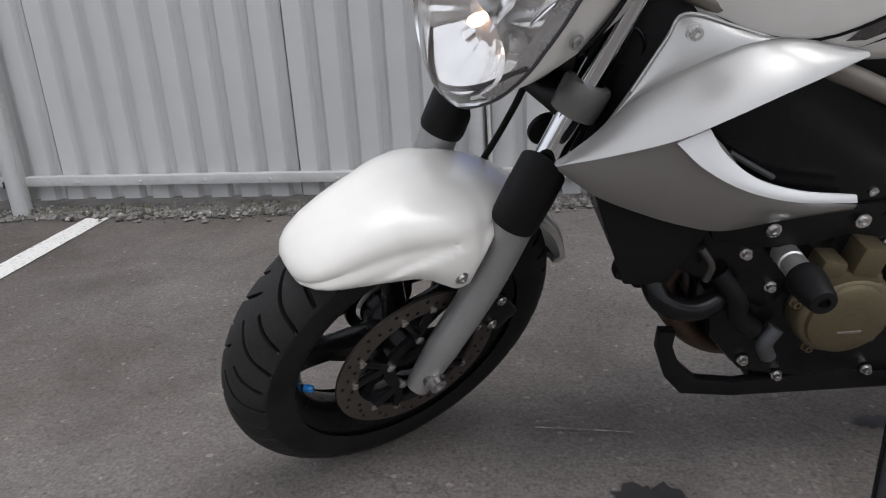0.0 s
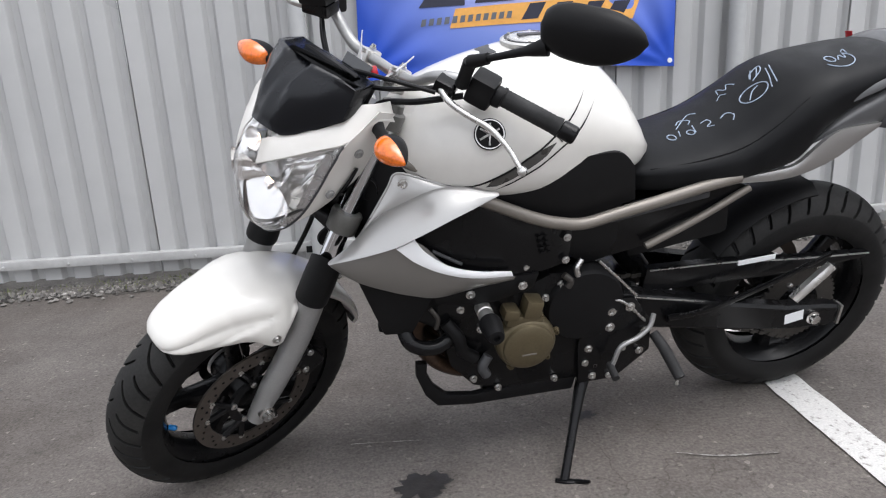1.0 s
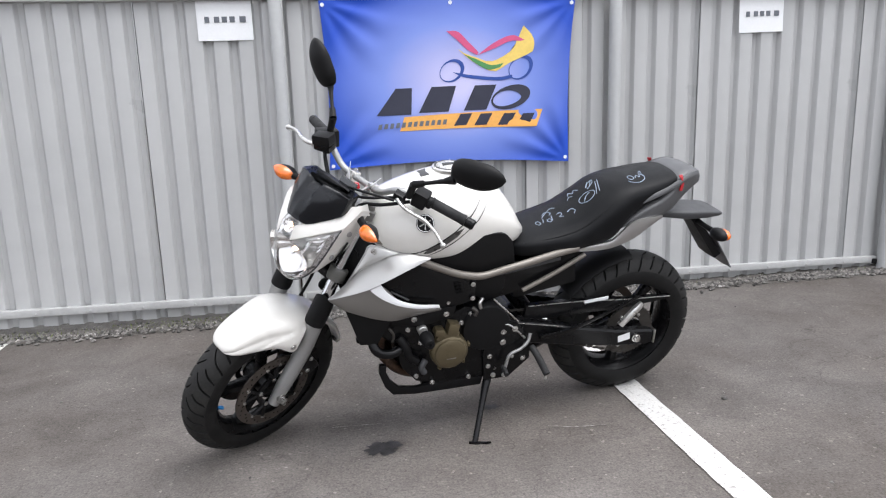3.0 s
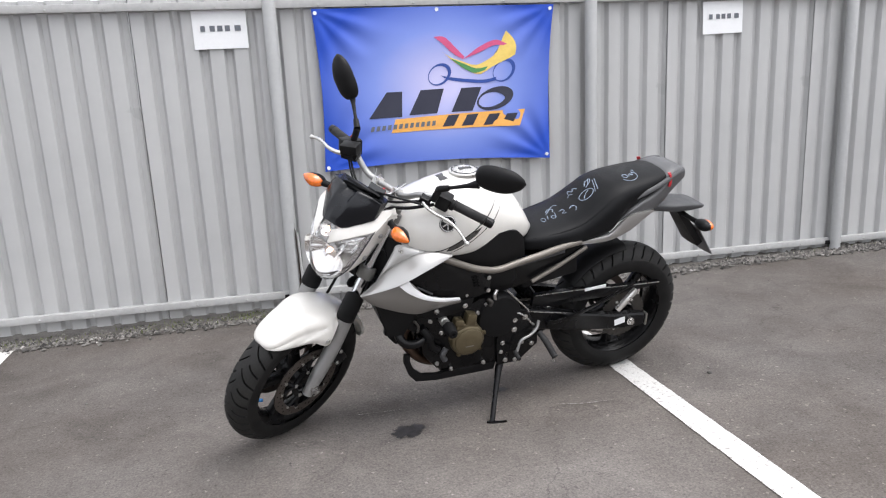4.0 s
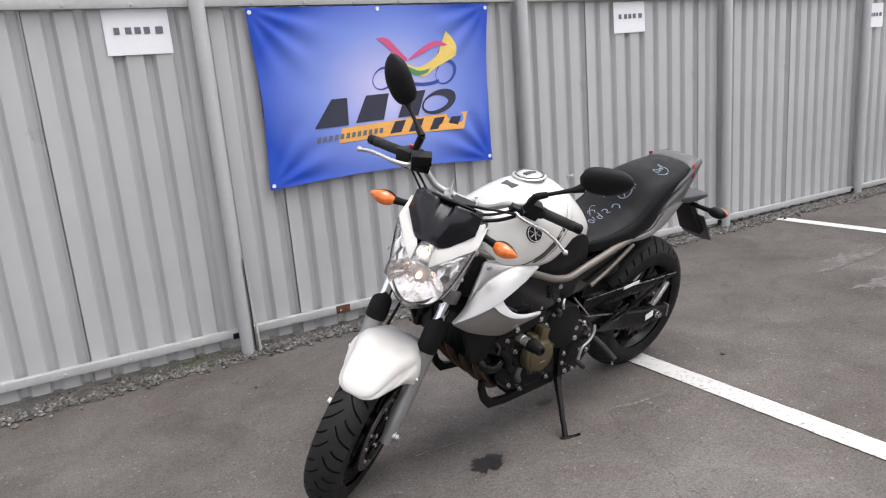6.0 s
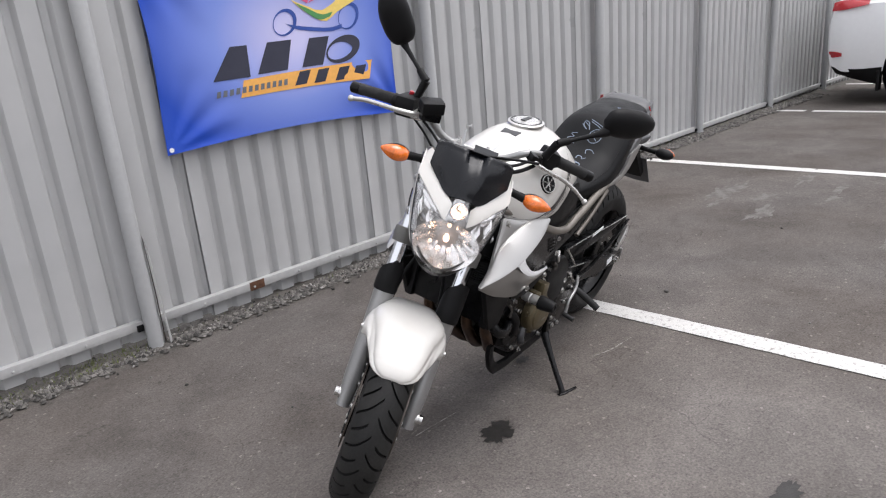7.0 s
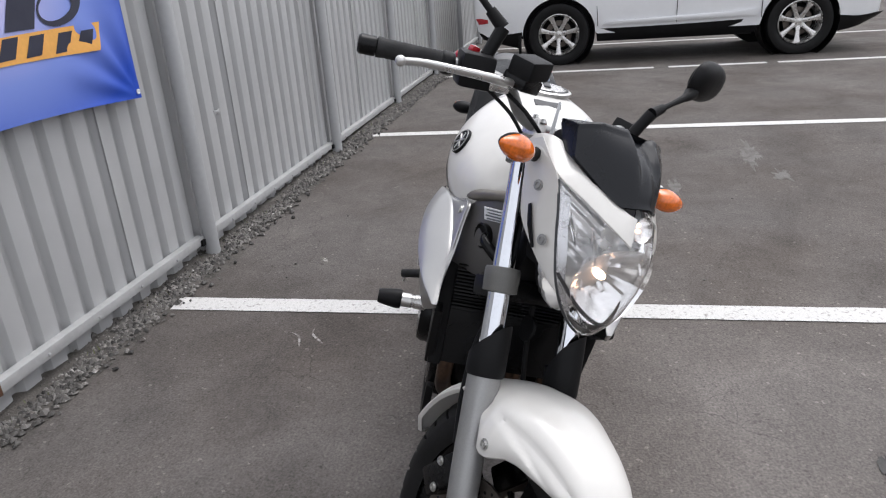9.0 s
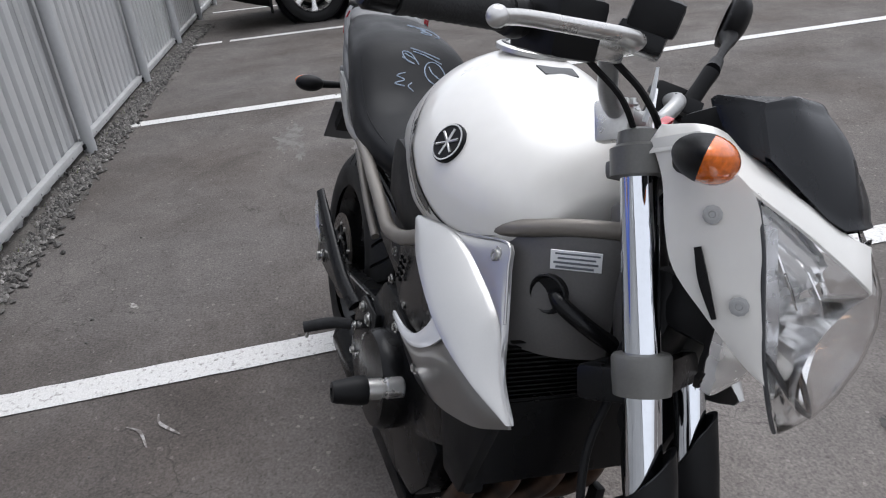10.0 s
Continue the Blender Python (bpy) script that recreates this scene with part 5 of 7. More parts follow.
def build_screen():
    top = [(0.0, 1.236, 1.072), (0.20, 1.236, 1.073), (0.30, 1.240, 1.079), (0.75, 1.222, 1.071), (1.0, 1.205, 1.053)]
    foot = [(0.0, 1.338, 0.982), (0.22, 1.332, 0.976), (0.40, 1.318, 0.967), (0.55, 1.300, 0.972), (1.0, 1.236, 1.004)]
    bm, rows = bmesh.new(), []
    cols = [-1.0 + 2.0 * i / 36 for i in range(37)]
    for i in range(25):
        v = i / 24
        row = []
        for u in cols:
            a, b = lerp_rows(top, abs(u)), lerp_rows(foot, abs(u))
            x, z = a[0] + (b[0] - a[0]) * v, a[1] + (b[1] - a[1]) * v
            out = 0.017 * math.sin(math.pi * min(1, v * 1.05) if v < 0.95 else 0) * (1 - abs(u) ** 3)
            dip = -0.010 * max(0, 1 - (abs(u) / 0.24) ** 6) * max(0, 1 - (v / 0.85) ** 2)
            ledge = 0.004 * (1 - min(1, abs(v - 0.06) / 0.05)) * (abs(u) > 0.28)
            row.append(Vector((x + (out + dip + ledge) * 0.62, u * (0.110 + 0.002 * v), z + (out + dip + ledge) * 0.78)))
        # the sides turn back towards the dials
        q0, q1 = row[0], row[-1]
        back = Vector((-0.046 + 0.004 * v, 0, -0.006 + 0.012 * v))
        row = [q0 + back + Vector((0, 0.008, 0)), q0 + back * 0.4 + Vector((0, 0.001, 0))] + row + [q1 + back * 0.4 - Vector((0, 0.001, 0)), q1 + back - Vector((0, 0.008, 0))]
        rows.append(row)
    skin(bm, [f + [p + Vector((-0.004, 0, -0.004)) for p in reversed(f)] for f in rows])
    vis = part("screen", bm, SCREEN, bike, "charcoal plastic flyscreen", m=LAMP_STEER, smooth=35)
    bm = box(bmesh.new(), (1.165, 0, 1.012), (0.07, 0.155, 0.060), Matrix.Rotation(radians(-35), 4, "Y"))
    dash = part("instrument_panel", bm, BLACK_MATT, bike, "black instrument panel", bevel=0.014, m=LAMP_STEER)
    bm = box(bmesh.new(), (1.142, 0.03, 1.034), (0.004, 0.07, 0.045), Matrix.Rotation(radians(-35), 4, "Y"))
    part("display", bm, CAR_GLASS, dash, m=LAMP_STEER)
    for y in (-0.062, 0.062):
        bm = tube(bmesh.new(), [(1.235, y, 1.02), (1.19, y, 1.00), (1.14, y * 1.2, 0.965)], 0.008, 12, 8)
        part("screen_bracket", bm, BLACK_MATT, vis, m=LAMP_STEER)


build_screen()


# ---- bars and controls
BAR = [(1.045, 0, 1.000), (1.045, 0.055, 1.000), (1.047, 0.10, 1.012), (1.045, 0.150, 1.048), (1.018, 0.200, 1.052), (0.982, 0.262, 1.038), (0.932, 0.378, 1.010)]
bm = tube(bmesh.new(), [(x, -y, z) for x, y, z in reversed(BAR[1:])] + BAR, 0.0112, 90, 16)
part("handlebar", bm, FORK, bike, "grey tubular handlebar", m=LAMP_STEER)
for s in (-1, 1):
    bm = box(bmesh.new(), (1.045, s * 0.045, 0.988), (0.042, 0.026, 0.05), Matrix.Rotation(-RAKE, 4, "Y"))
    clampb = part("bar_clamp", bm, ALLOY, bike, "silver bar clamp", bevel=0.005, m=LAMP_STEER)
    for dx in (-0.013, 0.013):
        bolt(clampb, (1.045 + dx, s * 0.045, 1.012), HEAD_AXIS, 0.005, 0.008, m=LAMP_STEER)
    d = Vector((0.932 - 0.982, s * (0.378 - 0.262), 1.010 - 1.038)).normalized()
    g0 = Vector((0.985, s * 0.256, 1.0395))
    bm = bmesh.new()
    prof = [(0.0115, 0.0), (0.019, 0.001), (0.019, 0.006)] + [(0.0165 + 0.0008 * (i % 2), 0.008 + 0.0045 * i) for i in range(24)] + [(0.018, 0.118), (0.018, 0.122), (0.0115, 0.123)]
    lathe(bm, prof, axis_to(g0, d), 20)
    grip = part("hand_grip", bm, GRIP, bike, "black rubber grip", m=LAMP_STEER)
    bm = lathe(bmesh.new(), [(0.011, 0), (0.0165, 0.001), (0.0175, 0.004), (0.0175, 0.028), (0.014, 0.032), (0.006, 0.033)], axis_to(g0 + d * 0.123, d), 18)
    part("bar_end", bm, BLACK, grip, m=LAMP_STEER)
    sw = Vector((1.003, s * 0.226, 1.046))
    bm = box(bmesh.new(), sw if s > 0 else sw + Vector((0.014, 0.012, 0.004)), (0.052, 0.050, 0.056) if s > 0 else (0.074, 0.062, 0.060), d.to_track_quat("Y", "Z").to_matrix().to_4x4())
    lathe(bm, [(0.020, -0.012), (0.021, 0.012)], axis_to(sw + d * 0.03, d), 16)
    pod = part("switch_pod", bm, BLACK_MATT, bike, "black switch pod", bevel=0.009, m=LAMP_STEER)
    bm = box(bmesh.new(), sw + Vector((-0.026, 0, 0.014)), (0.012, 0.018, 0.012))
    part("switch_button", bm, RED if s < 0 else GREY_PLASTIC, pod, "red stop switch" if s < 0 else "", bevel=0.003, m=LAMP_STEER)
    if s < 0:
        bm = box(bmesh.new(), sw + Vector((-0.004, 0.006, 0.034)), (0.016, 0.018, 0.014))
        part("stop_switch", bm, RED, pod, "red stop switch", bevel=0.005, m=LAMP_STEER)
    # lever in its holder
    bm = box(bmesh.new(), (1.048, s * 0.178, 1.046), (0.045, 0.040, 0.026), d.to_track_quat("Y", "Z").to_matrix().to_4x4())
    holder = part("lever_holder", bm, BLACK if s > 0 else ALLOY, bike, bevel=0.006, m=LAMP_STEER)
    if s > 0:
        run, tz = [(1.058, 0.168, 1.044), (1.072, 0.205, 1.036), (1.066, 0.245, 1.026), (1.046, 0.290, 1.012), (1.042, 0.335, 0.994), (1.046, 0.372, 0.974)], 0.972
    else:
        run, tz = [(1.072, -0.165, 1.056), (1.096, -0.205, 1.057), (1.096, -0.245, 1.053), (1.070, -0.300, 1.040), (1.054, -0.340, 1.030), (1.052, -0.372, 1.021)], 1.020
    bm = tube(bmesh.new(), run, [0.012, 0.0105, 0.0095, 0.0088, 0.0085, 0.0080] if s < 0 else [0.010, 0.0085, 0.0075, 0.0075, 0.007, 0.0065], 44, 12, flat=0.75)
    bmesh.ops.create_uvsphere(bm, u_segments=14, v_segments=10, radius=0.0092, matrix=Matrix.Translation((run[-1][0] + 0.001, s * 0.378, tz)))
    part("lever", bm, ALLOY, holder, "silver alloy lever", m=LAMP_STEER)
    # mirror: the two heads were turned by hand to different angles
    if s > 0:
        top, neck, c = Vector((1.034, 0.226, 1.106)), Vector((1.002, 0.330, 1.166)), Vector((0.958, 0.406, 1.211))
        long_ax, back_ax = Vector((-0.38, 0.92, 0.06)).normalized(), Vector((-0.92, -0.38, 0.0))
    else:
        top, neck, c = Vector((1.026, -0.192, 1.140)), Vector((0.968, -0.287, 1.200)), Vector((0.968, -0.336, 1.268))
        long_ax, back_ax = Vector((0.05, -0.60, 0.79)).normalized(), Vector((-0.96, -0.12, 0.0))
    bm = tube(bmesh.new(), [(1.030, s * 0.208, 1.052), top.lerp(Vector((1.030, s * 0.208, 1.052)), 0.4), top], [0.013, 0.012, 0.013], 10, 12)
    tube(bm, [top, top.lerp(neck, 0.30)], [0.0125, 0.010], 4, 12)
    tube(bm, [top.lerp(neck, 0.25), top.lerp(neck, 0.7), neck, neck.lerp(c, 0.25)], [0.0062, 0.0062, 0.008, 0.016], 16, 12)
    mir = part("mirror", bm, BLACK_MATT, bike, "black rear-view mirror", m=STEER)
    back_ax = (back_ax - long_ax * back_ax.dot(long_ax)).normalized()
    wide_ax = back_ax.cross(long_ax) * s
    bm, rows = bmesh.new(), []
    for i in range(23):
        t = -1 + 2 * i / 22
        f = max(0.0, 1 - abs(t) ** (3.2 if t < 0 else 2.0)) ** (0.42 if t < 0 else 0.62)
        hw, dp = max(0.0015, 0.046 * f), max(0.001, 0.037 * f)
        shift = -0.006 * max(0, t)
        row = []
        for k in range(28):
            a = 2 * math.pi * k / 28
            x, y = math.cos(a), math.sin(a)
            row.append(c + long_ax * (t * 0.086) + wide_ax * (shift + hw * math.copysign(abs(x) ** 0.8, x)) + back_ax * (dp * y * (0.9 if y < 0 else 0.22)))
        rows.append(row)
    skin(bm, rows)
    head = part("mirror_head", bm, BLACK_MATT, mir, m=STEER, smooth=60)
    bm, pts = bmesh.new(), []
    for k in range(32):
        a = 2 * math.pi * k / 32
        pts.append(bm.verts.new(c + long_ax * 0.070 * math.cos(a) + wide_ax * 0.036 * math.copysign(abs(math.sin(a)) ** 0.85, math.sin(a)) + back_ax * 0.0105))
    bm.faces.new(pts)
    part("mirror_glass", bm, MIRROR, mir, "mirror glass", m=STEER)
# brake fluid reservoir
bm = box(bmesh.new(), (1.094, -0.150, 1.100), (0.050, 0.066, 0.036), Matrix.Rotation(radians(24), 4, "Z") @ Matrix.Rotation(radians(10), 4, "X"))
res = part("fluid_reservoir", bm, BLACK_MATT, bike, "black brake fluid reservoir", bevel=0.007, m=STEER)
bm = box(bmesh.new(), (1.088, -0.150, 1.072), (0.05, 0.06, 0.026), Matrix.Rotation(radians(24), 4, "Z"))
part("master_cylinder", bm, BLACK, res, "", bevel=0.006, m=STEER)
# cables
for pts, r in (([(1.066, -0.165, 1.04), (1.095, -0.12, 1.02), (1.115, -0.075, 0.985), (1.12, -0.04, 0.91), (1.12, -0.02, 0.83)], 0.004),
               ([(1.05, -0.19, 1.03), (1.085, -0.14, 1.005), (1.105, -0.085, 0.955), (1.11, -0.04, 0.88)], 0.0035),
               ([(1.07, 0.165, 1.04), (1.13, 0.12, 1.035), (1.150, 0.05, 1.01), (1.14, 0.0, 0.95), (1.11, -0.02, 0.86)], 0.0045),
               ([(1.03, 0.205, 1.03), (1.09, 0.15, 1.01), (1.12, 0.08, 0.98), (1.11, 0.03, 0.90)], 0.006),
               ([(1.09, 0.19, 1.05), (1.14, 0.11, 1.055), (1.15, 0.02, 1.03), (1.13, -0.02, 0.96)], 0.004)):
    part("cable", tube(bmesh.new(), pts, r, 36, 8), BLACK_MATT, bike, m=LAMP_STEER)
for pts in ([(1.075, -0.03, 1.0), (1.072, -0.035, 1.03), (1.066, -0.04, 1.062)], [(1.075, 0.03, 0.99), (1.05, 0.055, 1.02), (1.035, 0.075, 1.05)]):
    part("cable_tie", tube(bmesh.new(), pts, [0.004, 0.0035, 0.002], 12, 6, flat=0.5), PAPER, bike, "pale plastic cable tie", m=LAMP_STEER)
bm = lathe(bmesh.new(), [(0.021, -0.02), (0.021, 0.0), (0.017, 0.004), (0.006, 0.006)], axis_to((1.098, 0.0, 0.985), HEAD_AXIS), 20)
lock = part("ignition_lock", bm, BLACK, bike, "ignition lock with a red tag", m=LAMP_STEER)
bm = box(bmesh.new(), (1.085, 0.012, 1.003), (0.014, 0.03, 0.022), Matrix.Rotation(0.5, 4, "X"))
part("key_tag", bm, RED, lock, "red key tag", bevel=0.004, m=LAMP_STEER)

# ---- tank
TANK = [(0.486, 0.805, 0.057, 0.795, 0.775), (0.501, 0.845, 0.088, 0.810, 0.772), (0.521, 0.880, 0.111, 0.820, 0.768), (0.553, 0.930, 0.131, 0.832, 0.765), (0.596, 0.972, 0.145, 0.842, 0.762), (0.650, 1.008, 0.160, 0.850, 0.760),
        (0.715, 1.028, 0.174, 0.856, 0.760), (0.780, 1.030, 0.191, 0.857, 0.760), (0.835, 1.018, 0.195, 0.852, 0.762), (0.885, 1.006, 0.189, 0.847, 0.766), (0.940, 0.988, 0.176, 0.845, 0.772), (0.985, 0.970, 0.160, 0.845, 0.781), (1.025, 0.945, 0.136, 0.846, 0.795), (1.050, 0.915, 0.110, 0.849, 0.810), (1.062, 0.885, 0.080, 0.852, 0.825)]
TOPN = 1.85


def tank_y(x, z):
    zt, w, zw, zb = lerp_rows(TANK, x)
    if z >= zw:
        return w * max(0.0, 1 - ((z - zw) / (zt - zw)) ** TOPN) ** (1 / TOPN) if z < zt else 0.0
    return w * (0.7 + 0.3 * max(0.0, 1 - ((zw - z) / (zw - zb)) ** 2.6) ** (1 / 2.6)) if z > zb else w * 0.7


def tank_z(x, y):
    zt, w, zw, zb = lerp_rows(TANK, x)
    return zw + (zt - zw) * max(0.0, 1 - (abs(y) / w) ** TOPN) ** (1 / TOPN)


bm = bmesh.new()
rings = []
for i in range(61):
    x = 0.486 + (1.062 - 0.486) * i / 60
    a = [lerp_rows(TANK, x + d) for d in (-0.012, 0.0, 0.012)]
    v = [sum(q) / 3 for q in zip(*a)]
    rings.append(section(x, *v, n=26, top=TOPN))
skin(bm, rings)
tank = part("fuel_tank", bm, WHITE, bike, "pearl white fuel tank", smooth=60)


def on_tank(name, pts, half, mat, s, lift=0.0015, taper=True):
    """A flat band on the tank's flank through (x, z) points."""
    path = resample([(x, 0, z) for x, z in pts], 26)
    bm, rows = bmesh.new(), []
    for i, p in enumerate(path):
        d = (path[min(i + 1, 25)] - path[max(i - 1, 0)]).normalized()
        nrm = Vector((-d.z, 0, d.x))
        w = half * (min(1, i / 3, (25 - i) / 5) if taper else 1)
        row = []
        for k in (-1, -0.33, 0.33, 1):
            q = p + nrm * w * k
            row.append(bm.verts.new((q.x, s * (tank_y(q.x, q.z) + lift), q.z)))
        rows.append(row)
    for a, b in zip(rows, rows[1:]):
        for k in range(3):
            bm.faces.new((a[k], a[k + 1], b[k + 1], b[k]))
    part(name, bm, mat, tank)


for s in (-1, 1):
    on_tank("dark_stripe", [(1.02, 0.828), (0.975, 0.808), (0.92, 0.801), (0.873, 0.817), (0.81, 0.851), (0.755, 0.883), (0.708, 0.916), (0.665, 0.962)], 0.0022, BLACK_MATT, s)
    on_tank("dark_stripe", [(0.87, 0.790), (0.79, 0.829), (0.735, 0.861), (0.690, 0.892), (0.648, 0.940)], 0.0016, BLACK_MATT, s)
    on_tank("grey_stripe", [(0.885, 0.800), (0.825, 0.830), (0.77, 0.861), (0.742, 0.877)], 0.0088, STRIPE, s, 0.0011)
    for x, z in ((0.731, 0.884), (0.716, 0.894)):
        on_tank("stripe_block", [(x + 0.005, z - 0.004), (x - 0.004, z + 0.004)], 0.0075, STRIPE, s, 0.0011, taper=False)
    # badge
    bx, bz = (0.876, 0.904) if s > 0 else (0.880, 0.908)
    slope = Vector((-(tank_y(bx + 0.02, bz) - tank_y(bx - 0.02, bz)) / 0.04, 1, -(tank_y(bx, bz + 0.02) - tank_y(bx, bz - 0.02)) / 0.04)).normalized()
    nrm = Vector((slope.x, s * slope.y, slope.z))
    p = Vector((bx, s * tank_y(bx, bz), bz)) + nrm * 0.0015
    badge = part("round_badge", lathe(bmesh.new(), [(0.0295, -0.006), (0.030, 0.001), (0.029, 0.003), (0.002, 0.0032)], axis_to(p, nrm), 32), BLACK_MATT, tank, "round black badge with a silver ring")
    part("badge_ring", rim_loop(bmesh.new(), [(0.0280, 0.003), (0.0280, 0.0045), (0.0258, 0.0045), (0.0258, 0.003)], axis_to(p, nrm), 32), STEEL, badge)
    bm = bmesh.new()
    for i in range(6):
        a = 2 * math.pi * i / 6 + 0.5
        m0 = axis_to(p, nrm)
        tube(bm, [m0 @ Vector((0, 0, 0.0035)), m0 @ Vector((0.021 * math.cos(a), 0.021 * math.sin(a), 0.0035))], 0.0022, 2, 6)
    part("badge_spokes", bm, STEEL, badge)
    # black knee cover under the white
    bm = panel(bmesh.new(), [(0.905, s * 0.158, 0.785), (0.842, s * 0.165, 0.806), (0.77, s * 0.167, 0.820), (0.690, s * 0.165, 0.831), (0.615, s * 0.159, 0.834), (0.580, s * 0.154, 0.822), (0.553, s * 0.148, 0.792)],
               [(0.895, s * 0.158, 0.765), (0.83, s * 0.162, 0.738), (0.76, s * 0.161, 0.712), (0.690, s * 0.158, 0.698), (0.63, s * 0.152, 0.700), (0.585, s * 0.147, 0.706), (0.540, s * 0.142, 0.712)], 0.008, 0.03, 30, 8, out=(0, s, 0))
    part("knee_cover", bm, BLACK_MATT, bike, "black textured knee cover")
cz = tank_z(0.745, 0) + 0.001
cap = part("filler_cap", lathe(bmesh.new(), [(0.060, -0.004), (0.060, 0.003), (0.055, 0.006), (0.043, 0.006), (0.040, 0.009), (0.012, 0.011)], axis_to((0.745, 0, cz), (0.02, 0, 1)), 36), ALLOY, tank, "silver filler cap")
part("cap_ring", rim_loop(bmesh.new(), [(0.052, 0.006), (0.052, 0.0075), (0.046, 0.0075), (0.046, 0.006)], axis_to((0.745, 0, cz), (0.02, 0, 1)), 36), GREY_PLASTIC, cap)
bm = box(bmesh.new(), (0.745, 0.0, cz + 0.011), (0.05, 0.016, 0.005))
part("cap_flap", bm, GREY_PLASTIC, cap, bevel=0.002)
for i in range(6):
    a = i * math.pi / 3 + 0.2
    bolt(cap, (0.745 + 0.049 * math.cos(a), 0.049 * math.sin(a), cz + 0.005), (0, 0, 1), 0.003, 0.004)
bm = panel(bmesh.new(), [(0.853, -0.028, tank_z(0.853, 0.028) + 0.002), (0.853, 0.028, tank_z(0.853, 0.028) + 0.002)], [(0.824, -0.031, tank_z(0.824, 0.031) + 0.002), (0.824, 0.031, tank_z(0.824, 0.031) + 0.002)], 0.002, 0.003, 8, 6, out=(0, 0, 1))
part("tank_label", bm, GREY_PLASTIC, tank, "grey warning label on the tank")

# ---- seat and tail
SEATR = [(0.545, 0.770, 0.095, 0.748, 0.716), (0.520, 0.776, 0.118, 0.750, 0.712), (0.470, 0.790, 0.136, 0.752, 0.713), (0.400, 0.801, 0.150, 0.756, 0.717), (0.330, 0.819, 0.158, 0.762, 0.722), (0.270, 0.850, 0.160, 0.776, 0.732), (0.220, 0.888, 0.158, 0.798, 0.741), (0.180, 0.920, 0.155, 0.826, 0.746), (0.145, 0.939, 0.151, 0.850, 0.762), (0.120, 0.945, 0.147, 0.868, 0.796), (0.090, 0.952, 0.142, 0.882, 0.832), (0.030, 0.959, 0.134, 0.900, 0.866), (-0.030, 0.966, 0.123, 0.917, 0.882), (-0.085, 0.969, 0.108, 0.934, 0.904), (-0.135, 0.966, 0.088, 0.945, 0.925), (-0.150, 0.958, 0.073, 0.946, 0.932)]


def seat_z(x, y):
    zt, w, zw, zb = lerp_rows(SEATR, x)
    return zw + (zt - zw) * max(0.0, 1 - (abs(y) / w) ** 2.5) ** (1 / 2.5)


bm = bmesh.new()
rings = []
for i in range(71):
    x = 0.545 - 0.695 * i / 70
    v = [sum(q) / 3 for q in zip(*[lerp_rows(SEATR, x + d) for d in (-0.012, 0, 0.012)])]
    rings.append(section(x, *v, n=22, top=2.5, wb=0.8))
skin(bm, rings)
seat = part("seat", bm, SEAT, bike, "stepped black vinyl seat with chalk marks", smooth=60)
for s in (-1, 1):
    pts = [(0.50, 0.117), (0.40, 0.135), (0.30, 0.142), (0.22, 0.138), (0.16, 0.130)]
    part("seat_piping", tube(bmesh.new(), [(x, s * y, seat_z(x, y) + 0.0004) for x, y in pts], 0.0016, 40, 6), SEAT, seat)


def chalk(pts):
    part("chalk_mark", tube(bmesh.new(), [(x, y, seat_z(x, y) + 0.0005) for x, y in pts], 0.0014, max(6, 5 * len(pts)), 6), CHALK, seat, "blue-white chalk stroke")


def chalk_ring(cx, cy, rx, ry, a0=0.0, a1=6.4):
    chalk([(cx + rx * math.cos(a0 + (a1 - a0) * i / 12), cy + ry * math.sin(a0 + (a1 - a0) * i / 12)) for i in range(13)])


chalk_ring(0.224, 0.032, 0.027, 0.025)
chalk([(0.239, 0.045), (0.224, 0.026), (0.209, 0.020)])
chalk([(0.198, 0.055), (0.184, 0.018), (0.174, -0.012)])
chalk([(0.186, 0.052), (0.175, 0.016), (0.164, -0.016)])
chalk([(0.206, -0.004), (0.182, -0.018), (0.176, -0.038), (0.197, -0.032), (0.206, -0.014), (0.190, -0.042)])
chalk([(0.196, -0.008), (0.181, -0.034)])
chalk([(0.226, -0.040), (0.232, -0.062), (0.243, -0.046), (0.250, -0.070), (0.258, -0.048)])
chalk([(0.270, -0.030), (0.258, -0.040), (0.250, -0.030)])
chalk_ring(0.412, 0.036, 0.009, 0.013)
chalk([(0.394, 0.042), (0.386, 0.018)])
chalk_ring(0.369, 0.040, 0.008, 0.011)
chalk([(0.360, 0.046), (0.352, 0.014)])
chalk([(0.334, 0.018), (0.320, 0.016), (0.318, 0.032), (0.330, 0.040), (0.318, 0.050)])
chalk([(0.300, 0.038), (0.284, 0.032), (0.276, 0.050), (0.286, 0.066)])
chalk([(0.378, -0.012), (0.362, -0.026), (0.345, -0.012), (0.356, 0.004)])
chalk([(0.386, 0.006), (0.336, -0.040), (0.320, -0.030)])
chalk_ring(0.052, 0.058, 0.036, 0.032, 0.4, 3.9)
chalk_ring(0.066, 0.052, 0.010, 0.014)
chalk([(0.052, 0.062), (0.040, 0.044), (0.034, 0.060), (0.026, 0.040)])
chalk([(0.024, 0.030), (0.010, 0.018), (0.016, 0.040)])

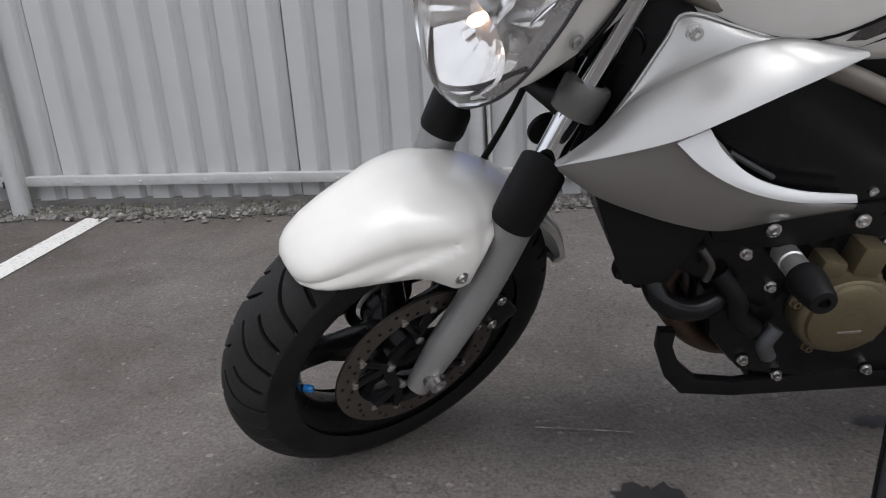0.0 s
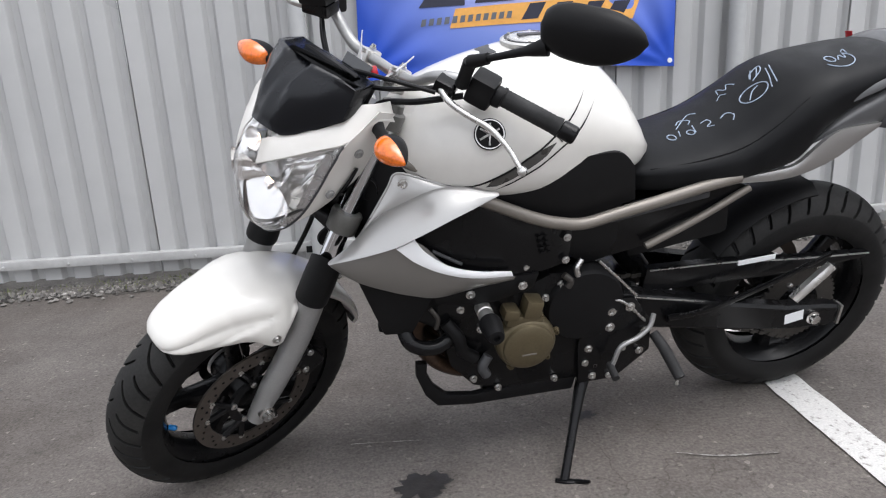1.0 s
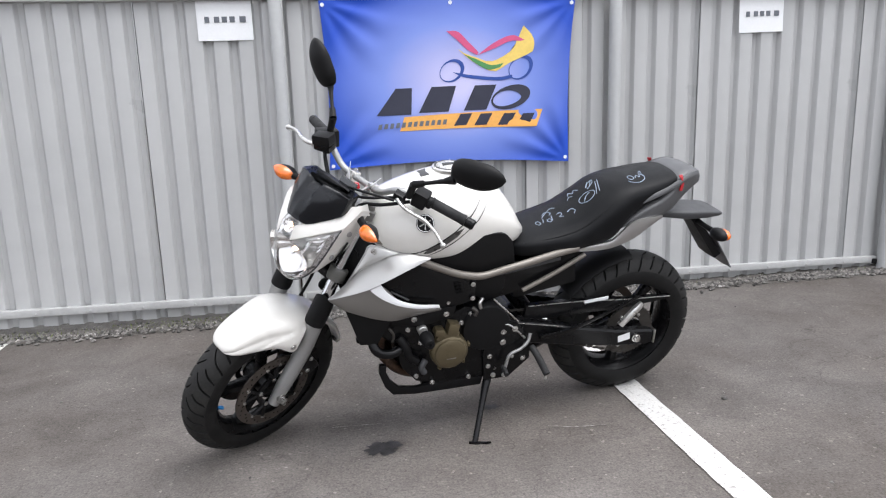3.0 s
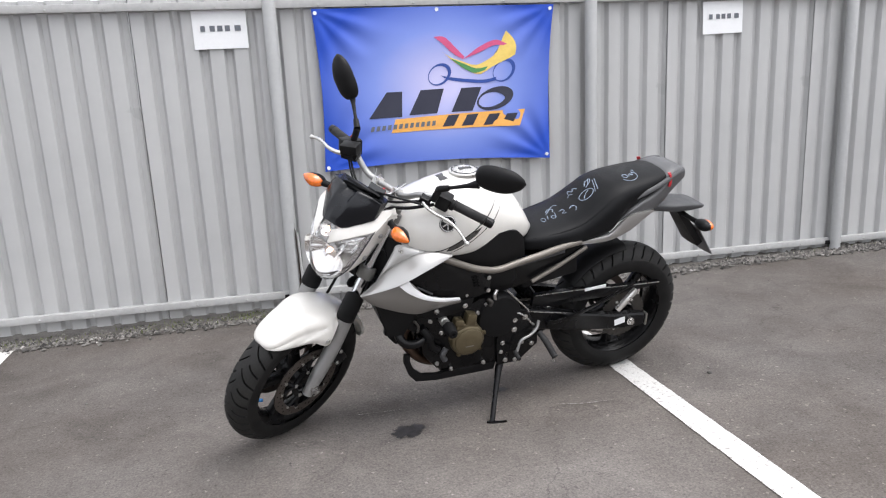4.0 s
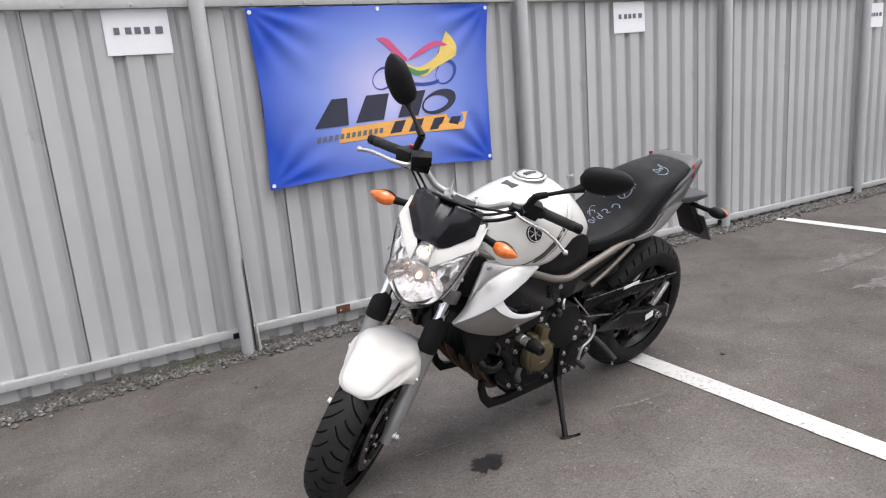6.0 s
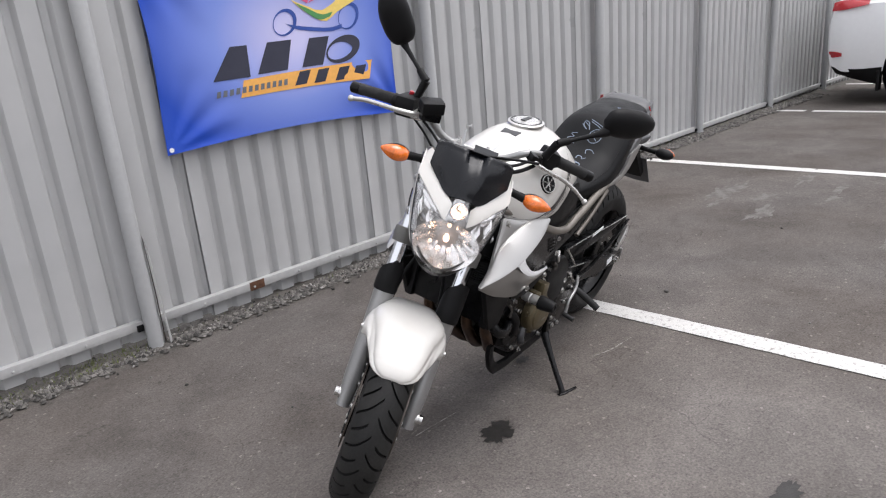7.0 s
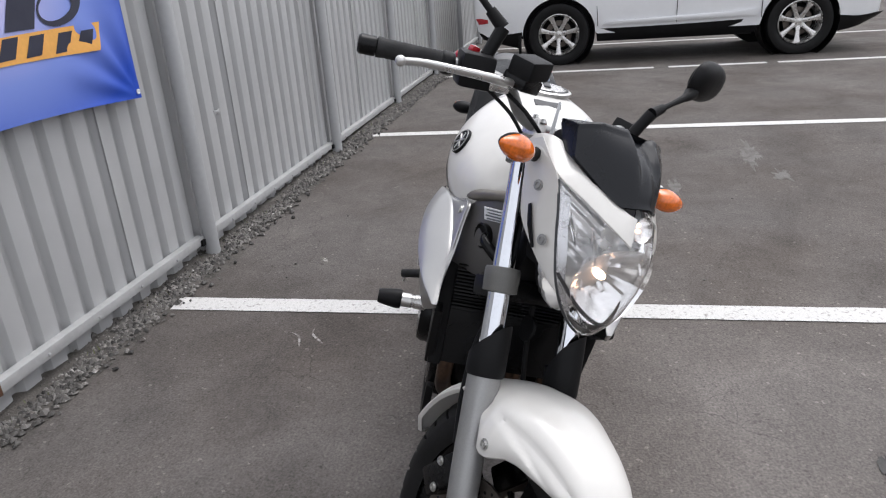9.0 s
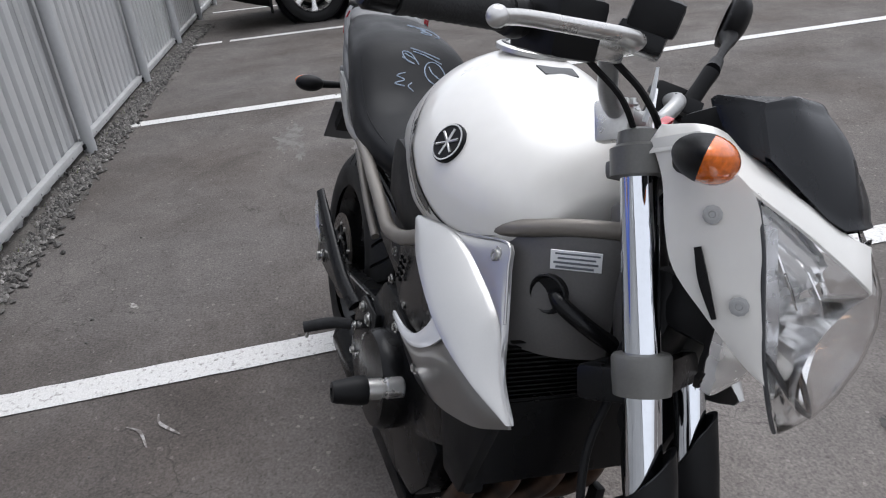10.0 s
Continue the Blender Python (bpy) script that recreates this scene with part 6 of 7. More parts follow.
TAIL = [(0.120, 0.800, 0.128, 0.795, 0.780), (0.090, 0.836, 0.140, 0.822, 0.800), (0.030, 0.872, 0.138, 0.848, 0.803), (-0.030, 0.894, 0.130, 0.864, 0.806), (-0.075, 0.925, 0.122, 0.886, 0.818), (-0.105, 0.968, 0.114, 0.912, 0.838), (-0.150, 0.982, 0.102, 0.932, 0.880), (-0.190, 0.978, 0.088, 0.938, 0.905), (-0.212, 0.966, 0.076, 0.938, 0.916)]
bm = bmesh.new()
skin(bm, [section(x, *[sum(q) / 3 for q in zip(*[lerp_rows(TAIL, x + d) for d in (-0.008, 0, 0.008)])], n=18, top=3.2, wb=0.75) for x in (0.12 - 0.332 * i / 40 for i in range(41))])
tail = part("tail_cowl", bm, TAIL_GREY, bike, "dark grey tail cowl", smooth=50)
for s in (-1, 1):
    bm = panel(bmesh.new(), [(-0.098, s * 0.110, 0.968), (-0.110, s * 0.115, 0.945), (-0.104, s * 0.119, 0.912)], [(-0.114, s * 0.107, 0.968), (-0.124, s * 0.112, 0.940), (-0.118, s * 0.116, 0.908)], 0.002, 0.004, 10, 4, out=(0, s, 0))
    part("tail_lamp_side", bm, RED, tail, "red tail lamp strip")
    bm = panel(bmesh.new(), [(0.290, s * 0.142, 0.734), (0.22, s * 0.146, 0.742), (0.165, s * 0.148, 0.752), (0.128, s * 0.147, 0.782), (0.085, s * 0.145, 0.816), (0.035, s * 0.142, 0.826), (-0.042, s * 0.132, 0.824)],
               [(0.290, s * 0.142, 0.720), (0.22, s * 0.145, 0.718), (0.165, s * 0.146, 0.722), (0.110, s * 0.144, 0.735), (0.060, s * 0.141, 0.755), (0.010, s * 0.137, 0.787), (-0.042, s * 0.130, 0.816)], 0.005, 0.01, 26, 7, out=(0, s, 0))
    part("side_cover", bm, SILVER, bike, "silver side cover under the seat")
    bm = panel(bmesh.new(), [(0.050, s * 0.132, 0.900), (0.0, s * 0.128, 0.916), (-0.050, s * 0.121, 0.931), (-0.10, s * 0.112, 0.950), (-0.15, s * 0.100, 0.968), (-0.195, s * 0.086, 0.974)],
               [(0.052, s * 0.138, 0.882), (0.0, s * 0.135, 0.898), (-0.050, s * 0.128, 0.912), (-0.10, s * 0.119, 0.930), (-0.15, s * 0.107, 0.949), (-0.198, s * 0.092, 0.958)], 0.003, 0.008, 26, 6, out=(0, s, 0.4))
    part("tail_side", bm, TAIL_GREY, tail, "mid grey side of the tail cowl")
    # indicator at the tail
    st = part("rear_indicator", tube(bmesh.new(), [(-0.27, s * 0.03, 0.742), (-0.275, s * 0.09, 0.738), (-0.280, s * 0.135, 0.736)], [0.012, 0.010, 0.012], 12, 12), BLACK_MATT, bike, "black rear indicator with an amber lens")
    bm = bmesh.new()
    bmesh.ops.create_uvsphere(bm, u_segments=18, v_segments=12, radius=1.0, matrix=Matrix.Translation((-0.278, s * 0.165, 0.737)) @ Matrix.Diagonal((0.028, 0.042, 0.024, 1)))
    part("indicator_body", bm, BLACK_MATT, st)
    bm = bmesh.new()
    bmesh.ops.create_uvsphere(bm, u_segments=18, v_segments=12, radius=1.0, matrix=Matrix.Translation((-0.291, s * 0.168, 0.737)) @ Matrix.Diagonal((0.026, 0.038, 0.0215, 1)))
    part("indicator_lens", bm, AMBER, st)
bm = box(bmesh.new(), (-0.209, 0, 0.940), (0.012, 0.13, 0.036))
part("tail_lamp", bm, RED, tail, "red tail lamp", bevel=0.005)
bm = bmesh.new()
skin(bm, [section(x, zt, w, (zt + zb) / 2, zb, n=10, top=4, low=4, wb=0.9) for x, zt, zb, w in ((-0.02, 0.822, 0.795, 0.06), (-0.09, 0.815, 0.786, 0.070), (-0.20, 0.803, 0.768, 0.074), (-0.29, 0.795, 0.764, 0.071), (-0.345, 0.786, 0.766, 0.066), (-0.365, 0.777, 0.767, 0.055))])
rg = part("rear_mudguard", bm, GREY_PLASTIC, bike, "dark grey rear mudguard")
bm = panel(bmesh.new(), [(-0.245, -0.040, 0.745), (-0.245, 0.0, 0.75), (-0.245, 0.040, 0.745)], [(-0.372, -0.055, 0.575), (-0.372, 0, 0.572), (-0.372, 0.055, 0.575)], 0.004, 0.03, 8, 6, out=(0.8, 0, -0.6))
part("plate_bracket", bm, BLACK_MATT, rg, "black plate bracket")
bm = panel(bmesh.new(), [(-0.345, -0.070, 0.672), (-0.345, 0, 0.672), (-0.345, 0.070, 0.672)], [(-0.440, -0.078, 0.535), (-0.442, 0, 0.528), (-0.440, 0.078, 0.535)], 0.002, 0.004, 8, 6, out=(0.8, 0, -0.6))
part("mud_flap", bm, TAIL_GREY, rg, "grey plastic plate holder")

# ---- frame, wings, covers
for s in (-1, 1):
    bm = tube(bmesh.new(), [(1.04, s * 0.105, 0.800), (0.96, s * 0.150, 0.790), (0.882, s * 0.174, 0.764), (0.780, s * 0.181, 0.717), (0.722, s * 0.181, 0.698), (0.668, s * 0.179, 0.690), (0.587, s * 0.171, 0.700), (0.489, s * 0.162, 0.713), (0.390, s * 0.153, 0.728), (0.300, s * 0.146, 0.738)], 0.0132, 70, 14)
    part("frame_tube", bm, BRONZE_TUBE, bike, "champagne-silver frame tube")
    bm = tube(bmesh.new(), [(0.505, s * 0.150, 0.596), (0.39, s * 0.147, 0.645), (0.265, s * 0.140, 0.706)], 0.0088, 24, 12)
    part("subframe_tube", bm, BRONZE_TUBE, bike, "champagne-silver subframe tube")
    bm = plate(bmesh.new(), [(0.70, 0.690), (0.60, 0.690), (0.30, 0.722), (0.26, 0.706), (0.40, 0.640), (0.50, 0.588), (0.64, 0.560), (0.70, 0.60)], s * 0.118, s * 0.134)
    inner_panel = part("frame_cover", bm, BLACK, bike, "black cover inside the frame", bevel=0.004)
    bm = plate(bmesh.new(), [(0.62, 0.672), (0.36, 0.706), (0.36, 0.693), (0.62, 0.655)], s * 0.136, s * 0.139)
    part("cover_ridge", bm, GREY_PLASTIC, inner_panel, bevel=0.001)
    # wing beside the tank: a recessed tab and a full blade that stands proud of it
    crease = [(1.201, s * 0.175, 0.667), (1.152, s * 0.171, 0.702), (1.110, s * 0.163, 0.741), (1.075, s * 0.163, 0.762), (1.035, s * 0.166, 0.780), (0.985, s * 0.172, 0.800), (0.935, s * 0.181, 0.805), (0.862, s * 0.196, 0.791)]
    under = [(1.200, s * 0.178, 0.667), (1.140, s * 0.206, 0.690), (1.072, s * 0.222, 0.712), (1.02, s * 0.227, 0.735), (0.965, s * 0.225, 0.758), (0.92, s * 0.217, 0.772), (0.862, s * 0.200, 0.787)]
    bm = panel(bmesh.new(), crease, under, 0.006, 0.006, 40, 14, out=(0, s, 0.10))
    wing = part("side_wing", bm, SILVER, bike, "silver side wing beside the tank")
    rim = [(1.197, s * 0.1711, 0.671), (1.152, s * 0.1664, 0.698), (1.11, s * 0.1533, 0.748), (1.072, s * 0.1431, 0.803), (1.050, s * 0.1384, 0.830), (0.985, s * 0.1552, 0.812), (0.90, s * 0.1795, 0.786)]
    sunk = [(x, y - s * 0.003, z) for x, y, z in crease[:-1]] + [(0.90, s * 0.1777, 0.781)]
    part("wing_tab", panel(bmesh.new(), rim, sunk, 0.002, 0.004, 34, 8, out=(0, s, 0.10)), SILVER, wing, "flat silver tab of the wing")
    part("tab_rim", tube(bmesh.new(), [(x, y + s * 0.002, z) for x, y, z in rim[2:]], 0.0022, 40, 8), SILVER, wing)
    bolt(wing, (1.040, s * 0.1480, 0.809), (0, s, 0.2), 0.008, 0.006)
    bm = panel(bmesh.new(), [(1.199, s * 0.1740, 0.666), (1.144, s * 0.1980, 0.688), (1.072, s * 0.2080, 0.710), (1.024, s * 0.2060, 0.706), (0.968, s * 0.2030, 0.645), (0.90, s * 0.2000, 0.608), (0.822, s * 0.1960, 0.592)],
               [(1.196, s * 0.1710, 0.657), (1.150, s * 0.1880, 0.626), (1.09, s * 0.1930, 0.598), (1.04, s * 0.1930, 0.578), (0.985, s * 0.1901, 0.563), (0.91, s * 0.1901, 0.573), (0.822, s * 0.1901, 0.582)], 0.010, 0.004, 34, 9, out=(0, s, 0))
    low = part("lower_wing", bm, DARK_SILVER, bike, "grey metallic lower wing")
    bm = panel(bmesh.new(), [(1.034, s * 0.2185, 0.722), (1.012, s * 0.2185, 0.690), (0.968, s * 0.2165, 0.652), (0.908, s * 0.2125, 0.627), (0.832, s * 0.2045, 0.611)],
               [(1.070, s * 0.2185, 0.707), (1.034, s * 0.2205, 0.672), (0.978, s * 0.2190, 0.637), (0.91, s * 0.2135, 0.613), (0.828, s * 0.2035, 0.600)], 0.002, 0.004, 26, 5, out=(0, s, 0))
    part("white_stripe", bm, CAR_WHITE, low, "white stripe on the lower wing")
    bm = panel(bmesh.new(), [(1.035, s * 0.1833, 0.725), (0.965, s * 0.1833, 0.750), (0.880, s * 0.1758, 0.768), (0.80, s * 0.1664, 0.722), (0.74, s * 0.1608, 0.700), (0.685, s * 0.1552, 0.690)],
               [(1.020, s * 0.1777, 0.660), (0.968, s * 0.1795, 0.628), (0.90, s * 0.1777, 0.604), (0.82, s * 0.1720, 0.584), (0.75, s * 0.1646, 0.578), (0.688, s * 0.1571, 0.590)], 0.006, 0.02, 26, 8, out=(0, s, 0))
    cover = part("side_panel", bm, BLACK, bike, "black side panel with bolts")
    for x, z in ((0.79, 0.596), (0.700, 0.655), (0.70, 0.60)):
        bolt(cover, (x, s * 0.1683, z), (0, s, 0), 0.006, 0.006)
    bm = tube(bmesh.new(), [(0.995, s * 0.1907, 0.676), (0.955, s * 0.1907, 0.650), (0.935, s * 0.1898, 0.637)], 0.004, 12, 8)
    part("panel_rib", bm, GREY_PLASTIC, cover)
    for i in range(4):
        for j in range(2):
            part("vent_slot", box(bmesh.new(), (0.765 - 0.014 * j - 0.003 * i, s * 0.1739, 0.668 - 0.013 * i), (0.008, 0.006, 0.006)), BLACK, cover, bevel=0.001)
    # black lower cover over the engine head
    bm = panel(bmesh.new(), [(1.00, s * 0.176, 0.575), (0.94, s * 0.180, 0.575), (0.86, s * 0.178, 0.580), (0.76, s * 0.172, 0.578)], [(0.985, s * 0.170, 0.535), (0.93, s * 0.172, 0.522), (0.86, s * 0.172, 0.520), (0.77, s * 0.168, 0.540)], 0.006, 0.02, 18, 6, out=(0, s, 0))
    hc = part("head_cover", bm, BLACK_MATT, bike, "black engine head cover")
    for x, z in ((0.915, 0.555), (0.80, 0.560)):
        bolt(hc, (x, s * 0.184, z), (0, s, 0), 0.007, 0.006)
    # radiator shroud
    bm = plate(bmesh.new(), [(1.150, 0.625), (1.142, 0.600), (1.100, 0.470), (1.040, 0.464), (0.985, 0.560), (1.05, 0.600)], s * 0.150, s * 0.168)
    part("radiator_shroud", bm, BLACK_MATT, bike, "black radiator shroud", bevel=0.004)
    # steering head side plate
    bm = panel(bmesh.new(), [(1.140, s * 0.030, 0.872), (1.090, s * 0.085, 0.862), (1.02, s * 0.128, 0.836)], [(1.155, s * 0.030, 0.715), (1.120, s * 0.095, 0.705), (1.07, s * 0.150, 0.705)], 0.010, 0.02, 14, 8, out=(0.5, s * 0.86, 0))
    hp = part("head_plate", bm, HEAD_PLATE if s < 0 else BLACK_MATT, bike, "dark grey steering head plate" if s < 0 else "black steering head cover")
    part("frame_beam", tube(bmesh.new(), [(0.985, s * 0.142, 0.822), (1.045, s * 0.116, 0.850), (1.095, s * 0.076, 0.872), (1.130, s * 0.030, 0.882)], 0.0115, 20, 14), BRONZE_TUBE, hp, "champagne-silver frame beam")
    part("plate_opening", lathe(bmesh.new(), [(0.024, -0.012), (0.026, 0.0), (0.024, 0.0012), (0.020, -0.004)], axis_to((1.108, s * 0.1045, 0.788), (0.5, s * 0.86, 0)), 20), BLACK, hp)
    part("plate_hose", tube(bmesh.new(), [(1.098, s * 0.088, 0.790), (1.128, s * 0.096, 0.786), (1.158, s * 0.070, 0.768), (1.172, s * 0.035, 0.748)], 0.0105, 18, 10), BLACK, hp)
    if s < 0:
        bm = box(bmesh.new(), (1.118, -0.0815, 0.838), (0.002, 0.062, 0.026), Matrix.Rotation(radians(11), 4, "X") @ Matrix.Rotation(radians(-35), 4, "Z"))
        lab = part("maker_label", bm, PAPER, hp, "small white label with grey print")
        for i in range(4):
            bm = box(bmesh.new(), (1.1192, -0.082, 0.847 - 0.006 * i), (0.002, 0.054 - 0.008 * (i % 2), 0.0022), Matrix.Rotation(radians(11), 4, "X") @ Matrix.Rotation(radians(-35), 4, "Z"))
            part("print_bar", bm, INK, lab)
bm = lathe(bmesh.new(), [(0.030, 0.50), (0.034, 0.505), (0.034, 0.69), (0.030, 0.695)], axis_to(fork(0, 0, -0.038), HEAD_AXIS), 24)
part("steering_head", bm, HEAD_PLATE, bike)
bm = bmesh.new()
box(bm, (1.055, 0, 0.60), (0.03, 0.29, 0.26), Matrix.Rotation(radians(-14), 4, "Y"))
rad = part("radiator", bm, BLACK, bike, "black finned radiator", bevel=0.006)
for i in range(26):
    z = 0.485 + 0.0092 * i
    x = 1.0735 - (z - 0.60) * 0.25 * -1
    part("radiator_fin", box(bmesh.new(), (x - 0.0022, 0, z), (0.006, 0.27, 0.0016)), BLACK, rad, smooth=0)
for s in (-1, 1):
    part("radiator_tank", box(bmesh.new(), (1.058, s * 0.148, 0.60), (0.045, 0.03, 0.27), Matrix.Rotation(radians(-14), 4, "Y")), BLACK_MATT, rad, bevel=0.008)
bm = tube(bmesh.new(), [(1.06, 0.13, 0.49), (1.045, 0.17, 0.44), (0.99, 0.17, 0.42), (0.93, 0.15, 0.44)], 0.017, 24, 12)
part("coolant_hose", bm, BLACK, bike)

# ---- engine
bm = box(bmesh.new(), (0.925, 0, 0.505), (0.20, 0.31, 0.15), Matrix.Rotation(radians(-32), 4, "Y"))
part("cylinder_block", bm, BLACK, bike, "black cylinder block", bevel=0.014)
bm = box(bmesh.new(), (0.90, 0, 0.60), (0.18, 0.30, 0.12), Matrix.Rotation(radians(-32), 4, "Y"))
part("head", bm, BLACK_MATT, bike, bevel=0.014)
bm = plate(bmesh.new(), [(0.975, 0.43), (0.955, 0.34), (0.90, 0.270), (0.80, 0.245), (0.64, 0.240), (0.560, 0.275), (0.530, 0.36), (0.535, 0.47), (0.60, 0.545), (0.72, 0.560), (0.86, 0.500)], -0.152, 0.152)
engine = part("engine_case", bm, BLACK, bike, "black engine case", bevel=0.018)
AC = Vector((0.783, 0.150, 0.400))
bm = lathe(bmesh.new(), [(0.069, 0.0), (0.070, 0.02), (0.067, 0.034), (0.062, 0.040), (0.059, 0.041), (0.057, 0.047), (0.050, 0.051), (0.025, 0.053)], axis_to(AC, (0, 1, 0)), 44)
ac = part("alternator_cover", bm, ENGINE_BRONZE, engine, "bronze round alternator cover")
part("cover_bar", box(bmesh.new(), (0.783, 0.2035, 0.385), (0.034, 0.002, 0.004)), BRONZE_TUBE, ac, bevel=0.0006)
for a in (0.3, 1.2, 2.0, 2.9, 3.9, 5.2):
    bolt(engine, AC + Vector((0.073 * math.cos(a), 0.02, 0.073 * math.sin(a))), (0, 1, 0), 0.006, 0.012, ENGINE_BRONZE)
for c, sz in (((0.822, 0.166, 0.486), (0.036, 0.05, 0.026)), ((0.772, 0.168, 0.492), (0.040, 0.045, 0.046)), ((0.79, 0.165, 0.462), (0.085, 0.045, 0.030))):
    part("bronze_lug", box(bmesh.new(), c, sz, Matrix.Rotation(radians(-12), 4, "Y")), ENGINE_BRONZE, engine, "bronze engine boss", bevel=0.007)
bm = lathe(bmesh.new(), [(0.094, -0.03), (0.094, 0.008), (0.088, 0.018), (0.060, 0.022), (0.02, 0.023)], axis_to((0.640, 0.148, 0.465), (0, 1, 0)), 32)
part("sprocket_cover", bm, BLACK_MATT, engine, "black sprocket cover")
bm = lathe(bmesh.new(), [(0.095, -0.01), (0.095, 0.03), (0.088, 0.042), (0.03, 0.048)], axis_to((0.72, -0.150, 0.40), (0, -1, 0)), 40)
part("clutch_cover", bm, BLACK, engine, "black clutch cover")
for x, z in ((0.93, 0.50), (0.885, 0.44), (0.70, 0.53), (0.735, 0.50), (0.655, 0.535), (0.90, 0.30), (0.70, 0.262), (0.84, 0.262), (0.60, 0.285)):
    bolt(engine, (x, 0.154, z), (0, 1, 0), 0.006, 0.010)
# small pipes and fittings beside the cylinder
for pts, r, mt in (([(0.965, 0.16, 0.475), (0.94, 0.175, 0.44), (0.93, 0.172, 0.40), (0.90, 0.165, 0.37)], 0.015, BLACK_MATT), ([(1.00, 0.172, 0.525), (0.985, 0.178, 0.50), (0.99, 0.178, 0.475)], 0.005, CHAIN),
                   ([(0.70, 0.165, 0.56), (0.685, 0.17, 0.545), (0.69, 0.17, 0.53)], 0.008, CHAIN), ([(0.66, 0.16, 0.59), (0.672, 0.168, 0.575), (0.668, 0.168, 0.555)], 0.007, STEEL),
                   ([(0.626, 0.178, 0.592), (0.576, 0.180, 0.540), (0.525, 0.178, 0.486)], 0.0035, STEEL), ([(0.87, 0.172, 0.375), (0.885, 0.178, 0.35), (0.875, 0.178, 0.325)], 0.012, GREY_PLASTIC)):
    part("fitting", tube(bmesh.new(), pts, r, 20, 10), mt, engine)
bm = box(bmesh.new(), (0.765, 0, 0.262), (0.22, 0.27, 0.075))
part("oil_pan", bm, BLACK, engine, bevel=0.02)
for i, y in enumerate((-0.115, -0.04, 0.04, 0.115)):
    bm = tube(bmesh.new(), [(0.985, y, 0.475), (1.020, y, 0.455), (1.022, y, 0.405), (0.985, y * 0.95, 0.340), (0.935, y * 0.75, 0.285), (0.87, y * 0.5, 0.245), (0.78, y * 0.3, 0.225), (0.66, 0, 0.225)], 0.019, 50, 14)
    part("exhaust_header", bm, PIPE, bike, "heat-browned exhaust header")
bm = tube(bmesh.new(), [(0.68, 0, 0.215), (0.58, -0.03, 0.21), (0.45, -0.08, 0.22), (0.30, -0.11, 0.24)], [0.05, 0.07, 0.075, 0.06], 24, 18)
part("silencer", bm, BLACK, bike, "black underslung silencer")
for s in (-1, 1):
    bm = plate(bmesh.new(), [(1.032, 0.362), (1.033, 0.325), (1.014, 0.266), (0.985, 0.228), (0.900, 0.215), (0.648, 0.212), (0.640, 0.250), (0.80, 0.252), (0.900, 0.244), (0.962, 0.256), (0.994, 0.292), (1.008, 0.330), (1.006, 0.358)], s * 0.132, s * 0.150)
    part("belly_guard", bm, BLACK_MATT, bike, "black guard under the engine", bevel=0.004)
    # crash bobbin
    B0 = Vector((0.884 if s > 0 else 0.872, s * (0.160 if s > 0 else 0.182), 0.506 if s > 0 else 0.488))
    bm = lathe(bmesh.new(), [(0.013, 0), (0.0175, 0.004), (0.0175, 0.030), (0.0155, 0.032), (0.0155, 0.036), (0.0175, 0.038), (0.0175, 0.062)], axis_to(B0, (0, s, 0)), 24)
    bob = part("crash_bobbin", bm, ALLOY, bike, "crash bobbin with a black cone on a silver collar")
    bm = lathe(bmesh.new(), [(0.0175, 0.062), (0.0235, 0.064), (0.0245, 0.072), (0.0240, 0.080), (0.0185, 0.114), (0.0165, 0.120), (0.008, 0.121), (0.007, 0.114)], axis_to(B0, (0, s, 0)), 24)
    part("bobbin_cone", bm, BLACK_MATT, bob, "black plastic cone")

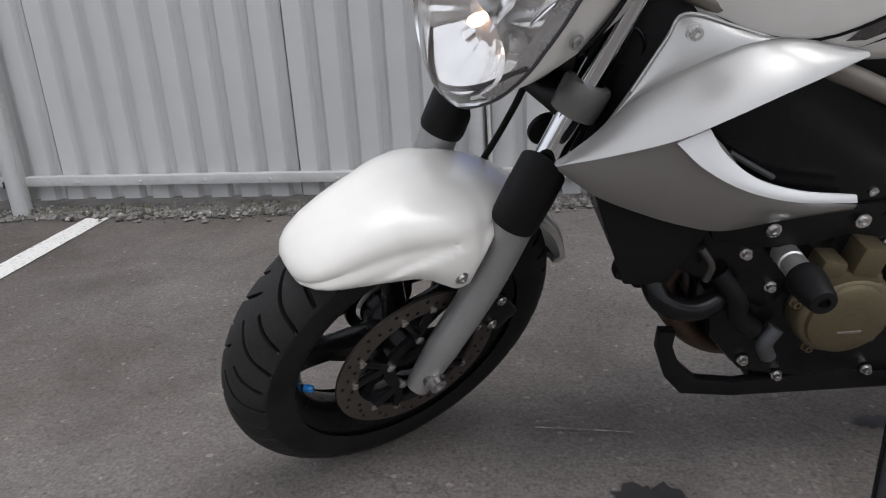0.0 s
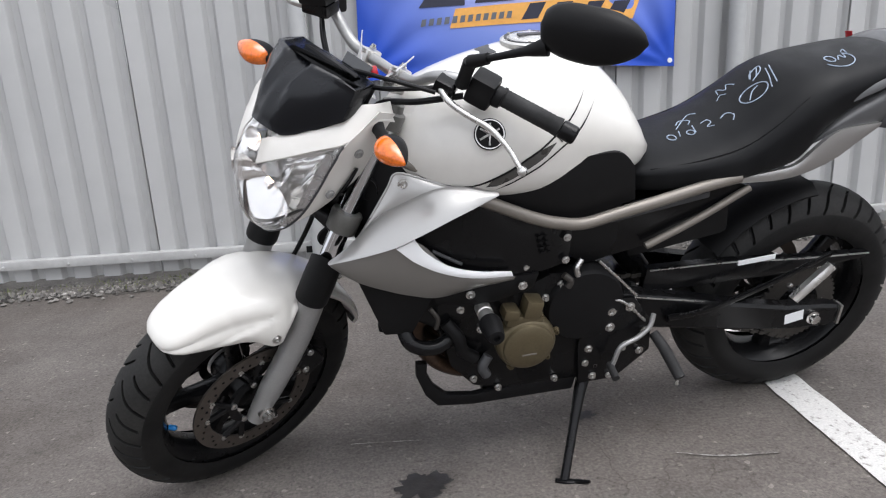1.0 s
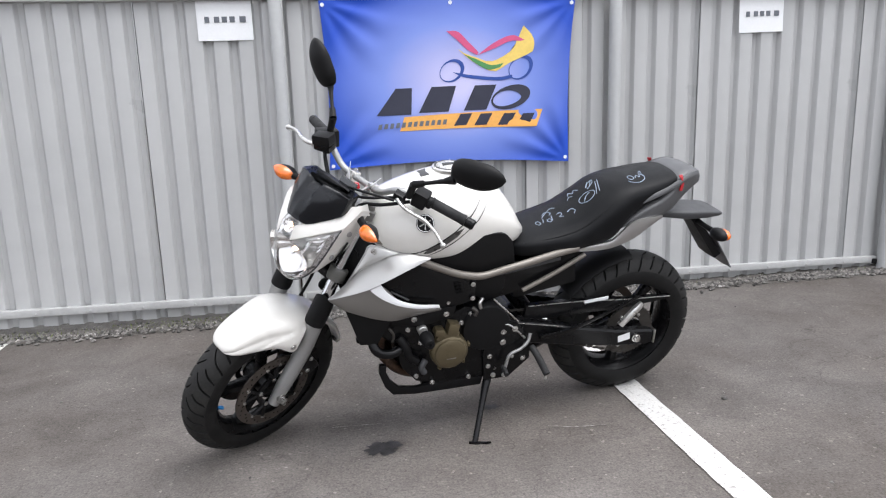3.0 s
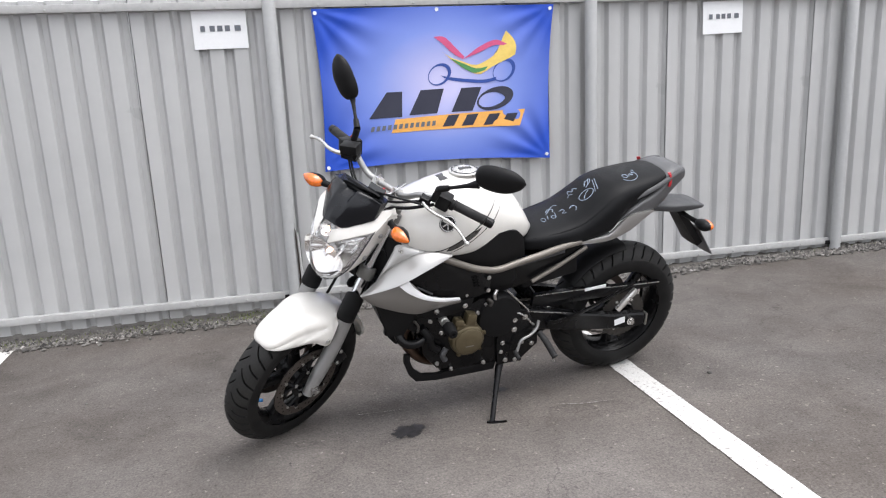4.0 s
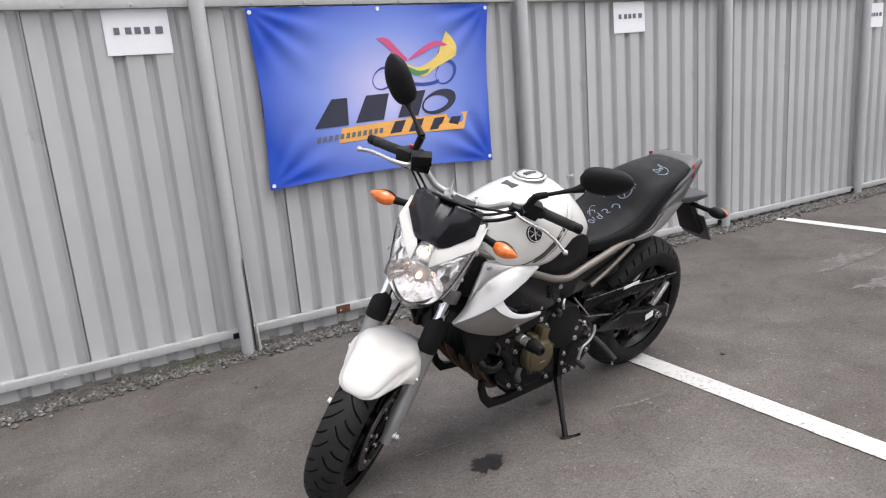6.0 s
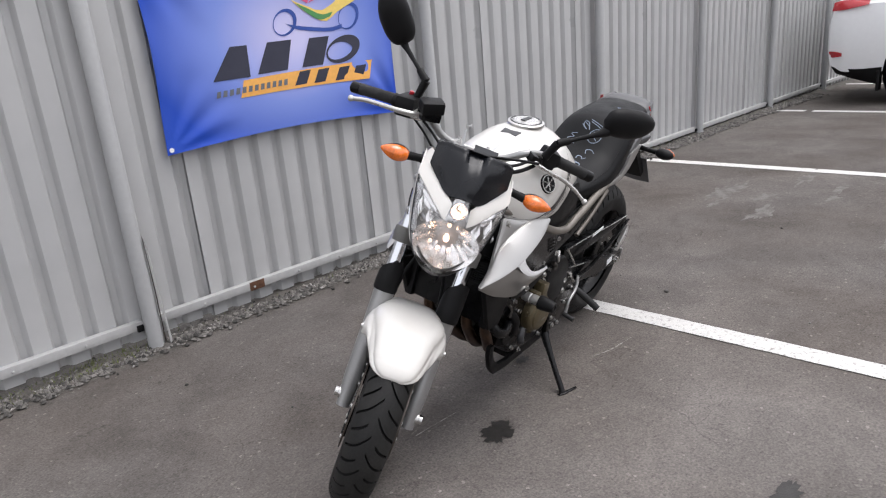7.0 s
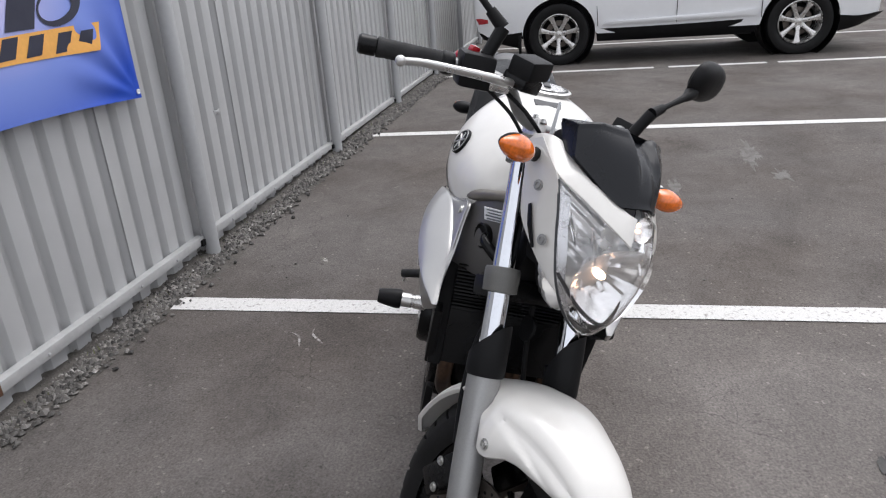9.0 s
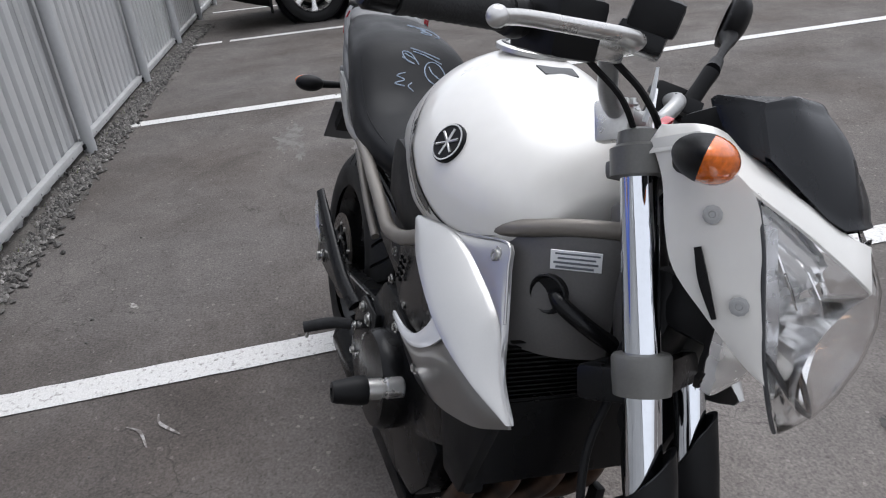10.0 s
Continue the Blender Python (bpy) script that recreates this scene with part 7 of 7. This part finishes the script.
# ---- feet, stand, swingarm
for s in (-1, 1):
    bm = plate(bmesh.new(), [(0.615, 0.475), (0.520, 0.470), (0.470, 0.400), (0.462, 0.310), (0.545, 0.238), (0.640, 0.238), (0.650, 0.36)], s * 0.150, s * 0.164)
    bracket = part("footrest_bracket", bm, BLACK, bike, "black footrest bracket with bolts", bevel=0.004)
    for x, z, r in ((0.577, 0.443, 0.010), (0.530, 0.447, 0.008), (0.575, 0.397, 0.008), (0.484, 0.373, 0.007), (0.491, 0.315, 0.007), (0.623, 0.343, 0.007), (0.628, 0.301, 0.006), (0.606, 0.258, 0.007), (0.563, 0.252, 0.006), (0.535, 0.33, 0.005)):
        bolt(bracket, (x, s * 0.165, z), (0, s, 0), r, 0.007)
    drop = 0.0 if s > 0 else 0.045
    bm = tube(bmesh.new(), [(0.462, s * 0.168, 0.362), (0.448, s * 0.205, 0.338 + drop * 0.5), (0.436, s * 0.268, 0.300 + drop)], [0.012, 0.014, 0.013], 16, 12)
    peg = part("footrest", bm, GRIP, bike, "black rubber footrest")
    part("footrest_stud", tube(bmesh.new(), [(0.438, s * 0.255, 0.298 + drop), (0.436, s * 0.260, 0.274 + drop)], 0.004, 2, 8), STEEL, peg)
    # passenger footrest hanger
    bm = tube(bmesh.new(), [(0.42, s * 0.152, 0.385), (0.312, s * 0.162, 0.403), (0.177, s * 0.168, 0.454), (0.030, s * 0.172, 0.518)], [0.018, 0.017, 0.016, 0.012], 26, 10, flat=0.45)
    hang = part("passenger_hanger", bm, BLACK, bike, "black passenger footrest hanger")
    bm = panel(bmesh.new(), [(0.105, s * 0.176, 0.405), (0.065, s * 0.178, 0.452), (0.022, s * 0.176, 0.492)], [(0.088, s * 0.178, 0.392), (0.045, s * 0.180, 0.438), (0.005, s * 0.178, 0.478)], 0.006, 0.014, 14, 5, out=(0, s, 0))
    part("passenger_footrest", bm, ALLOY, hang, "folded silver passenger footrest")
    # swingarm leg
    bm = bmesh.new()
    rows = []
    for x, z, hh, w0, w1 in ((0.595, 0.418, 0.030, 0.085, 0.135), (0.56, 0.420, 0.048, 0.085, 0.140), (0.42, 0.393, 0.045, 0.098, 0.142), (0.25, 0.352, 0.040, 0.104, 0.142), (0.08, 0.316, 0.036, 0.106, 0.140), (-0.06, 0.300, 0.034, 0.106, 0.138), (-0.092, 0.296, 0.026, 0.108, 0.134)):
        rows.append([Vector((x, s * y, zz)) for y, zz in ((w0, z - hh), (w1 - 0.006, z - hh), (w1, z - hh + 0.008), (w1, z + hh - 0.008), (w1 - 0.006, z + hh), (w0, z + hh))])
    skin(bm, rows)
    arm = part("swingarm_leg", bm, BLACK, bike, "black box-section swingarm", smooth=30)
    bm = lathe(bmesh.new(), [(0.010, -0.02), (0.018, 0.0), (0.018, 0.008), (0.013, 0.010), (0.013, 0.020), (0.008, 0.022)], axis_to((0.0, s * 0.140, 0.311), (0, s, 0)), 14)
    part("axle_nut", bm, STEEL, arm)
    part("adjuster", box(bmesh.new(), (-0.088, s * 0.124, 0.300), (0.008, 0.034, 0.058)), STEEL, arm, bevel=0.002)
    if s > 0:
        part("white_label", box(bmesh.new(), (0.052, 0.1415, 0.318), (0.052, 0.001, 0.030), Matrix.Rotation(radians(10), 4, "Y")), PAPER, arm, "small white label")
    part("arm_edge", tube(bmesh.new(), [(0.545, s * 0.141, 0.462), (0.42, s * 0.143, 0.434), (0.32, s * 0.143, 0.411)], 0.0022, 10, 6), STEEL, arm)
bm = tube(bmesh.new(), [(0.50, -0.10, 0.42), (0.50, 0.10, 0.42)], 0.038, 2, 14)
part("swingarm_bridge", bm, BLACK, bike)
bm = tube(bmesh.new(), [(0.545, 0.0, 0.60), (0.42, 0.0, 0.42)], 0.032, 2, 16)
part("rear_shock", bm, BLACK, bike)
# side stand
bm = tube(bmesh.new(), [(0.605, 0.128, 0.262), (0.625, 0.150, 0.225), (0.672, 0.228, 0.150), (0.714, 0.300, 0.085), (0.718, 0.306, 0.078)], [0.017, 0.015, 0.0115, 0.011, 0.011], 26, 12)
stand = part("side_stand", bm, BLACK, bike, "black side stand, folded out")
bm = tube(bmesh.new(), [(0.738, 0.300, 0.076), (0.715, 0.310, 0.0765), (0.690, 0.318, 0.079), (0.668, 0.335, 0.092)], [0.010, 0.014, 0.011, 0.006], 18, 10, flat=0.6)
part("stand_foot", bm, BLACK, stand)
part("stand_spring", tube(bmesh.new(), [(0.612, 0.150, 0.245), (0.64, 0.180, 0.185)], 0.0085, 2, 10), BLACK_MATT, stand)
# gear lever
bm = tube(bmesh.new(), [(0.473, 0.176, 0.425), (0.483, 0.184, 0.397), (0.513, 0.190, 0.374), (0.555, 0.194, 0.358), (0.568, 0.196, 0.325), (0.575, 0.198, 0.302)], 0.006, 26, 10)
gl = part("gear_lever", bm, FORK, bike, "dull silver gear lever")
part("lever_rubber", tube(bmesh.new(), [(0.577, 0.190, 0.308), (0.580, 0.235, 0.300)], 0.009, 2, 10), GRIP, gl)
part("gear_rod", tube(bmesh.new(), [(0.490, 0.170, 0.405), (0.56, 0.165, 0.47), (0.64, 0.165, 0.47)], 0.004, 14, 8), STEEL, gl)
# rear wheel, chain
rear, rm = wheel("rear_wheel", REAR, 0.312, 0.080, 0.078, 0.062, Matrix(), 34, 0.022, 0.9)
brake_disc(rear, rm, -0.090, 0.122, 0.088, -1)
bm = rim_loop(bmesh.new(), [(0.106, 0.076), (0.106, 0.082), (0.060, 0.082), (0.060, 0.076)], rm, 60)
for i in range(44):
    a = 2 * math.pi * i / 44
    box(bm, rm @ Vector((0.108 * math.cos(a), 0.108 * math.sin(a), 0.079)), (0.007, 0.005, 0.007))
spr = part("sprocket", bm, CHAIN, rear, "steel rear sprocket")
for i in range(6):
    a = 2 * math.pi * i / 6
    bm = lathe(bmesh.new(), [(0.007, 0), (0.007, 0.006), (0.004, 0.008)], rm @ pose(0.075 * math.cos(a), 0.075 * math.sin(a), 0.082), 8)
    part("sprocket_bolt", bm, STEEL, spr)
for z0, z1 in ((0.490, 0.419), (0.418, 0.203)):
    bm = bmesh.new()
    for i in range(46):
        t = i / 45
        box(bm, (0.640 - 0.640 * t, 0.079 + 0.004 * (i % 2), z0 + (z1 - z0) * t), (0.013, 0.004, 0.009), Matrix.Rotation(radians(6 if z0 > 0.45 else 18) * -1, 4, "Y"))
    part("chain_run", bm, CHAIN, bike, "dull steel drive chain")
bm = panel(bmesh.new(), [(0.460, 0.098, 0.498), (0.25, 0.100, 0.490), (0.05, 0.100, 0.471), (-0.160, 0.098, 0.456)], [(0.470, 0.104, 0.435), (0.25, 0.106, 0.435), (0.05, 0.104, 0.432), (-0.150, 0.100, 0.444)], 0.006, 0.02, 26, 6, out=(0, 1, 0))
cg = part("chain_guard", bm, BLACK, bike, "black chain guard")
# a thin bright tube draws the highlight along the guard's top edge
part("guard_highlight", tube(bmesh.new(), [(0.455, 0.104, 0.496), (0.25, 0.106, 0.489), (0.05, 0.105, 0.470), (-0.155, 0.103, 0.456)], 0.0022, 24, 6), STEEL, cg)
bm = box(bmesh.new(), (0.175, 0.108, 0.487), (0.10, 0.004, 0.012), Matrix.Rotation(radians(3), 4, "Y"))
part("guard_label", bm, PAPER, cg, "pale label on the chain guard")
# inner mudguard over the rear tyre
bm, rings = bmesh.new(), []
for i in range(24):
    a = radians(35 + 50 * i / 23)
    r = 0.345
    row = [REAR + Vector((rr * math.cos(a), y, rr * math.sin(a))) for y, rr in ((-0.085, r - 0.02), (-0.06, r), (0.06, r), (0.085, r - 0.02), (0.085, r - 0.024), (0.06, r - 0.004), (-0.06, r - 0.004), (-0.085, r - 0.024))]
    rings.append(row)
skin(bm, rings)
part("inner_mudguard", bm, BLACK_MATT, bike, "black inner mudguard")
bm = box(bmesh.new(), (0.40, 0, 0.62), (0.26, 0.20, 0.14), Matrix.Rotation(radians(8), 4, "Y"))
part("battery_box", bm, BLACK_MATT, bike, bevel=0.02)
bm = box(bmesh.new(), (0.74, 0, 0.66), (0.36, 0.28, 0.16))
part("air_box", bm, BLACK_MATT, bike, bevel=0.03)
